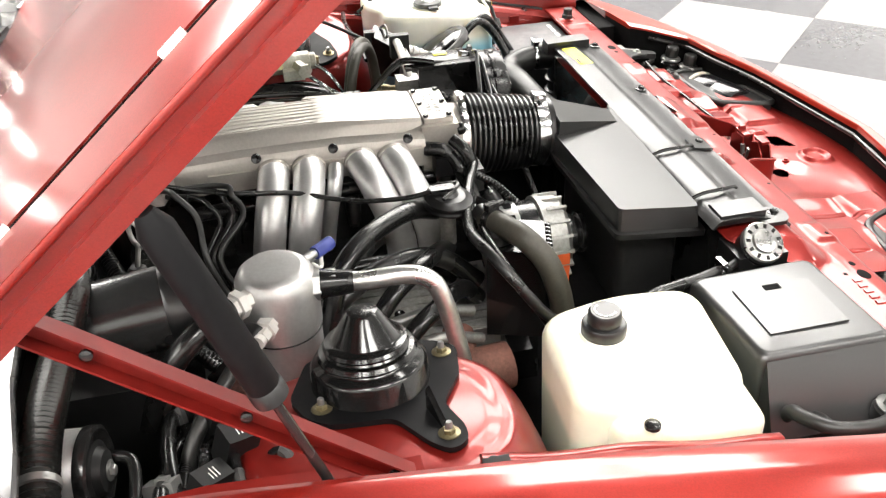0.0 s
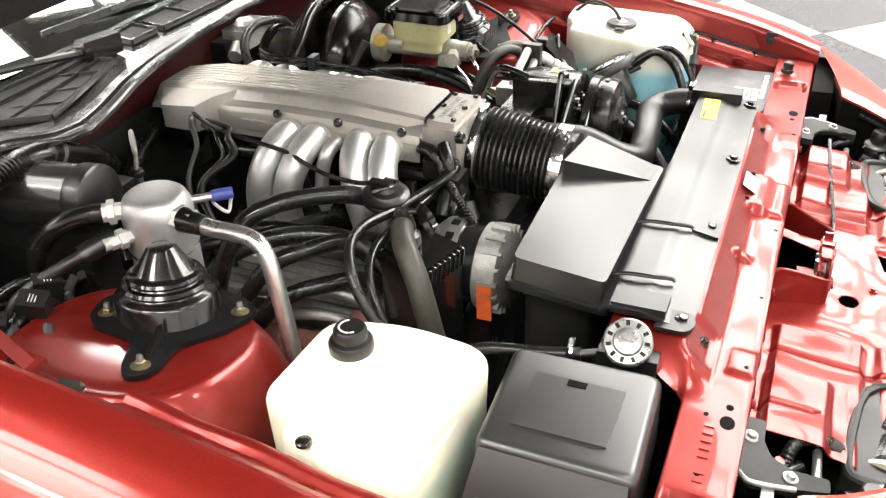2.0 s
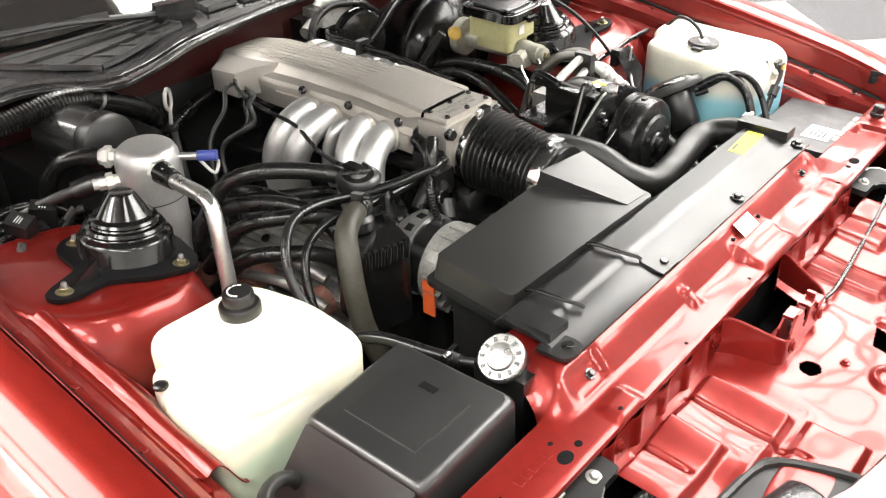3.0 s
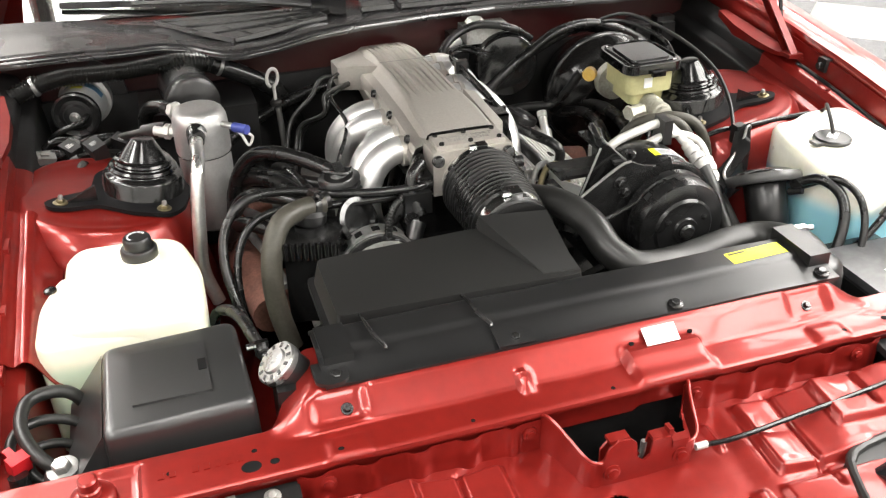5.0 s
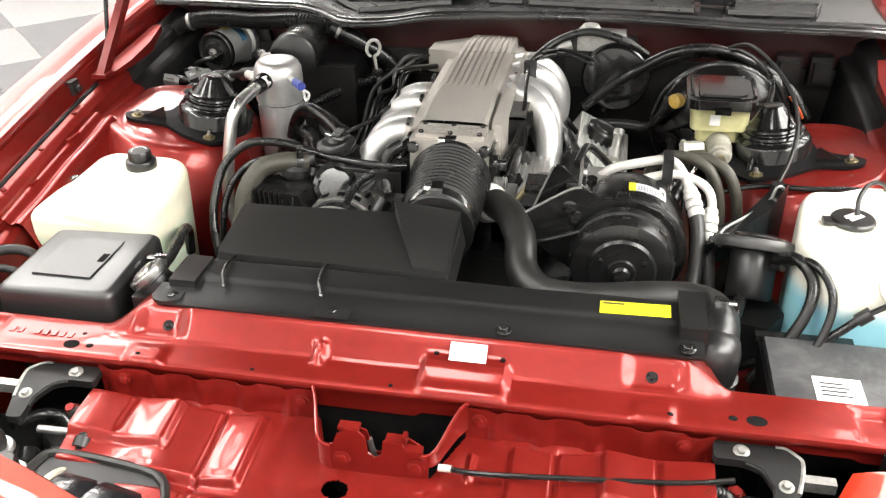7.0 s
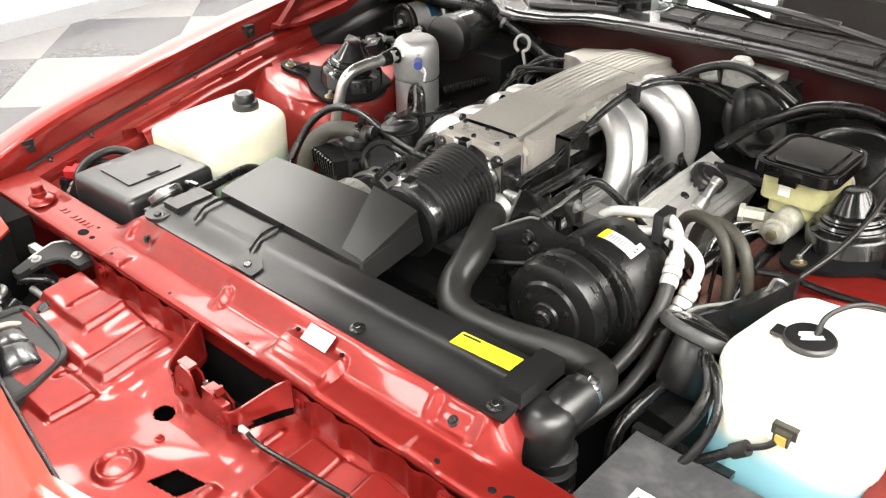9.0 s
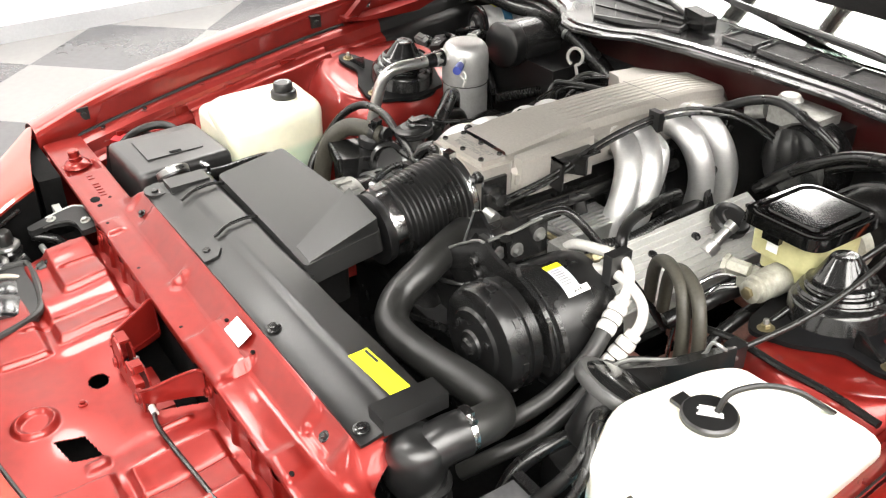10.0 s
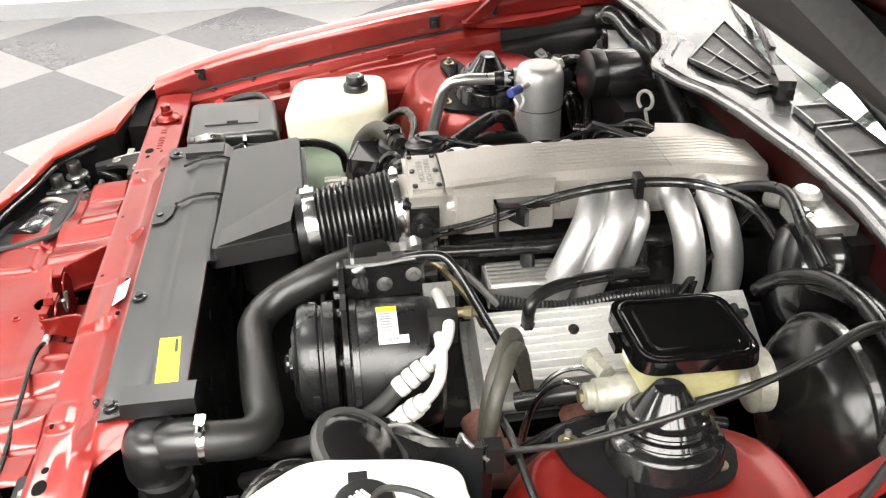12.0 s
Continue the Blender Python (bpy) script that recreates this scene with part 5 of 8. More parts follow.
def build_radiator_cover():
    t = thing("radiator_cover", (0.01, 0.04, 0.75), "satin black plastic cover over the radiator", "radiator cover")

    def cover(x, y):
        z = 0.7605 + 0.009 * sstep(-0.012, 0.040, y) + 0.004 * sstep(0.038, 0.048, y) - 0.012 * sstep(0.088, 0.104, y)
        return (x, y, z + 0.0006 * math.sin(x * 30))

    edge = lambda x: 0.090 + 0.012 * bump_at(-0.36, 0.06, 0.01, x)
    bm = sheet(lambda x, v: cover(x, -0.013 + (edge(x) + 0.013) * v), steps(-0.345, 0.385, 120), steps(0, 1, 24), 0.004)
    p = part("cover_panel", bm, BLACK, t)
    part("end_block", join(box(-0.340, -0.302, 0.020, 0.088, 0.762, 0.778, 0.007, 3), prism(rounded_tab(-0.335, 0.0, 0.021), 0.7600, 0.7655, 0.002, 2)), BLACK, t, "raised black end block")
    part("end_block", box(0.354, 0.388, 0.016, 0.104, 0.760, 0.783, 0.006, 3), BLACK, t, "raised black end block")
    for x in (-0.329, -0.098, 0.132, 0.364):
        part("cover_bolt", hexbolt((x, 0.0, 0.7635), (0, -0.1, 1), 0.0062, 0.006), BLACK_METAL, t)
    for x0, x1 in ((-0.275, -0.262), (-0.135, -0.122)):
        part("strap", tube([(x0, 0.115, 0.768), (x0, 0.085, 0.779), (x0 + 0.004, 0.05, 0.779), (x1, 0.028, 0.775), (x1, 0.022, 0.772)], 0.0028, 8), BLACK_METAL, t)
    part("strap_pad", prism([(-0.124, -0.013), (-0.074, -0.013), (-0.074, 0.008), (-0.09, 0.02), (-0.124, 0.024)], 0.763, lambda x, y: cover(x, y)[2] + 0.0035, 0.002), BLACK, t)
    s = part("warning_sticker", prism([(0.252, 0.046), (0.344, 0.051), (0.344, 0.079), (0.252, 0.073)], lambda x, y: cover(x, y)[2] + 0.0002, lambda x, y: cover(x, y)[2] + 0.0008, 0), STICKER, t, "bright yellow warning sticker")
    part("print_bar", prism([(0.256, 0.0665), (0.284, 0.068), (0.284, 0.072), (0.256, 0.0705)], lambda x, y: cover(x, y)[2] + 0.0009, lambda x, y: cover(x, y)[2] + 0.0012, 0), INK, s)
    r = thing("radiator", (0.02, 0.05, 0.40), "black radiator with side tanks below its cover", "radiator")
    part("core", box(-0.34, 0.38, 0.02, 0.08, 0.40, 0.745, 0.003), BLACK_METAL, r)
    part("side_tank", box(-0.40, -0.342, 0.015, 0.088, 0.40, 0.745, 0.012), BLACK, r)
    part("side_tank", box(0.382, 0.42, 0.025, 0.085, 0.40, 0.60, 0.012), BLACK, r)
    part("filler_neck", lathe([(0.026, 0), (0.026, 0.03), (0.029, 0.032), (0.029, 0.036)], (-0.366, 0.055, 0.728), (-0.62, -0.05, 0.78), 26), BLACK, r)
    d = Vector((-0.62, -0.05, 0.78))
    c = Vector((-0.366, 0.055, 0.728)) + d.normalized() * 0.034
    cap = part("radiator_cap", lathe([(0.028, 0), (0.0295, 0.003), (0.0295, 0.011), (0.0275, 0.013), (0.018, 0.0135), (0.016, 0.017), (0.010, 0.018), (0, 0.018)], c, d, 36), CAP_STEEL, r, "bright steel radiator cap with stamped ring")
    m = frame_z(c, d)
    for k in range(11):
        part("stamped_mark", moved(box(-0.0022, 0.0022, -0.0032, 0.0032, 0.0128, 0.0138, 0.0003, 1), m @ pose(0, 0, 0, 0, 0, k * 360 / 11 + 8) @ pose(0, 0.0228, 0)), BLACK_METAL, cap)
    part("neck_hose_nipple", tube([(-0.385, 0.075, 0.735), (-0.403, 0.108, 0.736)], 0.006, 10), BLACK, r)
    e = thing("radiator_outlet", (0.405, 0.06, 0.60), "black plastic radiator outlet elbow with ribbed tank", "radiator outlet")
    part("elbow", tube([(0.408, 0.054, 0.56), (0.407, 0.054, 0.64), (0.406, 0.055, 0.700), (0.407, 0.062, 0.726), (0.410, 0.082, 0.736), (0.412, 0.108, 0.737)], 0.0285, 24), BLACK, e)
    part("outlet_block", lathe([(0.020, -0.052), (0.031, -0.048), (0.036, -0.038), (0.0375, -0.020), (0.0375, 0.004), (0.034, 0.018), (0.026, 0.026), (0.012, 0.030), (0, 0.0305)], (0.401, 0.050, 0.727), (0.05, 0.1, 1), 32), BLACK, e, "rounded black outlet head")
    for k in range(5):
        part("tank_rib", lathe([(0.028, 0), (0.0345, 0.003), (0.0345, 0.007), (0.028, 0.010)], (0.407, 0.054, 0.576 + 0.026 * k), (0, 0, 1), 28), BLACK, e)


build_radiator_cover()


def build_label():
    q = moved(box(-0.024, 0.024, -0.0125, 0.0125, 0, 0.0006, 0.0002, 1), Matrix.Translation((0.0915, -0.0345, 0.7475)) @ pose(0, 0, 0, 33, 0, 0))
    solid("paper_label", q, PAPER, "blank white paper label stuck on the red support", "label")


build_label()

# ---- tanks and battery ----
def build_coolant_tank():
    t = thing("coolant_tank", (-0.57, 0.29, 0.58), "milky white plastic coolant tank with a black cap", "coolant tank")
    top = [(-0.652, 0.212), (-0.468, 0.190), (-0.458, 0.30), (-0.482, 0.404), (-0.630, 0.410), (-0.648, 0.385)]
    cx, cy = sum(p[0] for p in top) / len(top), sum(p[1] for p in top) / len(top)
    poly = rounded_poly([(cx + (x - cx) / 1.05, cy + (y - cy) / 1.05) for x, y in top], 0.034, 6)
    upper = moulded(poly, 0.565, lambda x, y: 0.778 + 0.02 * (y - 0.30), 0.024, -0.05, 8)
    lower = moulded(rounded_poly([(-0.688, 0.206), (-0.520, 0.198), (-0.520, 0.372), (-0.640, 0.378), (-0.662, 0.372), (-0.686, 0.300)], 0.020, 5), 0.566, lambda x, y: 0.753 + 0.01 * (y - 0.30), 0.016, 0.01, 6)
    part("tank_body", join(upper, lower), FLUID_TANK, t, "milky plastic body with a stepped shoulder", 50)
    part("ear_bolt", lathe([(0.009, 0), (0.009, 0.004), (0.006, 0.006), (0, 0.006)], (-0.669, 0.336, 0.7525), (0, 0, 1), 14), BLACK_METAL, t)
    part("neck", lathe([(0.028, 0), (0.027, 0.012)], (-0.541, 0.342, 0.772), (0, 0, 1), 26), MILKY, t)
    c = part("cap", lathe([(0.0245, 0), (0.026, 0.002), (0.026, 0.014), (0.024, 0.017), (0.0195, 0.018), (0.0195, 0.030), (0.017, 0.0335), (0, 0.0335)], (-0.541, 0.342, 0.7815), (0, 0, 1), 32), BLACK, t, "round black cap with white print")
    for k in range(7):
        a = radians(40 + k * 30)
        part("print_bar", moved(box(-0.0025, 0.0025, -0.0012, 0.0012, 0, 0.0005, 0), Matrix.Translation((-0.541 + 0.012 * math.cos(a), 0.342 + 0.012 * math.sin(a), 0.8152)) @ pose(0, 0, 0, 0, 0, math.degrees(a) + 90)), INK_WHITE, c)


def build_washer_tank():
    t = thing("washer_tank", (0.63, 0.30, 0.45), "milky plastic washer tank holding blue fluid", "washer tank")
    poly = rounded_poly([(0.520, 0.235), (0.540, 0.362), (0.560, 0.402), (0.602, 0.402), (0.645, 0.428), (0.738, 0.430), (0.740, 0.175), (0.700, 0.150), (0.560, 0.155)], 0.026)
    part("tank_body", moulded(poly, 0.47, lambda x, y: 0.803 + 0.02 * (y - 0.30) - 0.015 * sstep(0.24, 0.14, y), 0.015, 0.015), WASH_TANK, t, "milky body with a blue fluid level", 50)
    c = part("cap", lathe([(0.028, 0), (0.0315, 0.002), (0.0315, 0.007), (0.029, 0.0095), (0.012, 0.0105), (0, 0.0105)], (0.605, 0.295, 0.8045), (0, 0, 1), 36), BLACK, t, "flat black cap with a white emblem")
    part("cap_tab", box(0.562, 0.580, 0.280, 0.300, 0.8055, 0.811, 0.003), BLACK, c)
    for k in range(4):
        part("print_bar", moved(box(-0.014 + 0.002 * (k % 2), 0.014 - 0.003 * (k // 2), -0.0016, 0.0016, 0, 0.0004, 0), Matrix.Translation((0.605, 0.295, 0.8151)) @ pose(0, 0, 0, 0, 0, 40) @ pose(0, -0.0066 + 0.0044 * k, 0)), INK_WHITE, c)
    part("neck_rib", lathe([(0.036, 0), (0.034, 0.004)], (0.605, 0.295, 0.801), (0, 0, 1), 30), MILKY, t)
    part("level_plug", join(box(0.628, 0.656, 0.150, 0.172, 0.768, 0.792, 0.003), box(0.633, 0.651, 0.143, 0.151, 0.772, 0.788, 0.002)), OLIVE, t, "level sensor plug")
    part("plug_tip", box(0.636, 0.648, 0.140, 0.1428, 0.774, 0.785, 0.001), AMBER, t)
    part("plug_seat", lathe([(0.024, 0), (0.023, 0.004), (0.020, 0.006), (0, 0.006)], (0.642, 0.160, 0.783), (0, -0.8, 0.5), 22), MILKY, t)
    part("plug_hole", lathe([(0.007, 0), (0.007, 0.002), (0, 0.002)], (0.556, 0.158, 0.665), (-0.5, -1, 0), 14), VOID, t)


build_coolant_tank()
build_washer_tank()


def build_relay_box():
    t = thing("battery_cover", (-0.51, 0.09, 0.55), "black plastic cover box with a raised square pad", "battery cover")
    poly = [(-0.604, -0.006), (-0.424, 0.001), (-0.430, 0.182), (-0.604, 0.172)]
    part("cover", moulded(rounded_poly(poly, 0.014), 0.665, lambda x, y: 0.7535 + 0.01 * (y - 0.09), 0.013, 0.02), COVER_PLASTIC, t, "", 30)
    sl = bmesh.new()
    a = [(-0.602, 0.004, 0.746), (-0.602, 0.164, 0.747), (-0.655, 0.175, 0.672), (-0.655, -0.004, 0.672)]
    b = [(-0.598, 0.004, 0.665), (-0.598, 0.164, 0.665), (-0.650, 0.175, 0.655), (-0.650, -0.004, 0.655)]
    va, vb = [sl.verts.new(p) for p in a], [sl.verts.new(p) for p in b]
    sl.faces.new(va)
    sl.faces.new(vb[::-1])
    for i in range(4):
        j = (i + 1) % 4
        sl.faces.new((va[i], va[j], vb[j], vb[i]))
    part("sloped_side", bevelled(sl, 0.004), COVER_PLASTIC, t, "", 30)
    part("pad", box(-0.566, -0.474, 0.036, 0.140, 0.7520, 0.7562, 0.0018, 3), COVER_PLASTIC, t, "raised square pad")
    part("latch", box(-0.486, -0.476, 0.079, 0.101, 0.7556, 0.7570, 0.0005), VOID, t)
    part("battery_case", box(-0.600, -0.432, 0.008, 0.168, 0.50, 0.664, 0.006), BLACK, t)


build_relay_box()


def build_battery():
    t = thing("car_battery", (0.56, 0.06, 0.52), "black car battery with white label", "battery")
    part("case", box(0.475, 0.700, -0.03, 0.135, 0.52, 0.690, 0.006), BLACK, t)
    part("top", box(0.480, 0.695, -0.025, 0.130, 0.6905, 0.704, 0.005), BATTERY_TOP, t, "scuffed grey-black battery top")
    for bk in range(5):
        part("print_bar", box(0.545 + 0.027 * bk, 0.565 + 0.027 * bk, -0.012, -0.003, 0.7041, 0.7046, 0), INK_WHITE, t)
    part("label", box(0.53, 0.59, 0.0, 0.05, 0.7042, 0.7047, 0), PAPER, t, "white battery label")
    part("print_bar", bars(0.56, 0.025, 0.7048, 4, w=0.045, h=0.003, gap=0.008, seed=3), INK, t)
    part("hold_down", box(0.47, 0.60, 0.136, 0.150, 0.69, 0.70, 0.003), BLACK_METAL, t)


build_battery()

# ---- suspension caps ----
def build_strut_cap(sx):
    cx, cy, cz = (-0.530, 0.612, 0.752) if sx < 0 else (0.540, 0.628, 0.752)
    oy = 0.0 if sx < 0 else 0.005
    t = thing("strut_cap", (cx, cy, cz), "gloss black ribbed strut mount cap on the red tower", "strut mount", "strut mounts")
    prof = [(0.078, 0.0), (0.078, 0.004), (0.070, 0.006), (0.067, 0.010), (0.065, 0.038), (0.061, 0.043), (0.055, 0.045), (0.053, 0.048), (0.056, 0.052), (0.053, 0.056), (0.047, 0.057), (0.0455, 0.059), (0.048, 0.0625), (0.0455, 0.066), (0.040, 0.067), (0.037, 0.070), (0.019, 0.098), (0.0165, 0.1005), (0.012, 0.101), (0, 0.101)]
    part("dome", lathe(prof, (cx, cy, cz), (-sx * 0.14, 0.02, 1), 40), GLOSS, t)
    pts = [(0.548, 0.515), (0.490, 0.505), (0.468, 0.53), (0.452, 0.60), (0.47, 0.68), (0.545, 0.705), (0.585, 0.69), (0.605, 0.665), (0.612, 0.60), (0.665, 0.572), (0.682, 0.555), (0.672, 0.536), (0.648, 0.532), (0.60, 0.545)]
    part("mount_plate", prism(rounded_poly([(sx * x, y + oy) for x, y in pts], 0.012, 3), lambda x, y: 0.759 + 0.16 * (abs(x) - 0.53), lambda x, y: 0.766 + 0.16 * (abs(x) - 0.53), 0.002), STRUT_BLACK, t, "black mounting plate")
    part("gusset", prism([(sx * 0.600, 0.560 + oy), (sx * 0.604, 0.565 + oy), (sx * 0.648, 0.556 + oy), (sx * 0.646, 0.550 + oy)], 0.770, lambda x, y: 0.784 + 0.020 * (0.650 - abs(x)) / 0.05, 0.001, 1), GLOSS, t)
    for x, y in ((0.655, 0.552), (0.500, 0.525), (0.572, 0.672)):
        b = part("stud", lathe([(0.0040, 0), (0.0040, 0.012), (0.003, 0.014), (0, 0.014)], (sx * x, y + oy, 0.766 + 0.16 * (x - 0.53)), (-sx * 0.15, 0, 1), 10), STEEL, t)
        part("nut", hexbolt((sx * x, y + oy, 0.766 + 0.16 * (x - 0.53)), (-sx * 0.15, 0, 1), 0.0068, 0.007), ZINC, b, "yellow zinc nut")


build_strut_cap(-1)
build_strut_cap(1)

# ---- air conditioning ----
LABEL_GREY = mat("pale_grey_printed_label", (0.46, 0.48, 0.52), 0.45, 0, 0.1, 0.06, 30)
def build_compressor():
    t = thing("compressor", (0.285, 0.33, 0.60), "black air conditioning compressor with pulley and paper label", "compressor")
    cx, cz = 0.288, 0.726
    part("housing", lathe([(0.04, 0.0), (0.082, 0.006), (0.088, 0.018), (0.088, 0.10), (0.084, 0.118), (0.07, 0.125), (0.0, 0.125)], (cx, 0.285, cz), (0, 1, 0), 56), SATIN, t, "satin black housing")
    part("seam_ring", lathe([(0.086, 0), (0.0905, 0.002), (0.0905, 0.010), (0.086, 0.012)], (cx, 0.292, cz), (0, 1, 0), 44), BLACK_METAL, t)
    cl = part("clutch", lathe([(0.014, -0.004), (0.020, -0.004), (0.022, 0.0), (0.048, 0.002), (0.052, 0.006), (0.062, 0.007), (0.074, 0.011), (0.0775, 0.018), (0.0775, 0.036), (0.0745, 0.038), (0.0745, 0.042), (0.0785, 0.044), (0.0795, 0.058), (0.07, 0.062), (0, 0.062)], (cx - 0.008, 0.215, cz + 0.008), (0, 1, 0), 56), SATIN, t, "satin black ribbed clutch pulley")
    part("hub", lathe([(0.010, 0), (0.0135, 0.003), (0.0135, 0.010), (0, 0.010)], (cx - 0.008, 0.204, cz + 0.008), (0, 1, 0), 16), BLACK_METAL, cl)
    for k in range(3):
        a = radians(30 + 120 * k)
        part("rivet", lathe([(0.005, 0), (0.005, 0.003), (0, 0.004)], (cx - 0.008 + 0.037 * math.cos(a), 0.2165, cz + 0.008 + 0.037 * math.sin(a)), (0, -1, 0), 10), BLACK_METAL, cl)
    for k in range(8):
        a = radians(45 * k)
        part("coil_tab", moved(box(-0.006, 0.006, -0.004, 0.004, -0.002, 0.002, 0.001), Matrix.Translation((cx - 0.008, 0.245, cz + 0.008)) @ pose(0, 0, 0, 0, math.degrees(a), 0) @ pose(0, 0, 0.0775)), BLACK, cl)

    def wrap(a0, a1, y0, y1, r, mt, nm, lb=""):
        return part(nm, sheet(lambda a, y: (cx + r * math.sin(a), y, cz + r * math.cos(a)), steps(a0, a1, 10), (y0, y1), 0.0004), mt, t, lb)
    wrap(0.06, 0.50, 0.328, 0.354, 0.0892, LABEL_GREY, "label", "pale grey printed compressor label")
    wrap(0.50, 0.62, 0.328, 0.366, 0.0893, PAPER, "label_strip", "white strip of the label")
    wrap(-0.06, 0.06, 0.328, 0.354, 0.0892, STICKER, "label_band", "yellow label band")
    am = 0.56
    part("label_number", text_mesh("634", 0.0085, Matrix(((0, -math.cos(am), math.sin(am), cx + 0.0898 * math.sin(am)), (1, 0, 0, 0.347), (0, math.sin(am), math.cos(am), cz + 0.0898 * math.cos(am)), (0, 0, 0, 1)))), INK, t)
    for k in range(7):
        wrap(0.10 + 0.05 * k, 0.118 + 0.05 * k, 0.331, 0.345 + 0.0015 * (k % 3), 0.0896, STEEL, "print_bar")
    face = [(0.104, 0.766), (0.125, 0.752), (0.160, 0.722), (0.205, 0.690), (0.360, 0.700), (0.366, 0.740), (0.352, 0.782), (0.330, 0.804), (0.302, 0.815), (0.287, 0.819), (0.282, 0.830), (0.267, 0.830), (0.262, 0.818), (0.236, 0.823), (0.212, 0.834), (0.194, 0.829), (0.150, 0.800)]
    part("front_bracket", moved(prism(face, 0, 0.007, 0.0015, 2), pose(0, 0.2905, 0, 90, 0, 0)), BLACK_METAL, t, "black arched compressor mounting plate")
    part("bracket_edge", tube([(0.106, 0.284, 0.769), (0.150, 0.284, 0.801), (0.194, 0.284, 0.830), (0.212, 0.284, 0.835)], 0.0022, 8, 3), STEEL, t)
    strap = join(box(0.188, 0.208, 0.292, 0.425, 0.828, 0.833, 0.0015), box(0.203, 0.208, 0.292, 0.400, 0.780, 0.829, 0.0015), box(0.120, 0.204, 0.340, 0.400, 0.790, 0.796, 0.002))
    part("top_bracket", strap, BLACK_METAL, t, "folded black bracket over the compressor")
    adj = part("adjuster_plate", moved(prism(rounded_poly([(0.122, 0.742), (0.140, 0.736), (0.214, 0.818), (0.204, 0.836), (0.178, 0.862), (0.166, 0.858)], 0.008, 3), 0, 0.005, 0.0012, 2), pose(0, 0.306, 0, 90, 0, 0)), GLOSS, t, "gloss black adjuster plate with a slot")
    part("slot", moved(prism(rounded_poly([(0.150, 0.796), (0.158, 0.792), (0.178, 0.822), (0.170, 0.826)], 0.0035, 3), 0.0045, 0.0056, 0), pose(0, 0.306, 0, 90, 0, 0)), VOID, adj)
    part("plate_edge", tube([(0.124, 0.3005, 0.746), (0.145, 0.3005, 0.803), (0.166, 0.3005, 0.858)], 0.0018, 8, 3), STEEL, adj, "worn bright edge")
    part("brace_rod", tube([(0.111, 0.262, 0.733), (0.165, 0.258, 0.755), (0.222, 0.262, 0.774)], 0.0042, 10, 3), BLACK_METAL, t, "thin black brace rod")
    part("bracket_lip", tube([(0.208, 0.294, 0.8325), (0.208, 0.340, 0.8325), (0.207, 0.372, 0.836), (0.208, 0.405, 0.839)], 0.0026, 8, 3), STEEL, t, "worn bright edge")
    for x, z in ((0.205, 0.784), (0.249, 0.786), (0.196, 0.800), (0.330, 0.770)):
        part("bracket_bolt", hexbolt((x, 0.2832, z), (0, -1, 0), 0.007, 0.009), BLACK_METAL, t)
    for y, z in ((0.312, 0.806), (0.345, 0.800), (0.385, 0.812)):
        part("bracket_bolt", hexbolt((0.2082, y, z), (1, 0, 0), 0.0065, 0.008), STEEL, t)
    part("tie_bolt", lathe([(0.005, 0), (0.005, 0.03), (0.009, 0.031), (0.009, 0.040), (0, 0.041)], (0.222, 0.318, 0.800), (0.1, -0.2, 1), 6), CHROME, t, "bright tie bolt")
    part("drive_belt", tube([(0.20, 0.235, 0.70), (0.10, 0.235, 0.665), (0.0, 0.235, 0.63)], 0.006, 6), RUBBER, t)


build_compressor()


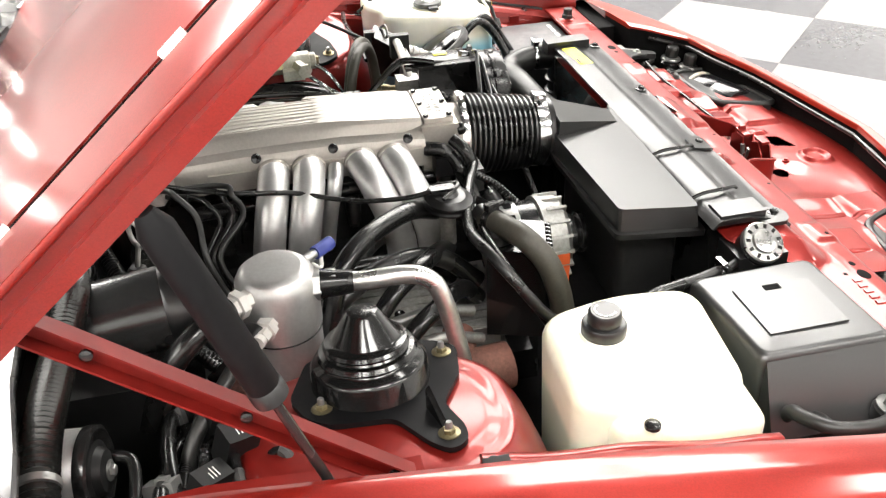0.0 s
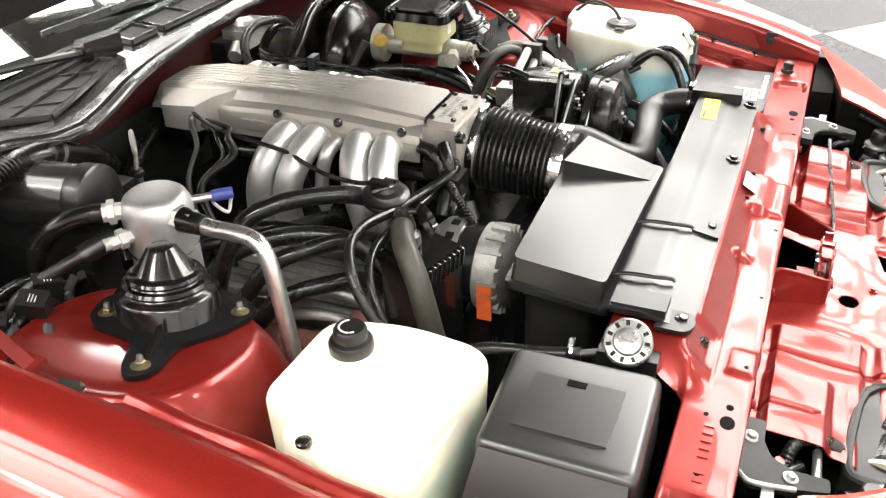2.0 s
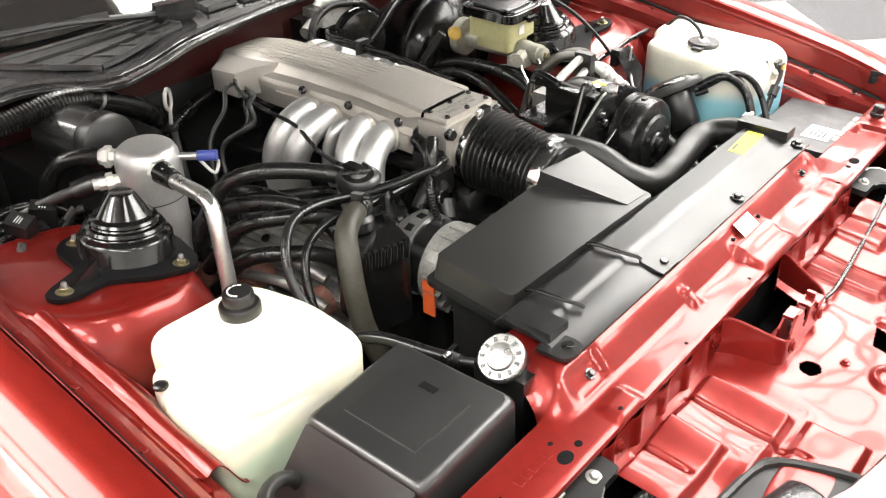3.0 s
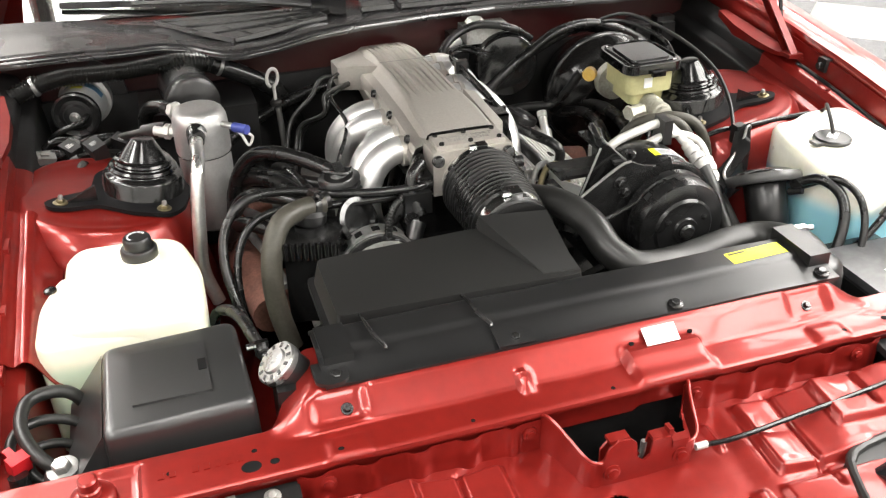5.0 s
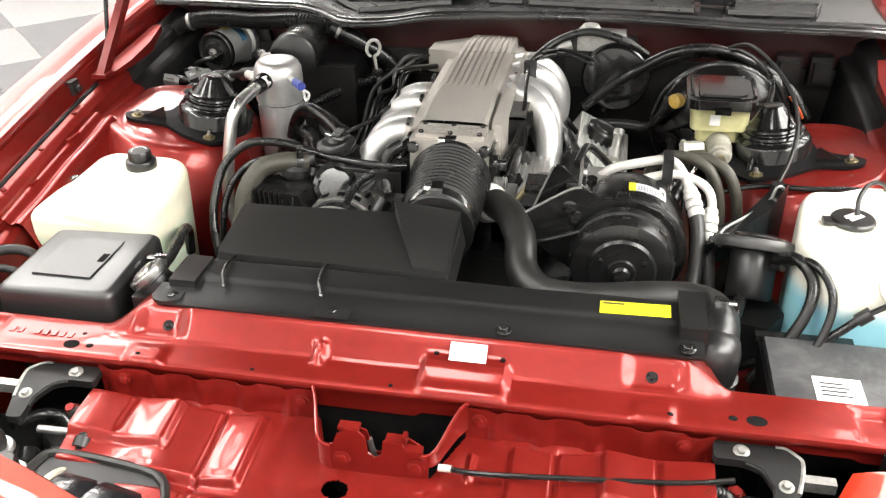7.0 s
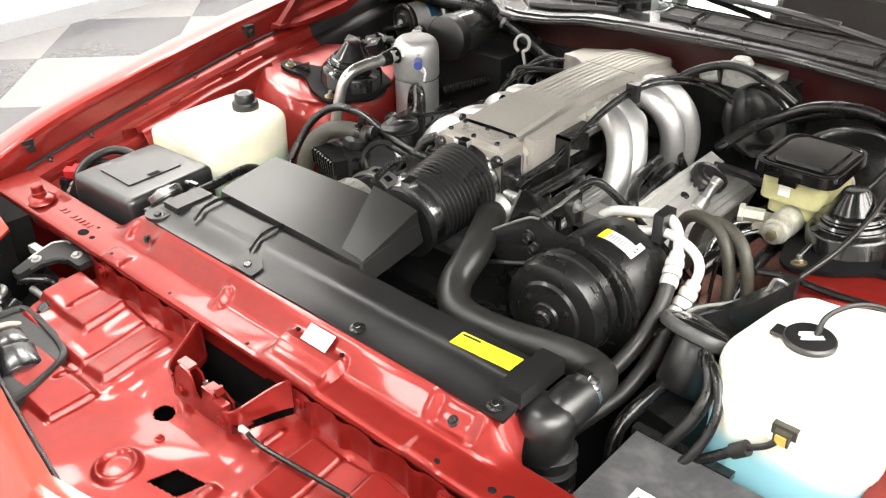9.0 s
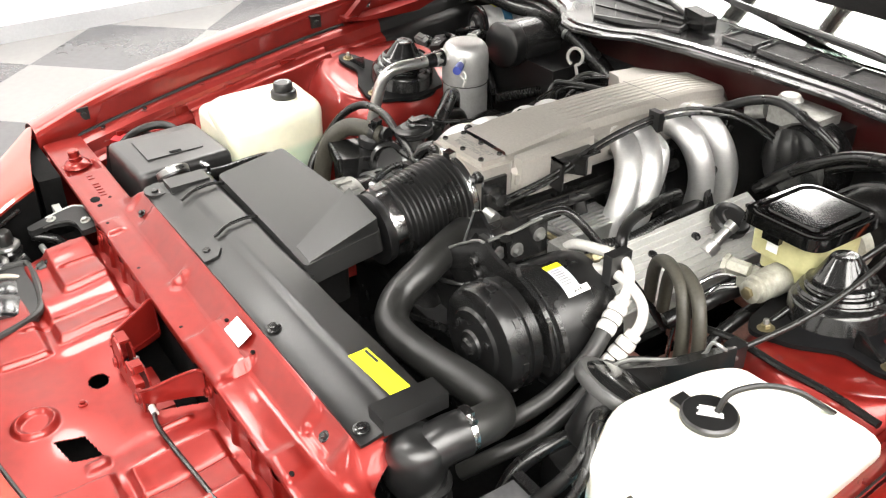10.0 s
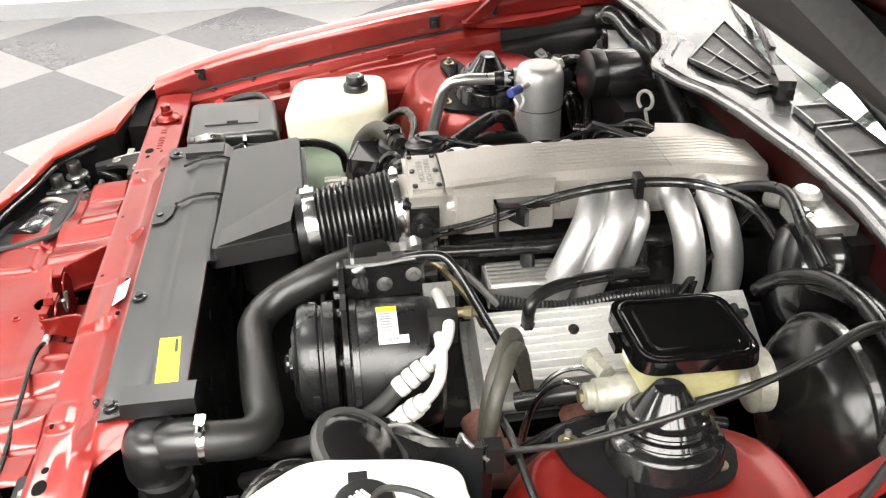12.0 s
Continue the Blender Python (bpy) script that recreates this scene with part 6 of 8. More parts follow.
def build_accumulator():
    t = thing("accumulator", (-0.417, 0.70, 0.63), "brushed aluminium air conditioning accumulator canister", "accumulator")
    cx, cy = -0.417, 0.700
    part("canister", lathe([(0.040, 0.0), (0.046, 0.006), (0.0465, 0.015), (0.0465, 0.148), (0.0485, 0.150), (0.0485, 0.200), (0.047, 0.213), (0.042, 0.223), (0.036, 0.228), (0.030, 0.229), (0, 0.228)], (cx, cy, 0.632), (0, 0, 1), 44), CANISTER, t)
    part("seam", lathe([(0.0472, 0), (0.0482, 0.0008), (0.0472, 0.0016)], (cx, cy, 0.776), (0, 0, 1), 40), BLACK_METAL, t)
    def hexfit(a, d, r1, L, name, m):
        return part(name, join(lathe([(r1 * 0.7, 0), (r1 * 0.7, L * 0.3), (r1, L * 0.31), (r1, L * 0.62), (r1 * 0.75, L * 0.65), (r1 * 0.75, L)], a, d, 6), lathe([(r1 * 0.62, 0), (r1 * 0.62, L * 1.25), (0, L * 1.25)], a, d, 14)), m, t)
    hexfit((cx - 0.030, cy + 0.032, 0.842), (-0.6, 0.8, 0.0), 0.017, 0.030, "outlet_fitting", PIPE)
    hexfit((cx - 0.043, cy + 0.012, 0.815), (-0.9, 0.45, 0.0), 0.014, 0.032, "switch_fitting", PIPE)
    hexfit((cx - 0.008, cy - 0.044, 0.833), (-0.1, -1.0, 0.0), 0.0165, 0.040, "inlet_fitting", ALU)
    part("outlet_hose", tube([(-0.462, 0.752, 0.842), (-0.478, 0.775, 0.841), (-0.500, 0.805, 0.828), (-0.512, 0.838, 0.790), (-0.51, 0.86, 0.74)], 0.0135, 16), RUBBER, t, "black rubber outlet hose")
    part("pipe_nut", lathe([(0.017, 0), (0.019, 0.002), (0.019, 0.014), (0.015, 0.016)], (-0.4262, 0.664, 0.833), (-0.05, -1, 0), 6), ALU, t)
    part("service_port", tube([(cx + 0.035, cy - 0.03, 0.835), (cx + 0.058, cy - 0.055, 0.835)], 0.006, 10), ALU, t)
    part("port_cap", tube([(cx + 0.054, cy - 0.051, 0.835), (cx + 0.074, cy - 0.073, 0.835)], 0.0085, 14), BLUE, t, "blue plastic port cap")
    part("cap_tether", tube([(cx + 0.055, cy - 0.052, 0.83), (cx + 0.066, cy - 0.045, 0.815), (cx + 0.075, cy - 0.058, 0.80), (cx + 0.083, cy - 0.06, 0.815), (cx + 0.076, cy - 0.066, 0.825)], 0.0025, 8), WHITE, t)
    p = part("suction_pipe", tube([(-0.428, 0.655, 0.833), (-0.432, 0.600, 0.832), (-0.434, 0.548, 0.832), (-0.438, 0.522, 0.822), (-0.444, 0.508, 0.795), (-0.452, 0.492, 0.725), (-0.456, 0.482, 0.66), (-0.44, 0.47, 0.60)], 0.0115, 16), ALU, t, "bent bare aluminium pipe")
    part("sleeve", tube([(-0.4272, 0.650, 0.833), (-0.429, 0.634, 0.8325), (-0.431, 0.612, 0.832)], 0.0170, 18, 4, radius=lambda u, m: 0.0178 - 0.004 * u), RUBBER, p)


build_accumulator()

# ---- brakes ----
BOOSTER = mat("satin_black_booster_paint", (0.005, 0.0047, 0.0045), 0.22, 0, 0, 0.2, 8, 120, 0.05, 24, 0.1, spec=0.4)
GLOSS_LID = mat("polished_black_lid", (0.003, 0.003, 0.003), 0.09, 0, 0.1, 0.15, 8, 90, 0.01, 30, 0.04)

def build_master():
    t = thing("brake_master_cylinder", (0.44, 0.68, 0.74), "brake master cylinder with yellowed reservoir and black lid", "master cylinder")
    zl = 0.845
    lid = rounded_poly([(0.374, 0.600), (0.502, 0.604), (0.505, 0.750), (0.380, 0.746)], 0.028, 5)
    l = part("lid", prism(lid, zl, zl + 0.017, 0.006, 4, 0.02), GLOSS_LID, t, "gloss black reservoir lid")
    part("lid_panel", prism(rounded_poly([(0.396, 0.624), (0.482, 0.627), (0.484, 0.730), (0.401, 0.727)], 0.014, 4), zl + 0.0165, zl + 0.021, 0.002, 2, 0.03), GLOSS_LID, l)
    part("lid_rim", tube([(x, y, zl + 0.0165) for x, y in rounded_poly([(0.384, 0.611), (0.494, 0.615), (0.497, 0.741), (0.389, 0.737)], 0.024, 5)] + [(0.387, 0.635, zl + 0.0165)], 0.0034, 8, 2), GLOSS_LID, l)
    part("lid_latch", box(0.425, 0.452, 0.592, 0.601, zl - 0.004, zl + 0.006, 0.002), GLOSS_LID, l)
    part("reservoir", prism(rounded_poly([(0.388, 0.616), (0.490, 0.620), (0.492, 0.734), (0.393, 0.730)], 0.018, 4), 0.800, zl, 0.005, 2), YELLOW_RES, t, "yellowed translucent reservoir")
    part("reservoir_base", prism(rounded_poly([(0.400, 0.628), (0.478, 0.63), (0.480, 0.72), (0.405, 0.718)], 0.014, 4), 0.775, 0.802, 0.004), YELLOW_RES, t)
    part("label", box(0.420, 0.438, 0.6145, 0.6155, 0.812, 0.832, 0), PAPER, t, "small white reservoir label")
    part("cylinder", lathe([(0.0, 0), (0.013, 0), (0.0165, 0.002), (0.0165, 0.012), (0.0205, 0.014), (0.0205, 0.040), (0.0225, 0.043), (0.0225, 0.066), (0.021, 0.070), (0.021, 0.20), (0.04, 0.205), (0.04, 0.225), (0, 0.225)], (0.442, 0.562, 0.772), (0, 1, 0), 28), AGED_CAST, t, "aged cast aluminium cylinder")
    part("valve", join(lathe([(0.012, 0), (0.012, 0.030), (0.015, 0.031), (0.015, 0.038), (0, 0.038)], (0.412, 0.60, 0.776), (-1, -0.3, 0), 6), box(0.40, 0.43, 0.59, 0.63, 0.75, 0.77, 0.004)), AGED_CAST, t)
    part("plug", hexbolt((0.442, 0.562, 0.772), (0, -1, 0), 0.009, 0.006, False), ZINC, t)
    part("check_valve", lathe([(0.011, 0), (0.014, 0.004), (0.014, 0.018), (0.009, 0.022), (0, 0.022)], (0.376, 0.752, 0.805), (-0.7, -0.7, 0), 16), AMBER, t, "amber vacuum check valve")
    b = thing("brake_booster", (0.43, 0.87, 0.60), "round black brake booster on the firewall", "brake booster")
    part("front_shell", lathe([(0.05, 0), (0.07, 0.010), (0.100, 0.022), (0.122, 0.042), (0.130, 0.060)], (0.462, 0.800, 0.712), (0, 1, 0), 48), BOOSTER, b, "black domed front shell")
    part("rim", lathe([(0.130, 0.0), (0.1345, 0.003), (0.1345, 0.013), (0.130, 0.016)], (0.462, 0.859, 0.712), (0, 1, 0), 48), BLACK_METAL, b)
    part("rear_shell", lathe([(0.129, 0), (0.126, 0.02), (0.11, 0.07), (0.08, 0.10), (0, 0.10)], (0.462, 0.874, 0.712), (0, 1, 0), 48), BOOSTER, b)


build_master()

# ---- alternator, heater box and the like ----
def build_alternator():
    t = thing("alternator", (-0.19, 0.31, 0.62), "finned aluminium alternator with an orange tag", "alternator")
    cx, cz = -0.190, 0.690
    part("front_case", lathe([(0.02, 0), (0.05, 0.002), (0.064, 0.012), (0.066, 0.045), (0.060, 0.048), (0, 0.048)], (cx, 0.262, cz), (0, 1, 0), 32), ALU_DULL, t)
    part("stator", lathe([(0.061, 0), (0.061, 0.03), (0, 0.03)], (cx, 0.310, cz), (0, 1, 0), 32), BLACK_METAL, t)
    part("rear_case", lathe([(0.065, 0), (0.064, 0.03), (0.054, 0.042), (0, 0.042)], (cx, 0.340, cz), (0, 1, 0), 32), ALU, t)
    for k in range(18):
        part("cooling_fin", moved(box(-0.0022, 0.0022, 0.0, 0.030, 0.0, 0.012, 0.0008, 1), Matrix.Translation((cx, 0.268, cz)) @ pose(0, 0, 0, 0, k * 20, 0) @ pose(0, 0, 0.056)), ALU_DULL, t)
    # Black patches stand in for the shade inside the slots.
    for k in range(14):
        part("vent_slot", moved(box(-0.006, 0.006, 0.0, 0.012, 0.0, 0.0022, 0.0, 1), Matrix.Translation((cx, 0.347, cz)) @ pose(0, 0, 0, 0, k * 360 / 14, 0) @ pose(0, 0, 0.0638)), VOID, t, "black patch standing in for a cooling slot")
    part("pulley", lathe([(0.014, -0.03), (0.032, -0.028), (0.032, -0.022), (0.027, -0.018), (0.032, -0.012), (0.032, -0.004), (0, -0.004)], (cx, 0.262, cz), (0, 1, 0), 28), BLACK_METAL, t)
    part("tag", box(cx - 0.067, cx - 0.064, 0.275, 0.297, 0.640, 0.700, 0.0005), ORANGE, t, "orange warning tag")


build_alternator()


DRUM = mat("satin_black_drum_paint", (0.018, 0.018, 0.018), 0.24, 0.0, 0.5, 0.15, 8, 90, 0.03, 40, 0.06, coat_rough=0.16)
BLUE_BAND = mat("blue_label", (0.05, 0.16, 0.28), 0.4)


def build_heater():
    t = thing("heater_box", (-0.43, 0.89, 0.60), "dark rounded heater box with a satin drum on the firewall", "heater box")
    part("case", box(-0.52, -0.30, 0.84, 0.984, 0.60, 0.80, 0.02, 3), BLACK, t)
    part("drum", lathe([(0.0, 0), (0.042, 0.0), (0.048, 0.006), (0.048, 0.12), (0.044, 0.125), (0, 0.125)], (-0.420, 0.812, 0.832), (-0.10, 1, -0.05), 36), DRUM, t, "rounded satin black drum")
    part("drum_end", lathe([(0.0, 0), (0.042, 0), (0.049, 0.005), (0.050, 0.03), (0.0485, 0.034)], (-0.418, 0.790, 0.833), (-0.10, 1, -0.05), 36), BLACK, t, "dark end cover")
    b = thing("blower_motor", (-0.68, 0.93, 0.62), "black blower motor with a coloured label ring", "blower motor")
    c, ax = Vector((-0.634, 0.890, 0.803)), Vector((-0.16, -0.98, 0.04)).normalized()
    part("motor_can", lathe([(0.036, -0.110), (0.050, -0.108), (0.050, -0.088), (0.0425, -0.085), (0.0425, -0.004), (0.040, 0.0), (0.030, 0.001)], c, ax, 48), CANISTER, b, "bare metal motor can")
    part("rim", lathe([(0.0415, -0.008), (0.0445, -0.007), (0.0450, -0.002), (0.0440, 0.003), (0.040, 0.0045), (0.036, 0.002)], c, ax, 48), BLACK_METAL, b, "dark rolled rim")
    part("end_cover", lathe([(0.037, 0.001), (0.034, -0.002), (0.030, 0.002), (0.024, 0.003), (0.020, 0.010), (0.012, 0.012), (0, 0.012)], c, ax, 40), MATT, b, "black end cover with rings")
    e1 = (Vector((1, 0, 0)) - ax * ax.x).normalized()
    e2 = Vector((0, 0, 1)) - ax * ax.z
    for a0, a1, h0, h1, mt, lb in ((165, 215, -0.080, -0.064, STICKER, "yellow label on the can"), (118, 163, -0.080, -0.060, BLUE_BAND, "blue label on the can"), (75, 105, -0.050, -0.036, STICKER, "yellow label on the can"), (20, 72, -0.072, -0.050, BLUE_BAND, "blue label on the can")):
        part("can_label", sheet(lambda a, h: tuple(c + ax * h + (e1 * math.cos(a) + e2 * math.sin(a)) * 0.0430), steps(radians(a0), radians(a1), 12), (h0, h1), 0.0003), mt, b, lb)
    part("mount_flange", lathe([(0.050, -0.128), (0.078, -0.126), (0.078, -0.112), (0.050, -0.110)], c, ax, 40), BLACK, b, "black mounting flange")
    part("vent_tube", tube([c + ax * 0.006 + e1 * 0.02, c + ax * 0.030 + e1 * 0.012 - e2 * 0.004, c + ax * 0.036 - e1 * 0.03 - e2 * 0.02, c + ax * 0.020 - e1 * 0.06 - e2 * 0.05], 0.006, 10), RUBBER, b, "black cooling tube")
    part("centre_bolt", hexbolt(c + ax * 0.012, ax, 0.006, 0.006), STEEL, b)


build_heater()


def build_wiper_motor():
    t = thing("wiper_motor", (0.21, 0.93, 0.75), "cast aluminium wiper motor on a black canister", "wiper motor")
    part("casting", join(box(0.165, 0.265, 0.925, 0.985, 0.835, 0.868, 0.010, 3), lathe([(0.02, 0), (0.022, 0.01), (0.016, 0.018), (0, 0.018)], (0.19, 0.945, 0.868), (0, 0, 1), 18), tube([(0.15, 0.94, 0.845), (0.12, 0.93, 0.835)], 0.014, 12)), ALU_DULL, t)
    part("canister", lathe([(0.04, 0), (0.066, 0.006), (0.072, 0.014), (0.072, 0.07), (0, 0.07)], (0.248, 0.895, 0.785), (0.1, 1, 0), 36), GLOSS, t)
    part("cover", box(0.14, 0.29, 0.965, 0.999, 0.74, 0.85, 0.008), BLACK, t)
    part("bolt", hexbolt((0.225, 0.925, 0.869), (0, 0, 1), 0.008, 0.006), CHROME, t)


build_wiper_motor()


STRAP = mat("grey_rubber_strap", (0.055, 0.055, 0.054), 0.36, 0, 0, 0.15, 14, 160, 0.05, 160, 0.08)


def build_canister():
    t = thing("vacuum_canister", (0.475, 0.27, 0.66), "black round vacuum canister with a domed top", "vacuum canister")
    d = Vector((0.08, 0.52, 0.85)).normalized()
    c = Vector((0.478, 0.296, 0.757))
    part("body", lathe([(0.0, 0), (0.030, 0), (0.034, 0.005), (0.035, 0.075), (0.032, 0.08)], c - d * 0.085, d, 28), BLACK, t)
    part("dome", lathe([(0.048, -0.006), (0.053, 0), (0.055, 0.004), (0.055, 0.010), (0.052, 0.013), (0.044, 0.018), (0.028, 0.022), (0, 0.023)], c - d * 0.008, d, 36), GLOSS, t)
    part("ring", lathe([(0.0545, -0.004), (0.0600, -0.003), (0.0625, 0.002), (0.0625, 0.008), (0.0600, 0.013), (0.0545, 0.013)], c - d * 0.008, d, 40), STRAP, t, "grey rubber strap")
    part("foot", prism([(0.432, 0.215), (0.500, 0.205), (0.525, 0.235), (0.505, 0.270), (0.440, 0.275)], 0.60, lambda x, y: 0.665 + 0.3 * (y - 0.205), 0.006), BLACK, t)
    part("nipple", tube([c + Vector((0.02, -0.045, -0.01)), c + Vector((0.03, -0.065, 0.0))], 0.006, 10), BLACK, t)


build_canister()


LOOP = mat("pale_grey_coated_wire", (0.42, 0.41, 0.39), 0.42)


def build_dipstick():
    t = thing("dipstick", (-0.256, 0.877, 0.76), "grey dipstick with a looped handle", "dipstick")
    part("tube", tube([(-0.25, 0.86, 0.60), (-0.255, 0.875, 0.772)], 0.006, 10), STEEL, t)
    part("stopper", lathe([(0.009, 0), (0.012, 0.003), (0.012, 0.009), (0.008, 0.013), (0, 0.014)], (-0.2585, 0.874, 0.776), (0, 0, 1), 18), RUBBER_GREY, t)
    ring = [(-0.262 + 0.016 * math.sin(a) * 0.75, 0.864 + 0.016 * math.sin(a) * 0.6, 0.838 - 0.018 * math.cos(a)) for a in steps(0.15, 2 * math.pi - 0.5, 14)]
    part("loop", tube([(-0.259, 0.873, 0.788), (-0.260, 0.869, 0.805)] + ring, 0.0034, 8, 3), LOOP, t, "pale grey wire loop handle")


build_dipstick()

# ---- hoses, pipes and wiring ----
def hose(name, pts, r, material, label, category, seg=12, per=7, ribbed=False, group=""):
    b = loom(pts, r, max(0.004, r * 0.5), r * 0.12, seg) if ribbed else tube(pts, r, seg, per)
    return solid(name, b, material, label, category, group)


def hose_with_clamps(name, pts, r, material, label, category, ends=(0, 1), band=CHROME):
    line = spline(pts, 8)
    t = thing(name, line[0], label, category)
    part("hose", tube(pts, r, 20, 8), material, t)
    for e in ends:
        k = 3 if e == 0 else len(line) - 4
        part("clamp", clamp_band(line[k], line[k + 1] - line[k - 1], r + 0.0015, 0.011), band, t, "bright steel worm clamp")
    return t


hose_with_clamps("upper_radiator_hose", [(0.072, 0.350, 0.762), (0.100, 0.305, 0.770), (0.125, 0.245, 0.762), (0.136, 0.190, 0.738), (0.170, 0.160, 0.722), (0.240, 0.163, 0.716), (0.320, 0.172, 0.722), (0.372, 0.178, 0.722), (0.402, 0.163, 0.726), (0.412, 0.130, 0.734), (0.412, 0.098, 0.736)], 0.0245, RUBBER_GREY, "thick black upper radiator hose with steel clamps", "radiator hose", (1,))
solid("thermostat_housing", join(lathe([(0.034, 0), (0.034, 0.012), (0.024, 0.018), (0.022, 0.05), (0, 0.05)], (0.055, 0.385, 0.745), (0.3, -1, 0.3), 24), box(0.02, 0.10, 0.385, 0.43, 0.72, 0.76, 0.008)), ALU_DULL, "weathered aluminium thermostat housing", "thermostat housing")

# right-hand side
hose("vacuum_hose", [(-0.085, 0.395, 0.795), (-0.118, 0.385, 0.798), (-0.17, 0.405, 0.790), (-0.240, 0.425, 0.790), (-0.315, 0.440, 0.800), (-0.375, 0.430, 0.801), (-0.412, 0.405, 0.775), (-0.425, 0.375, 0.735), (-0.42, 0.335, 0.690), (-0.40, 0.30, 0.62)], 0.0075, RUBBER, "long black vacuum hose over the engine", "hose")
hose("vacuum_hose", [(-0.085, 0.410, 0.780), (-0.16, 0.405, 0.778), (-0.24, 0.410, 0.778), (-0.32, 0.415, 0.782), (-0.372, 0.405, 0.770), (-0.402, 0.38, 0.735), (-0.41, 0.35, 0.68), (-0.40, 0.32, 0.60)], 0.0065, RUBBER, "black vacuum hose under a longer one", "hose")
hose("heater_hose", [(-0.385, 0.66, 0.66), (-0.372, 0.640, 0.735), (-0.345, 0.620, 0.785), (-0.310, 0.588, 0.803), (-0.265, 0.545, 0.802), (-0.225, 0.500, 0.792), (-0.19, 0.46, 0.765)], 0.0135, RUBBER, "thick black heater hose arching to the engine", "hose")
hose("heater_hose", [(-0.40, 0.68, 0.64), (-0.37, 0.655, 0.72), (-0.33, 0.60, 0.752), (-0.29, 0.53, 0.755), (-0.27, 0.47, 0.735), (-0.275, 0.42, 0.69)], 0.0135, RUBBER, "thick black heater hose below the arching one", "hose")
hose("heater_hose", [(-0.30, 0.74, 0.70), (-0.285, 0.66, 0.735), (-0.265, 0.58, 0.738), (-0.25, 0.50, 0.72), (-0.24, 0.45, 0.68)], 0.012, RUBBER, "thick black heater hose beside the valve cover", "hose")
hose("crossover_tube", [(-0.36, 0.66, 0.66), (-0.345, 0.58, 0.685), (-0.33, 0.50, 0.690), (-0.315, 0.44, 0.670)], 0.009, STEEL, "grey steel tube along the engine", "pipe")
hose("crossover_tube", [(-0.37, 0.66, 0.63), (-0.36, 0.57, 0.650), (-0.345, 0.49, 0.655), (-0.33, 0.43, 0.630)], 0.008, ALU_DULL, "weathered aluminium tube along the engine", "pipe")
hose_with_clamps("lower_coolant_hose", [(-0.262, 0.405, 0.785), (-0.300, 0.388, 0.790), (-0.332, 0.368, 0.785), (-0.352, 0.345, 0.758), (-0.360, 0.330, 0.715), (-0.358, 0.318, 0.660), (-0.345, 0.30, 0.60)], 0.0165, OLIVE, "olive grey bent coolant hose", "radiator hose", (0,), BLACK_METAL)
hose("overflow_hose", [(-0.402, 0.106, 0.736), (-0.408, 0.150, 0.730), (-0.420, 0.215, 0.728), (-0.436, 0.262, 0.716), (-0.452, 0.300, 0.685), (-0.46, 0.31, 0.64)], 0.0085, RUBBER, "black overflow hose from the radiator neck", "hose")
solid("spring_clip", clamp_band((-0.404, 0.118, 0.7345), (-0.1, 1, 0), 0.0092, 0.006), CHROME, "small steel hose clip on the overflow hose", "clip")
hose("throttle_cable", [(-0.060, 0.93, 0.81), (-0.120, 0.86, 0.835), (-0.160, 0.800, 0.838), (-0.172, 0.735, 0.828), (-0.163, 0.660, 0.812), (-0.178, 0.605, 0.802), (-0.195, 0.560, 0.800), (-0.212, 0.505, 0.806), (-0.222, 0.470, 0.816)], 0.0036, RUBBER, "thin black cable across the runners", "cable")
for k, (a, b, c, d) in enumerate((((-0.150, 0.835, 0.836), (-0.178, 0.815, 0.838), (-0.202, 0.792, 0.815), (-0.246, 0.785, 0.772)), ((-0.160, 0.76, 0.838), (-0.184, 0.742, 0.832), (-0.190, 0.732, 0.802), (-0.232, 0.770, 0.765)),
                                 ((-0.152, 0.775, 0.828), (-0.176, 0.752, 0.820), (-0.184, 0.748, 0.795), (-0.225, 0.778, 0.758)), ((-0.15, 0.80, 0.820), (-0.17, 0.775, 0.812), (-0.18, 0.765, 0.788), (-0.22, 0.79, 0.75)))):
    e = (d[0] - 0.02, d[1] - 0.03, 0.70)
    hose("spark_plug_wire", [(-0.08, 0.90, 0.80), a, b, c, d, e, (e[0] - 0.02, e[1] - 0.04, 0.65)], 0.0042, RUBBER_GREY if k < 2 else RUBBER, "grey looping spark plug wire" if k < 2 else "black looping spark plug wire", "wire", group="spark plug wires")


for pts, r in (([(-0.40, 0.62, 0.66), (-0.365, 0.57, 0.735), (-0.32, 0.52, 0.752), (-0.27, 0.48, 0.745), (-0.22, 0.45, 0.72)], 0.0125),
               ([(-0.41, 0.60, 0.63), (-0.385, 0.54, 0.700), (-0.345, 0.49, 0.712), (-0.30, 0.45, 0.700), (-0.27, 0.42, 0.66)], 0.0125),
               ([(-0.36, 0.80, 0.66), (-0.34, 0.72, 0.720), (-0.31, 0.65, 0.735), (-0.27, 0.60, 0.74), (-0.21, 0.56, 0.735), (-0.17, 0.54, 0.72)], 0.010)):
    hose("heater_hose", pts, r, RUBBER, "thick black heater hose over the valve cover", "hose", 14)


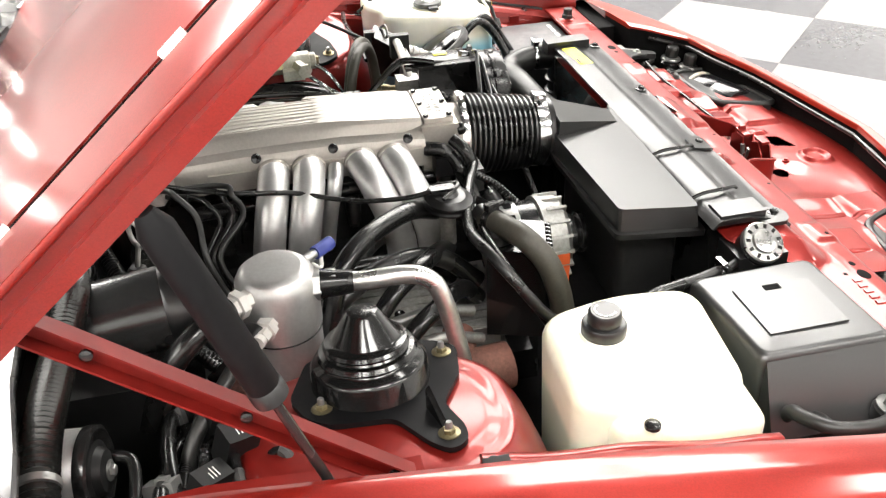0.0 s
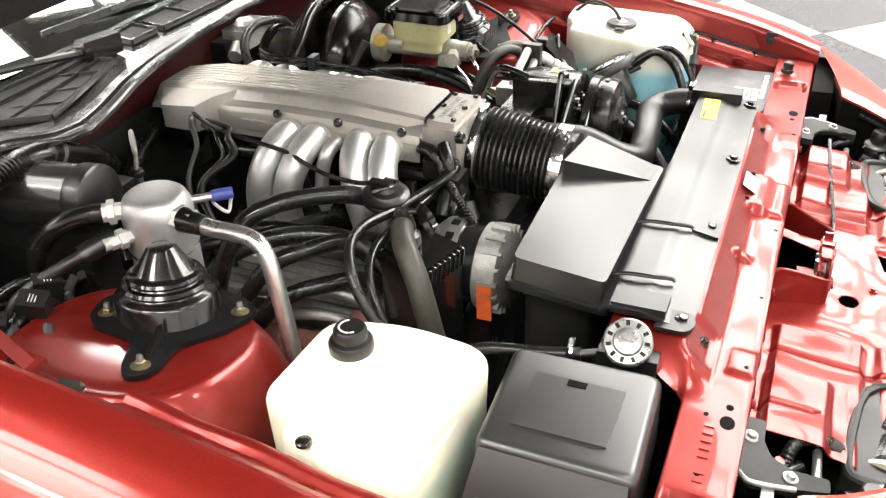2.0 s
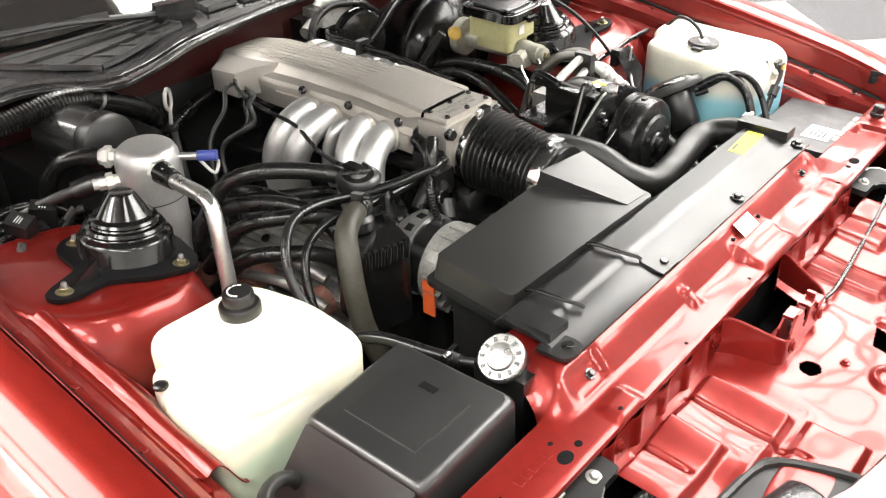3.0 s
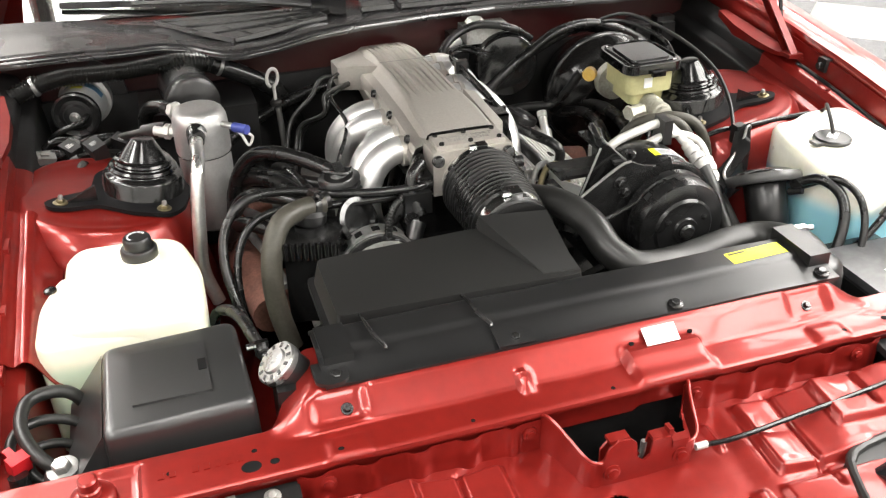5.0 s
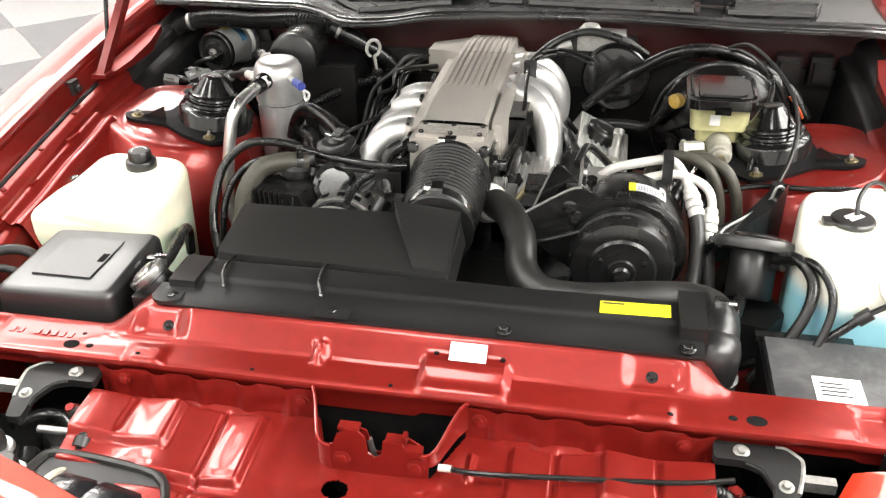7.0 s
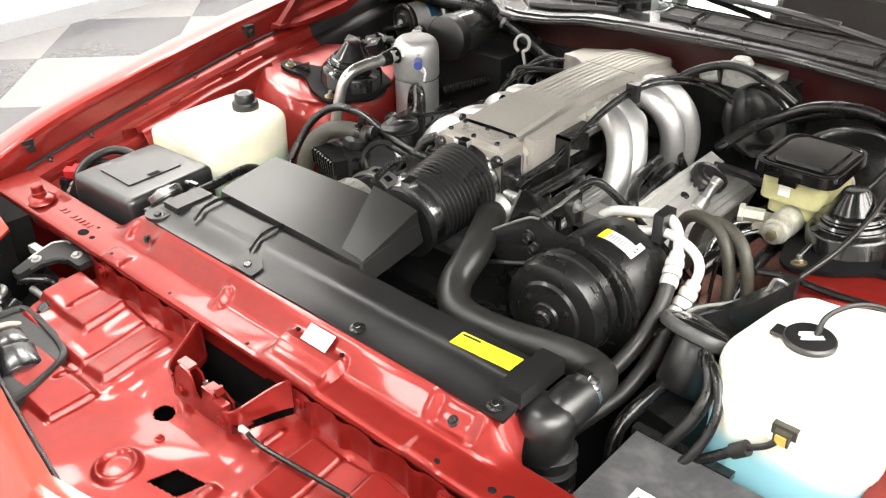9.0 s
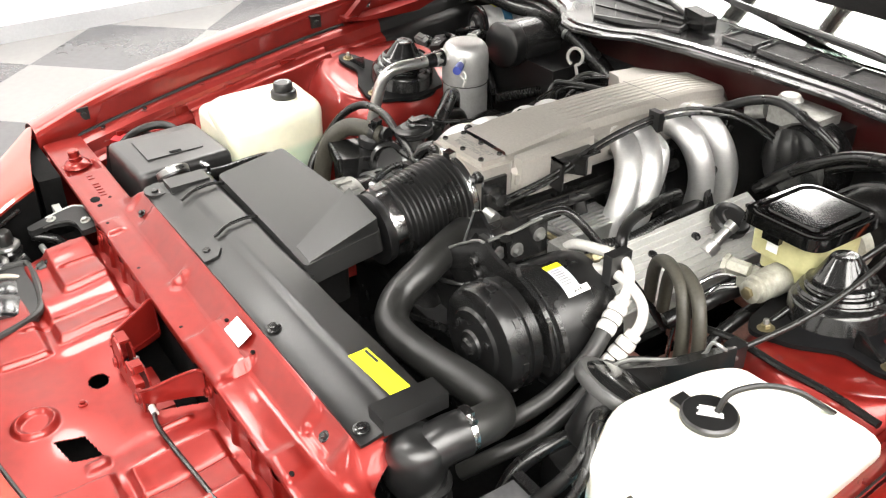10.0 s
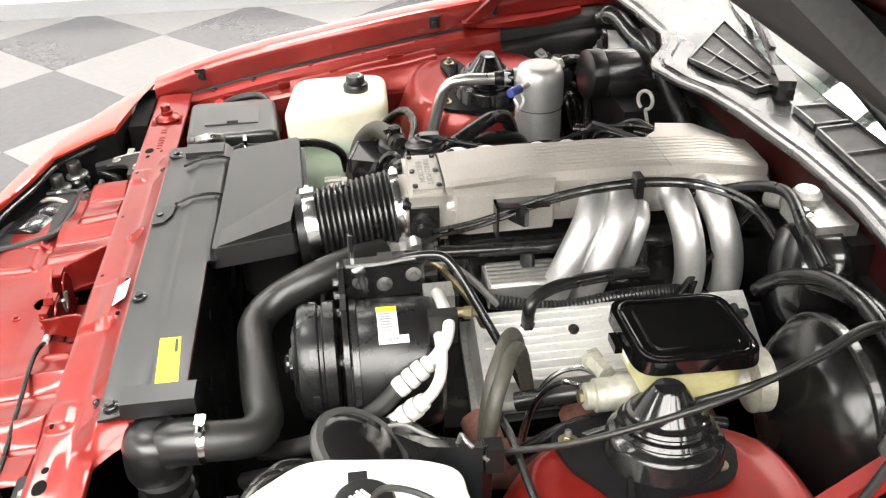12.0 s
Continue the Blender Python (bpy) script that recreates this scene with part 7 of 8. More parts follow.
def build_regulator():
    t = thing("egr_valve", (-0.222, 0.450, 0.72), "black round valve with ridged diaphragm housing", "valve")
    part("diaphragm", lathe([(0.026, 0), (0.034, 0.003), (0.034, 0.006), (0.031, 0.008), (0.031, 0.011), (0.0345, 0.013), (0.0345, 0.016), (0.026, 0.019), (0.024, 0.022), (0.014, 0.023), (0.010, 0.028), (0, 0.028)], (-0.222, 0.450, 0.788), (-0.1, -0.1, 1), 32), BLACK, t)
    part("stem", lathe([(0.012, 0), (0.012, 0.06), (0.018, 0.065), (0, 0.065)], (-0.222, 0.450, 0.73), (0, 0, 1), 16), ALU_DULL, t)
    part("clip", join(box(-0.230, -0.214, 0.440, 0.474, 0.815, 0.821, 0.002), tube([(-0.245, 0.46, 0.814), (-0.215, 0.432, 0.818), (-0.200, 0.46, 0.814)], 0.003, 6)), BLACK_METAL, t)


build_regulator()


def build_pump_box():
    t = thing("air_pump", (-0.29, 0.37, 0.62), "black air pump box with a scalloped bright edge", "air pump")
    poly = [(-0.338, 0.340), (-0.258, 0.318), (-0.228, 0.395), (-0.312, 0.418)]
    part("body", prism(poly, 0.620, 0.763, 0.006, 3), GLOSS, t)
    for k in range(8):
        f = (k + 0.5) / 8
        c = Vector((-0.338 + 0.080 * f, 0.340 - 0.022 * f, 0.0)) + Vector((-0.002, -0.0015, 0))
        part("rib", lathe([(0.0050, 0), (0.0054, 0.022), (0.0040, 0.027), (0, 0.028)], (c.x, c.y, 0.736), (0, -0.1, 1), 10), GLOSS, t)
    part("cap", lathe([(0.024, 0), (0.026, 0.003), (0.026, 0.016), (0.02, 0.022), (0, 0.024)], (-0.285, 0.395, 0.762), (0.1, 0.1, 1), 26), BLACK, t, "round black cap")
    part("hub", lathe([(0.034, 0), (0.038, 0.003), (0.038, 0.012), (0.030, 0.014), (0.028, 0.004), (0, 0.004)], (-0.214, 0.392, 0.752), (0.45, -0.75, 0.45), 28), GLOSS, t, "gloss black round ring")
    part("inlet", tube([(-0.29, 0.40, 0.77), (-0.27, 0.405, 0.787), (-0.25, 0.41, 0.79)], 0.013, 14), BLACK, t)


build_pump_box()


def build_sensor():
    t = thing("coolant_sensor", (-0.115, 0.36, 0.72), "black sensor plug with wiring at the throttle", "sensor")
    part("body", box(-0.135, -0.090, 0.372, 0.402, 0.755, 0.792, 0.004), BLACK, t)
    part("boot", lathe([(0.015, 0), (0.013, 0.03), (0.009, 0.034), (0, 0.034)], (-0.118, 0.366, 0.745), (-0.4, -0.5, -0.7), 16), BLACK, t)
    part("ring", lathe([(0.0115, 0), (0.0125, 0.003), (0.0115, 0.006)], (-0.128, 0.366, 0.755), (0, -1, 0.2), 18), CHROME, t)
    part("wire", loom([(-0.135, 0.385, 0.785), (-0.16, 0.36, 0.775), (-0.175, 0.33, 0.745), (-0.165, 0.30, 0.71)], 0.007), RUBBER, t)
    part("hose_stub", tube([(-0.095, 0.41, 0.828), (-0.115, 0.395, 0.815), (-0.12, 0.385, 0.785), (-0.11, 0.37, 0.755)], 0.010, 12), RUBBER, t)


build_sensor()
hose("breather_hose", [(-0.088, 0.452, 0.815), (-0.098, 0.425, 0.812), (-0.108, 0.405, 0.790), (-0.13, 0.395, 0.765), (-0.16, 0.39, 0.74)], 0.011, RUBBER, "short black breather hose at the throttle", "hose")
hose("engine_harness", [(-0.41, 0.78, 0.72), (-0.32, 0.86, 0.75), (-0.20, 0.92, 0.775), (-0.10, 0.95, 0.785)], 0.012, RUBBER, "black taped harness across the firewall", "wiring", ribbed=True)

# conduit round the right rear corner


CONDUIT = mat("grey_black_conduit_plastic", (0.013, 0.013, 0.012), 0.26, 0, 0.5, 0.2, 14, 200, 0.02, 200, 0.06, coat_rough=0.15)


def build_conduit():
    t = thing("wiring_conduit", (-0.50, 0.92, 0.70), "thick black conduit along the firewall", "conduit")
    pts = [(-0.770, 0.80, 0.70), (-0.785, 0.86, 0.76), (-0.782, 0.905, 0.805), (-0.734, 0.918, 0.845), (-0.653, 0.922, 0.868), (-0.537, 0.920, 0.868), (-0.436, 0.915, 0.876), (-0.372, 0.925, 0.862), (-0.302, 0.935, 0.823), (-0.245, 0.945, 0.780), (-0.21, 0.95, 0.70)]
    part("conduit", loom(pts[:8], 0.0190, 0.0064, 0.0042, 18), CONDUIT, t, "ribbed grey-black conduit", 20)
    part("conduit_run", tube(pts[7:], 0.0185, 16, 7), RUBBER, t)
    line = spline(pts, 8)
    for k in (28, 58):
        part("clip", lathe([(0.017, -0.004), (0.0198, -0.0035), (0.0202, 0), (0.0198, 0.0035), (0.017, 0.004)], line[k], line[k + 1] - line[k - 1], 28), STEEL, t, "thin steel band")


build_conduit()


def build_relays():
    for k, (x, y, z, w) in enumerate(((-0.60, 0.765, 0.768, 0.028), (-0.645, 0.795, 0.758, 0.024), (-0.555, 0.790, 0.762, 0.022))):
        t = thing("relay", (x, y, z), "small black relay with white print on the wiring", "relay", "relays")
        part("case", moved(box(-w / 2, w / 2, -0.018, 0.018, -0.02, 0.03, 0.003), Matrix.Translation((x, y, z)) @ pose(0, 0, 0, 12, -14, 25 + 12 * k)), MATT, t)
        part("print_bar", moved(bars(0, 0, 0, 3, w=0.014, h=0.0012, gap=0.004, seed=k), Matrix.Translation((x, y, z)) @ pose(0, 0, 0, 12, -14, 25 + 12 * k) @ pose(0, 0, 0.0303)), INK_WHITE, t)
        part("plug", moved(box(-w / 2 + 0.004, w / 2 - 0.004, -0.012, 0.012, -0.04, -0.0205, 0.002), Matrix.Translation((x, y, z)) @ pose(0, 0, 0, 12, -14, 25 + 12 * k)), RUBBER_GREY, t)


build_relays()
solid("pressure_switch_plug", tube([(-0.474, 0.729, 0.815), (-0.492, 0.741, 0.811), (-0.514, 0.755, 0.804)], 0.0145, 16), BLACK, "black plug on the pressure switch", "connector")
hose("pressure_switch_lead", [(-0.512, 0.754, 0.805), (-0.535, 0.770, 0.797), (-0.560, 0.79, 0.785), (-0.59, 0.81, 0.765), (-0.61, 0.82, 0.73)], 0.0085, RUBBER_GREY, "grey lead from the pressure switch", "wiring")
for pts, r in (([(0.36, 0.50, 0.70), (0.385, 0.58, 0.728), (0.40, 0.68, 0.735), (0.40, 0.78, 0.72), (0.38, 0.86, 0.69)], 0.013),
               ([(0.34, 0.56, 0.68), (0.36, 0.66, 0.715), (0.37, 0.76, 0.715), (0.35, 0.86, 0.68)], 0.011),
               ([(0.42, 0.48, 0.66), (0.43, 0.56, 0.715), (0.435, 0.65, 0.725), (0.44, 0.75, 0.70)], 0.010)):
    hose("bay_hose", pts, r, RUBBER, "black hose along the inner wall below the master cylinder", "hose", 12)
hose("taped_harness", [(-0.70, 0.72, 0.70), (-0.66, 0.745, 0.745), (-0.61, 0.72, 0.760), (-0.57, 0.71, 0.745), (-0.52, 0.74, 0.70)], 0.009, RUBBER, "black taped wiring beside the strut tower", "wiring", ribbed=True)
hose("taped_harness", [(-0.72, 0.80, 0.71), (-0.67, 0.82, 0.755), (-0.60, 0.83, 0.775), (-0.53, 0.83, 0.76), (-0.47, 0.82, 0.70)], 0.008, RUBBER, "black taped wiring behind the strut tower", "wiring")
RED_WIRE = mat("red_wire_insulation", (0.45, 0.02, 0.03), 0.45)
for k in range(5):
    x = -0.665 + 0.007 * k
    hose("loose_wire", [(x, 0.745, 0.735), (x + 0.006, 0.728 - 0.004 * (k % 2), 0.756), (x + 0.012, 0.745, 0.768), (x + 0.004, 0.775, 0.755)], 0.0016, RED_WIRE if k != 2 else INK_WHITE, "thin red wire by the strut tower" if k != 2 else "thin white wire by the strut tower", "wire", 6, 5, group="loose wires")
for k in range(6):
    a = 0.02 * k
    hose("taped_harness", [(-0.735, 0.70 + a, 0.66), (-0.715 + a * 0.3, 0.735 + a, 0.735 + 0.1 * (k % 3) * 0.2), (-0.66 + a, 0.775 + a * 0.5, 0.752 - 0.006 * (k % 2)), (-0.60 + 0.5 * a, 0.80, 0.735 + 0.01 * (k % 3)), (-0.55 + 0.4 * a, 0.83, 0.66)], 0.0055 + 0.0012 * (k % 3), RUBBER, "black taped wiring behind the strut tower", "wiring", 10, 7, k % 2 == 0, group="harness branches")

GREY_PLUG = mat("grey_connector_plastic", (0.16, 0.16, 0.155), 0.45)
TAPE = mat("dull_cloth_tape", (0.030, 0.029, 0.028), 0.55, 0, 0, 0.3, 30, 200, 0.3, 160)


def build_corner_wiring():
    rnd = random.Random(7)
    for k in range(7):
        x0, y0 = -0.735 + 0.012 * k, 0.70 + 0.012 * (k % 4)
        pts = [(x0, y0, 0.64)]
        for j in range(1, 5):
            pts.append((x0 + 0.045 * j + rnd.uniform(-0.02, 0.02), y0 + 0.022 * j + rnd.uniform(-0.025, 0.025), 0.735 + rnd.uniform(-0.02, 0.035)))
        pts.append((pts[-1][0] + 0.02, pts[-1][1] + 0.02, 0.66))
        t = thing("wire_bundle", pts[0], "black taped wire bundle with pale tape wraps", "wiring", "corner wire bundles")
        part("taped_wire", tube(pts, 0.0052, 8, 6), RUBBER, t)
        line = spline(pts, 6)
        for i in range(6, len(line) - 8, 5):
            part("tape_wrap", tube([line[i], line[i + 1], line[i + 2]], 0.0064, 8, 2), TAPE, t, "frayed dull cloth tape")
    for x, y, z, a, m in ((-0.690, 0.770, 0.775, 20, GREY_PLUG), (-0.612, 0.742, 0.752, -30, GREY_PLUG), (-0.700, 0.715, 0.742, 55, MATT), (-0.580, 0.770, 0.762, 10, MATT), (-0.640, 0.836, 0.770, 75, GREY_PLUG)):
        turn = Matrix.Translation((x, y, z)) @ pose(0, 0, 0, 25, 15, a)
        t = thing("wire_connector", (x, y, z), "small grey plastic wire connector" if m is GREY_PLUG else "small black plastic wire connector", "connector", "corner connectors")
        part("shell", moved(box(-0.016, 0.016, -0.010, 0.010, -0.008, 0.008, 0.002), turn), m, t)
        part("latch_tab", moved(box(-0.010, 0.004, -0.004, 0.004, 0.008, 0.0115, 0.001), turn), m, t)
        part("lead", moved(tube([(0.015, 0, 0), (0.032, 0.004, -0.004), (0.045, 0.0, -0.030)], 0.0034, 8), turn), RUBBER, t)


build_corner_wiring()

# left-hand side
def build_ac_lines():
    t = thing("compressor_lines", (0.35, 0.41, 0.70), "pale aluminium compressor pipes running into black hoses", "refrigerant line")
    a = [(0.232, 0.412, 0.790), (0.257, 0.412, 0.810), (0.300, 0.413, 0.823), (0.332, 0.414, 0.830), (0.352, 0.414, 0.827), (0.366, 0.408, 0.814), (0.376, 0.394, 0.800), (0.382, 0.380, 0.791)]
    b = [(0.300, 0.398, 0.800), (0.348, 0.402, 0.812), (0.384, 0.401, 0.806), (0.406, 0.396, 0.794), (0.415, 0.386, 0.779), (0.416, 0.372, 0.764)]
    part("pipe", tube(a, 0.0078, 16), PIPE, t, "pale aluminium pipe")
    part("pipe", tube(b, 0.0072, 16), PIPE, t, "pale aluminium pipe")
    for p, q in (((0.379, 0.388, 0.796), (0.392, 0.344, 0.768)), ((0.416, 0.376, 0.768), (0.411, 0.334, 0.728))):
        p, q = Vector(p), Vector(q)
        for f0, f1, r in ((0.0, 0.18, 0.0112), (0.2, 0.44, 0.0135), (0.47, 0.70, 0.0138), (0.73, 1.0, 0.0132)):
            part("crimp", tube([p.lerp(q, f0), p.lerp(q, (f0 + f1) / 2), p.lerp(q, f1)], r, 16, 3, radius=lambda u, m, r=r: r * (1 - 0.10 * (2 * u - 1) ** 2)), PIPE, t, "pale crimped ferrule")
    part("line_hose", tube([(0.390, 0.350, 0.772), (0.395, 0.318, 0.742), (0.390, 0.265, 0.702), (0.376, 0.212, 0.676), (0.34, 0.165, 0.64)], 0.0115, 16), RUBBER_GREY, t, "black rubber hose")
    part("line_hose", tube([(0.4115, 0.338, 0.732), (0.414, 0.285, 0.696), (0.408, 0.225, 0.665), (0.39, 0.18, 0.645), (0.36, 0.14, 0.61)], 0.0115, 16), RUBBER_GREY, t, "black rubber hose")
    part("line_clip", box(0.334, 0.350, 0.390, 0.426, 0.798, 0.842, 0.004), BLACK, t)
    part("manifold", box(0.215, 0.250, 0.396, 0.436, 0.765, 0.800, 0.006), ALU_DULL, t)
    part("brass_fitting", join(lathe([(0.009, 0), (0.009, 0.012), (0.006, 0.013), (0.006, 0.022), (0, 0.022)], (0.252, 0.448, 0.772), (0.3, 0.8, 0.1), 6), lathe([(0.007, 0), (0.007, 0.018), (0, 0.018)], (0.250, 0.436, 0.772), (0.1, 1, 0), 10)), ZINC, t, "yellow brass fitting")


build_ac_lines()
for k, dx in enumerate((0.0, -0.028)):
    hose("power_steering_hose", [(0.335 + dx, 0.52, 0.70), (0.352 + dx, 0.505, 0.775), (0.385 + dx, 0.488, 0.805), (0.425 + dx, 0.470, 0.805), (0.450 + dx, 0.455, 0.785), (0.465 + dx, 0.445, 0.735), (0.465 + dx, 0.44, 0.66), (0.45 + dx, 0.43, 0.58)], 0.0095, OLIVE, "olive rubber hose looping by the master cylinder", "hose", 14)
hose("brake_line", [(0.405, 0.60, 0.765), (0.375, 0.575, 0.76), (0.36, 0.54, 0.73), (0.365, 0.51, 0.66), (0.375, 0.50, 0.58)], 0.0036, CHROME, "thin bright brake line", "brake line", 8)
hose("brake_line", [(0.42, 0.565, 0.77), (0.40, 0.545, 0.76), (0.385, 0.52, 0.72), (0.385, 0.505, 0.65), (0.39, 0.50, 0.58)], 0.0036, CHROME, "thin bright brake line", "brake line", 8)
hose("antenna_cable", [(0.46, 0.93, 0.850), (0.500, 0.86, 0.885), (0.535, 0.78, 0.878), (0.560, 0.69, 0.860), (0.565, 0.60, 0.838), (0.550, 0.52, 0.806), (0.518, 0.446, 0.772)], 0.0038, RUBBER_GREY, "grey cable over the master cylinder", "cable", 10)
hose("black_cable", [(0.45, 0.95, 0.84), (0.49, 0.87, 0.868), (0.525, 0.79, 0.865), (0.535, 0.72, 0.848), (0.51, 0.63, 0.80), (0.49, 0.55, 0.755)], 0.0046, RUBBER, "black cable beside the master cylinder", "cable", 10)
hose("washer_hose", [(0.61, 0.30, 0.815), (0.612, 0.315, 0.835), (0.628, 0.345, 0.842), (0.650, 0.375, 0.835), (0.672, 0.400, 0.815), (0.68, 0.44, 0.78)], 0.0035, RUBBER_GREY, "thin hose from the washer cap", "hose", 8)
hose("wing_cable", [(0.44, 0.46, 0.76), (0.50, 0.465, 0.772), (0.57, 0.47, 0.770), (0.64, 0.475, 0.772), (0.70, 0.47, 0.775)], 0.005, RUBBER, "black cable across the strut tower", "cable", 8)


def build_washer_bracket():
    t = thing("canister_bracket", (0.49, 0.39, 0.70), "folded black metal bracket with a bright edge", "bracket")
    part("plate", prism([(0.405, 0.30), (0.42, 0.355), (0.47, 0.385), (0.515, 0.440), (0.535, 0.425), (0.50, 0.37), (0.44, 0.335)], 0.70, lambda x, y: 0.744 + 0.5 * max(0, x - 0.44) + 0.2 * max(0, x - 0.50), 0.002), BLACK_METAL, t)
    part("edge_wire", tube([(0.426, 0.300, 0.745), (0.428, 0.325, 0.744), (0.436, 0.348, 0.750), (0.472, 0.378, 0.760), (0.504, 0.400, 0.776), (0.513, 0.405, 0.800), (0.524, 0.411, 0.797), (0.532, 0.432, 0.776)], 0.0026, 8, 3), STEEL, t)
    part("clip", box(0.512, 0.532, 0.43, 0.45, 0.755, 0.79, 0.003), BLACK, t)


build_washer_bracket()
for pts, r in (([(0.500, 0.248, 0.762), (0.520, 0.210, 0.785), (0.540, 0.180, 0.768), (0.535, 0.155, 0.735), (0.510, 0.135, 0.690), (0.470, 0.120, 0.630)], 0.0085),
               ([(0.508, 0.240, 0.760), (0.535, 0.195, 0.790), (0.560, 0.165, 0.772), (0.562, 0.140, 0.735), (0.540, 0.115, 0.690), (0.500, 0.095, 0.640)], 0.0060),
               ([(0.47, 0.30, 0.70), (0.455, 0.22, 0.695), (0.44, 0.165, 0.665), (0.445, 0.13, 0.62)], 0.0100),
               ([(0.45, 0.16, 0.62), (0.475, 0.145, 0.645), (0.504, 0.138, 0.665), (0.560, 0.134, 0.705), (0.602, 0.139, 0.744)], 0.0062)):
    hose("emission_hose", pts, r, RUBBER, "black hose by the washer tank", "hose", 12)
solid("cable_connector", join(tube([(0.596, 0.138, 0.738), (0.611, 0.139, 0.752)], 0.0095, 12), tube([(0.611, 0.139, 0.752), (0.630, 0.140, 0.766), (0.638, 0.142, 0.776)], 0.004, 8)), BLACK, "black connector on the washer sensor cable", "connector")

# round the booster and along the firewall on the left
for k, (pts, r, rb) in enumerate((([(0.19, 0.90, 0.72), (0.24, 0.895, 0.770), (0.29, 0.89, 0.810), (0.36, 0.90, 0.848), (0.44, 0.905, 0.858), (0.52, 0.905, 0.835), (0.60, 0.90, 0.785), (0.64, 0.88, 0.73)], 0.011, False),
                                  ([(0.22, 0.92, 0.74), (0.28, 0.91, 0.790), (0.35, 0.91, 0.830), (0.43, 0.92, 0.848), (0.51, 0.92, 0.830), (0.57, 0.90, 0.80), (0.60, 0.89, 0.74)], 0.013, False),
                                  ([(0.20, 0.86, 0.70), (0.27, 0.84, 0.712), (0.33, 0.82, 0.722), (0.365, 0.775, 0.80)], 0.0095, False),
                                  ([(0.23, 0.94, 0.70), (0.30, 0.93, 0.79), (0.38, 0.92, 0.838), (0.47, 0.92, 0.85), (0.55, 0.93, 0.82)], 0.010, True),
                                  ([(0.070, 0.80, 0.825), (0.085, 0.87, 0.835), (0.13, 0.91, 0.862), (0.19, 0.92, 0.878), (0.26, 0.91, 0.866), (0.31, 0.92, 0.835)], 0.0085, False),
                                  ([(0.12, 0.86, 0.66), (0.15, 0.80, 0.70), (0.17, 0.70, 0.715), (0.18, 0.60, 0.712), (0.16, 0.50, 0.72)], 0.012, True),
                                  ([(0.10, 0.92, 0.80), (0.15, 0.82, 0.735), (0.20, 0.76, 0.70)], 0.0055, False),
                                  ([(0.08, 0.93, 0.80), (0.13, 0.84, 0.74), (0.19, 0.79, 0.70)], 0.0055, False))):
    hose("firewall_hose", pts, r, RUBBER, "black corrugated conduit by the booster" if rb else "black hose by the booster", "hose", 12, 7, rb)
for k, (x, w) in enumerate(((0.60, 0.05), (0.665, 0.045))):
    solid("fuse_connector", join(box(x - w / 2, x + w / 2, 0.955, 0.984, 0.775, 0.835, 0.004), box(x - w / 2 + 0.006, x + w / 2 - 0.006, 0.940, 0.956, 0.785, 0.825, 0.003)), BLACK, "black firewall wiring connector", "connector", "firewall connectors")
solid("orange_wire_clip", tube([(0.60, 0.885, 0.775), (0.618, 0.875, 0.755), (0.63, 0.87, 0.735)], 0.003, 8), ORANGE, "orange wire clip by the booster", "wire clip")

# throttle cables over the left runners
for off in (0.0, 0.010):
    hose("throttle_cable", [(0.070, 0.43, 0.785 + off), (0.090, 0.50, 0.810 + off), (0.092, 0.58, 0.836 + off), (0.086, 0.66, 0.848 + off), (0.084, 0.76, 0.852 + off), (0.10, 0.84, 0.846 + off), (0.15, 0.89, 0.835 + off), (0.22, 0.91, 0.80 + off), (0.27, 0.92, 0.75)], 0.0034, RUBBER, "black throttle cable over the runners", "cable", 8)
solid("cable_clip", box(0.074, 0.098, 0.730, 0.742, 0.838, 0.872, 0.003), BLACK, "black clip holding the throttle cables", "clip")
hose("fuel_line", [(0.10, 0.39, 0.745), (0.13, 0.42, 0.775), (0.16, 0.44, 0.770), (0.19, 0.47, 0.74), (0.21, 0.49, 0.69)], 0.0055, ZINC, "yellow zinc fuel line beside the throttle", "fuel line", 8)
hose("fuel_line", [(0.09, 0.40, 0.735), (0.12, 0.44, 0.765), (0.15, 0.47, 0.76), (0.17, 0.51, 0.72)], 0.0055, STEEL, "steel fuel line beside the throttle", "fuel line", 8)
hose("support_rod", [(0.200, 0.372, 0.834), (0.207, 0.405, 0.840), (0.214, 0.428, 0.838), (0.232, 0.446, 0.818), (0.268, 0.476, 0.766), (0.302, 0.505, 0.716), (0.335, 0.532, 0.660)], 0.0065, BLACK_METAL, "black support rod over the valve cover", "rod", 10, 4)


def build_pcv():
    t = thing("breather_valve", (0.208, 0.546, 0.70), "black rubber breather elbow on the valve cover", "breather valve")
    part("nut", lathe([(0.016, 0), (0.016, 0.006), (0.011, 0.008), (0.011, 0.016), (0, 0.016)], (0.206, 0.546, 0.697), (0.44, 0, 0.9), 6), CHROME, t)
    part("elbow", tube([(0.212, 0.546, 0.710), (0.215, 0.547, 0.738), (0.205, 0.56, 0.752), (0.185, 0.60, 0.756), (0.165, 0.68, 0.752), (0.15, 0.74, 0.742)], 0.0095, 12), RUBBER, t)


build_pcv()
solid("coolant_fitting", join(lathe([(0.013, 0), (0.013, 0.02), (0.009, 0.022), (0.009, 0.05), (0.011, 0.052), (0.011, 0.064), (0, 0.064)], (0.258, 0.700, 0.694), (0.12, 0.75, 0.62), 10)), ALU, "bright stacked coolant fitting", "fitting")
solid("lifting_bracket", prism([(0.080, 0.545), (0.083, 0.540), (0.110, 0.560), (0.107, 0.567)], 0.812, 0.840, 0.002), BLACK_METAL, "black metal bracket beside the plenum", "bracket")


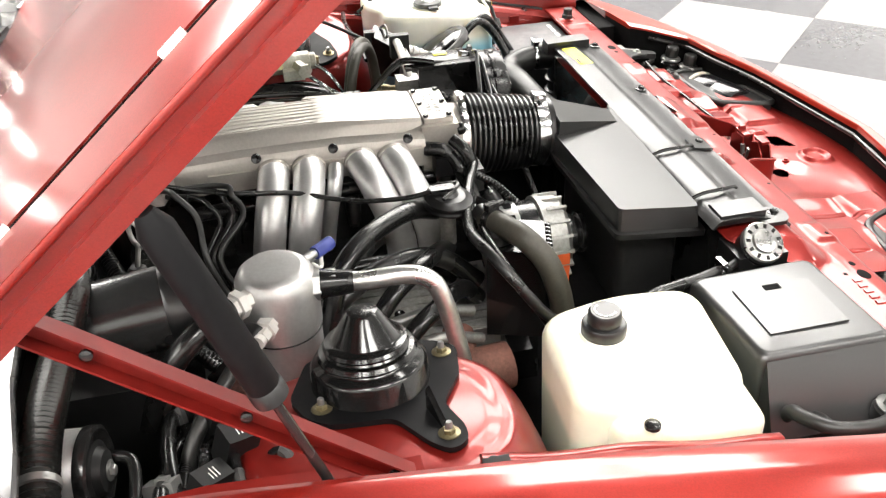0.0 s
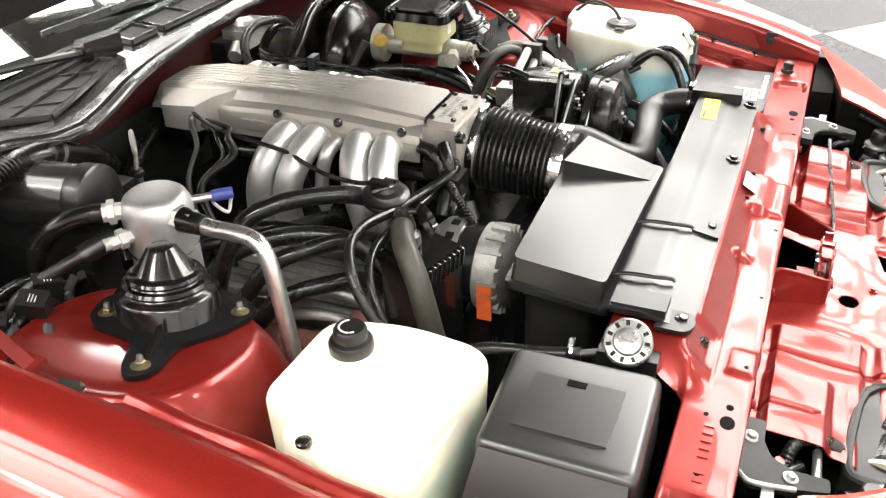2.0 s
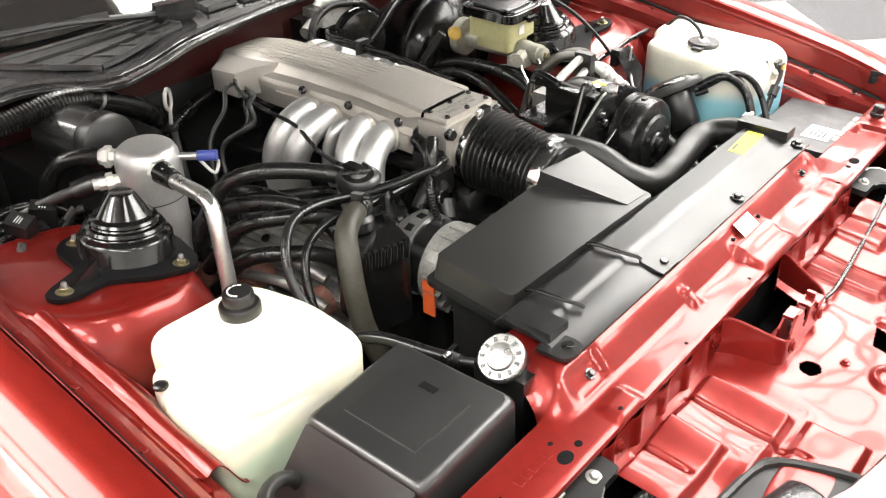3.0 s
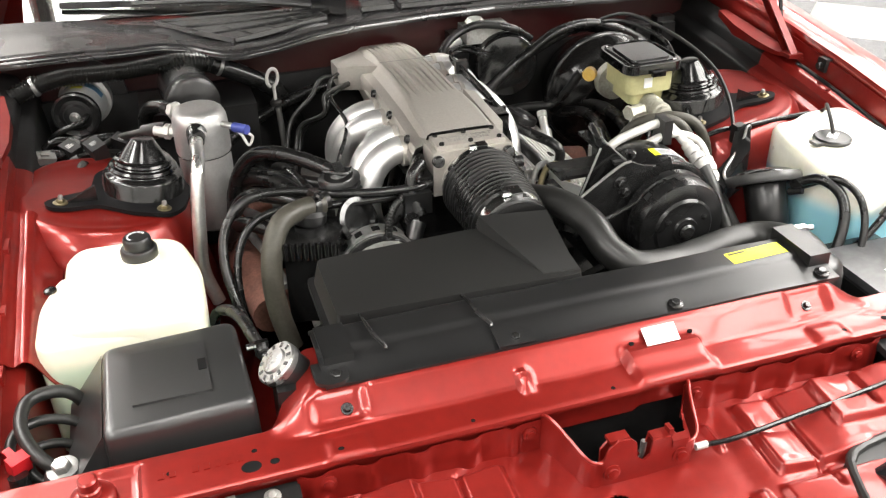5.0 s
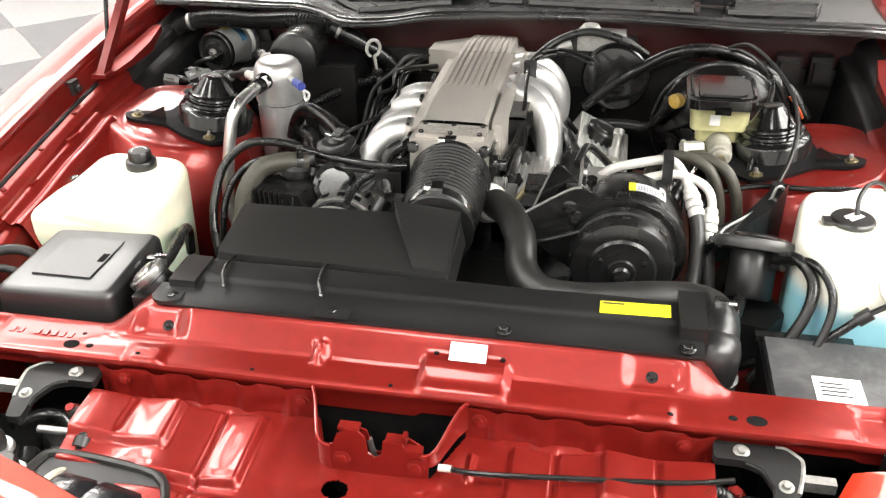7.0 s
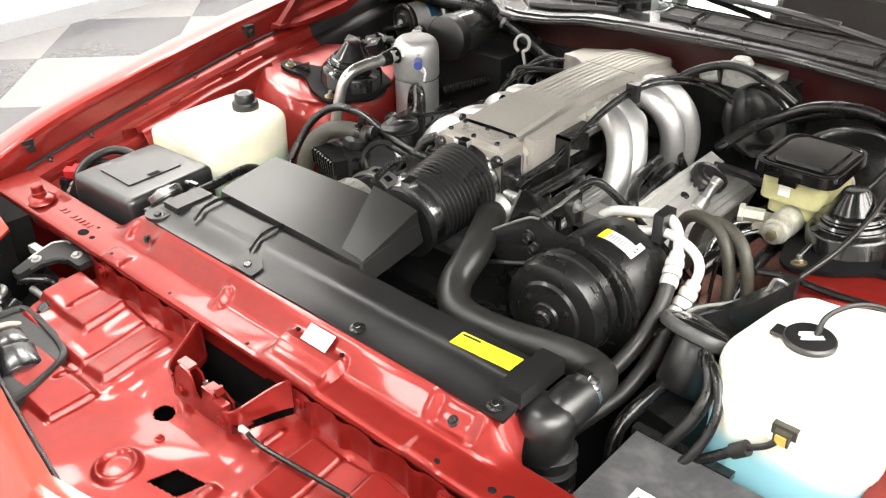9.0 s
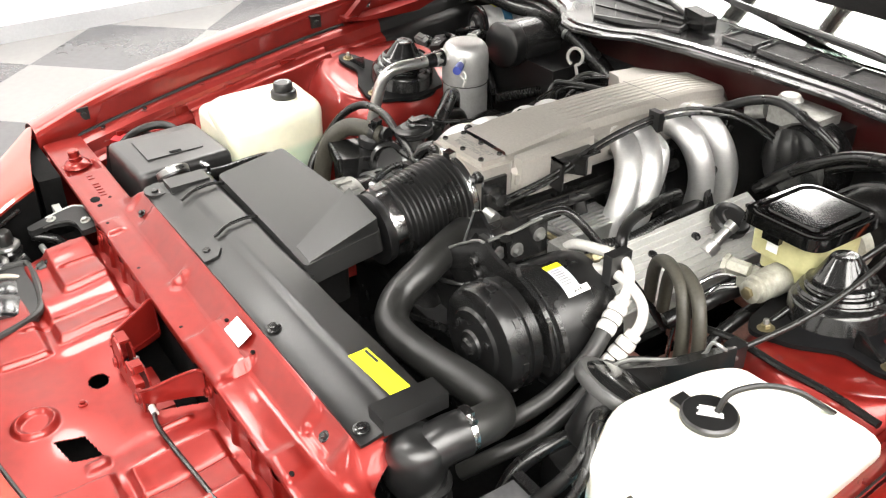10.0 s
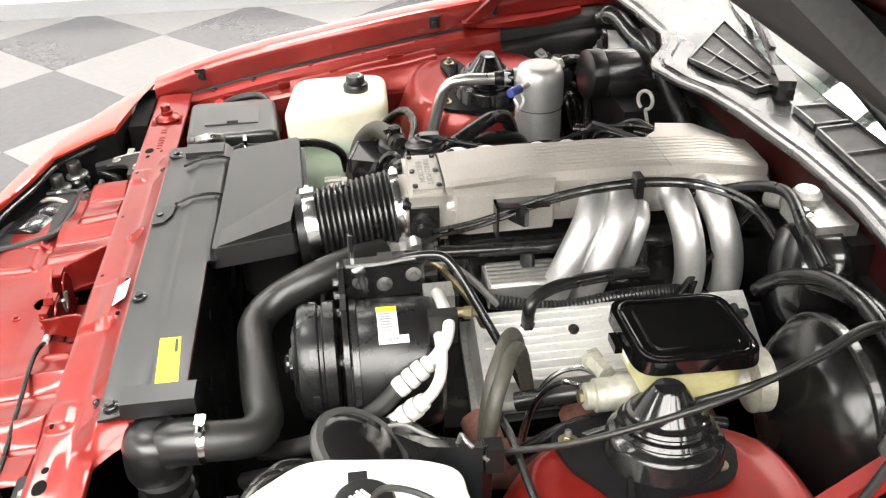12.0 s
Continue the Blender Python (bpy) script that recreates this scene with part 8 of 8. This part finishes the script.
# battery leads beside the cover
def build_battery_terminal():
    t = thing("battery_terminal", (-0.655, 0.03, 0.66), "dark side terminal bolt with a red cap", "battery terminal")
    part("block", lathe([(0.020, 0), (0.022, 0.004), (0.022, 0.018), (0.016, 0.022), (0, 0.022)], (-0.655, 0.028, 0.672), (-0.1, -0.15, 1), 22), BLACK, t)
    part("bolt", hexbolt((-0.656, 0.026, 0.694), (-0.1, -0.15, 1), 0.011, 0.012), STEEL, t, "grey steel bolt")
    part("red_cap", moved(join(box(-0.012, 0.012, -0.008, 0.008, 0, 0.022, 0.003), box(-0.005, 0.005, 0.008, 0.026, 0.004, 0.016, 0.002)), Matrix.Translation((-0.705, 0.045, 0.690)) @ pose(0, 0, 0, 10, 0, 35)), RED_CAP, t, "red plastic cap")
    part("sleeve", tube([(-0.703, 0.022, 0.66), (-0.705, 0.030, 0.695)], 0.012, 12), RUBBER, t)


RED_CAP = mat("red_plastic_cap", (0.45, 0.01, 0.015), 0.35)
build_battery_terminal()
for pts, r in (([(-0.655, 0.03, 0.68), (-0.682, 0.045, 0.705), (-0.700, 0.085, 0.718), (-0.695, 0.130, 0.722), (-0.665, 0.150, 0.716), (-0.640, 0.150, 0.70), (-0.62, 0.15, 0.64)], 0.0085),
               ([(-0.70, 0.03, 0.66), (-0.715, 0.06, 0.695), (-0.710, 0.095, 0.705), (-0.68, 0.115, 0.702), (-0.645, 0.115, 0.69), (-0.62, 0.11, 0.66)], 0.0065),
               ([(-0.67, 0.03, 0.66), (-0.695, 0.05, 0.68), (-0.690, 0.08, 0.688), (-0.66, 0.09, 0.68), (-0.63, 0.088, 0.66)], 0.006)):
    hose("battery_cable", pts, r, RUBBER_GREY, "black battery cable looping beside the cover", "cable", 12)
for stop_x, stop_y, finish, words in ((-0.618, -0.060, RED_BAY, "red painted hood stop stud on the red support"), (0.648, -0.045, BLACK, "black rubber hood stop on the red support")):
    solid("hood_stop", lathe([(0.0125, -0.004), (0.0125, 0.005), (0.0105, 0.007), (0.0105, 0.018), (0.008, 0.020), (0, 0.020)], (stop_x, stop_y, 0.7280), (0, -0.1, 1), 22), finish, words, "hood stop")
    part("stop_seat", lathe([(0.026, -0.003), (0.024, 0.001), (0.016, 0.006), (0.013, 0.0070), (0, 0.0070)], (stop_x, stop_y, 0.7195), (0, -0.05, 1), 24), RED_BAY, CAR)
for k in (0, 1, 3, 4, 5, 6, 7):
    part("stamped_mark", box(-0.548 + 0.0125 * k, -0.541 + 0.0125 * k, -0.062, -0.051, 0.7215, 0.7232, 0.0006, 1), RED_BAY, CAR)

# ---- floor tiles ----
def clipped(poly, axis, limit, keep_above):
    """The part of a polygon on one side of an axis line."""
    out = []
    for i in range(len(poly)):
        a, b = poly[i - 1], poly[i]
        ina, inb = (a[axis] > limit) == keep_above, (b[axis] > limit) == keep_above
        if ina != inb:
            f = (limit - a[axis]) / (b[axis] - a[axis])
            out.append(tuple(a[k] + (b[k] - a[k]) * f for k in (0, 1)))
        if inb:
            out.append(b)
    return out


def build_tiles():
    shared = {}
    c0 = WHERE[FLOOR.name]
    h = (T - 0.0016) / 2
    for i in range(-18, 19):
        for j in range(-18, 19):
            u, v = 0.29 + (i + 0.5) * T, 2.30 + (j + 0.5) * T
            x, y = (u + v) * S2, (u - v) * S2
            if not (X0 - 0.43 < x < X1 + 0.43 and Y0 - 0.43 < y < Y1 + 0.43):
                continue
            q = h / S2
            poly = [(x + q, y), (x, y + q), (x - q, y), (x, y - q)]
            for axis, limit, above in ((0, X0, True), (0, X1, False), (1, Y0, True), (1, Y1, False)):
                poly = clipped(poly, axis, limit, above) if len(poly) > 2 else poly
            if len(poly) < 3:
                continue
            dark = (i + j) % 2
            whole = len(poly) == 4 and abs(poly[0][0] - poly[2][0]) + abs(poly[0][1] - poly[2][1]) > 1.9 * q and X0 + q < x < X1 - q and Y0 + q < y < Y1 - q
            if whole and dark in shared:
                me = shared[dark]
            else:
                b = prism([(p[0] - x, p[1] - y) for p in poly], -0.0028, 0.0, 0.0006 if whole else 0, 1)
                me = bpy.data.meshes.new("tile")
                b.to_mesh(me)
                b.free()
                me.materials.append(TILE_DARK if dark else TILE_LIGHT)
                if whole:
                    shared[dark] = me
            ob = new("tile", me)
            ob.parent = FLOOR
            ob.location = Vector((x, y, 0)) - c0


build_tiles()
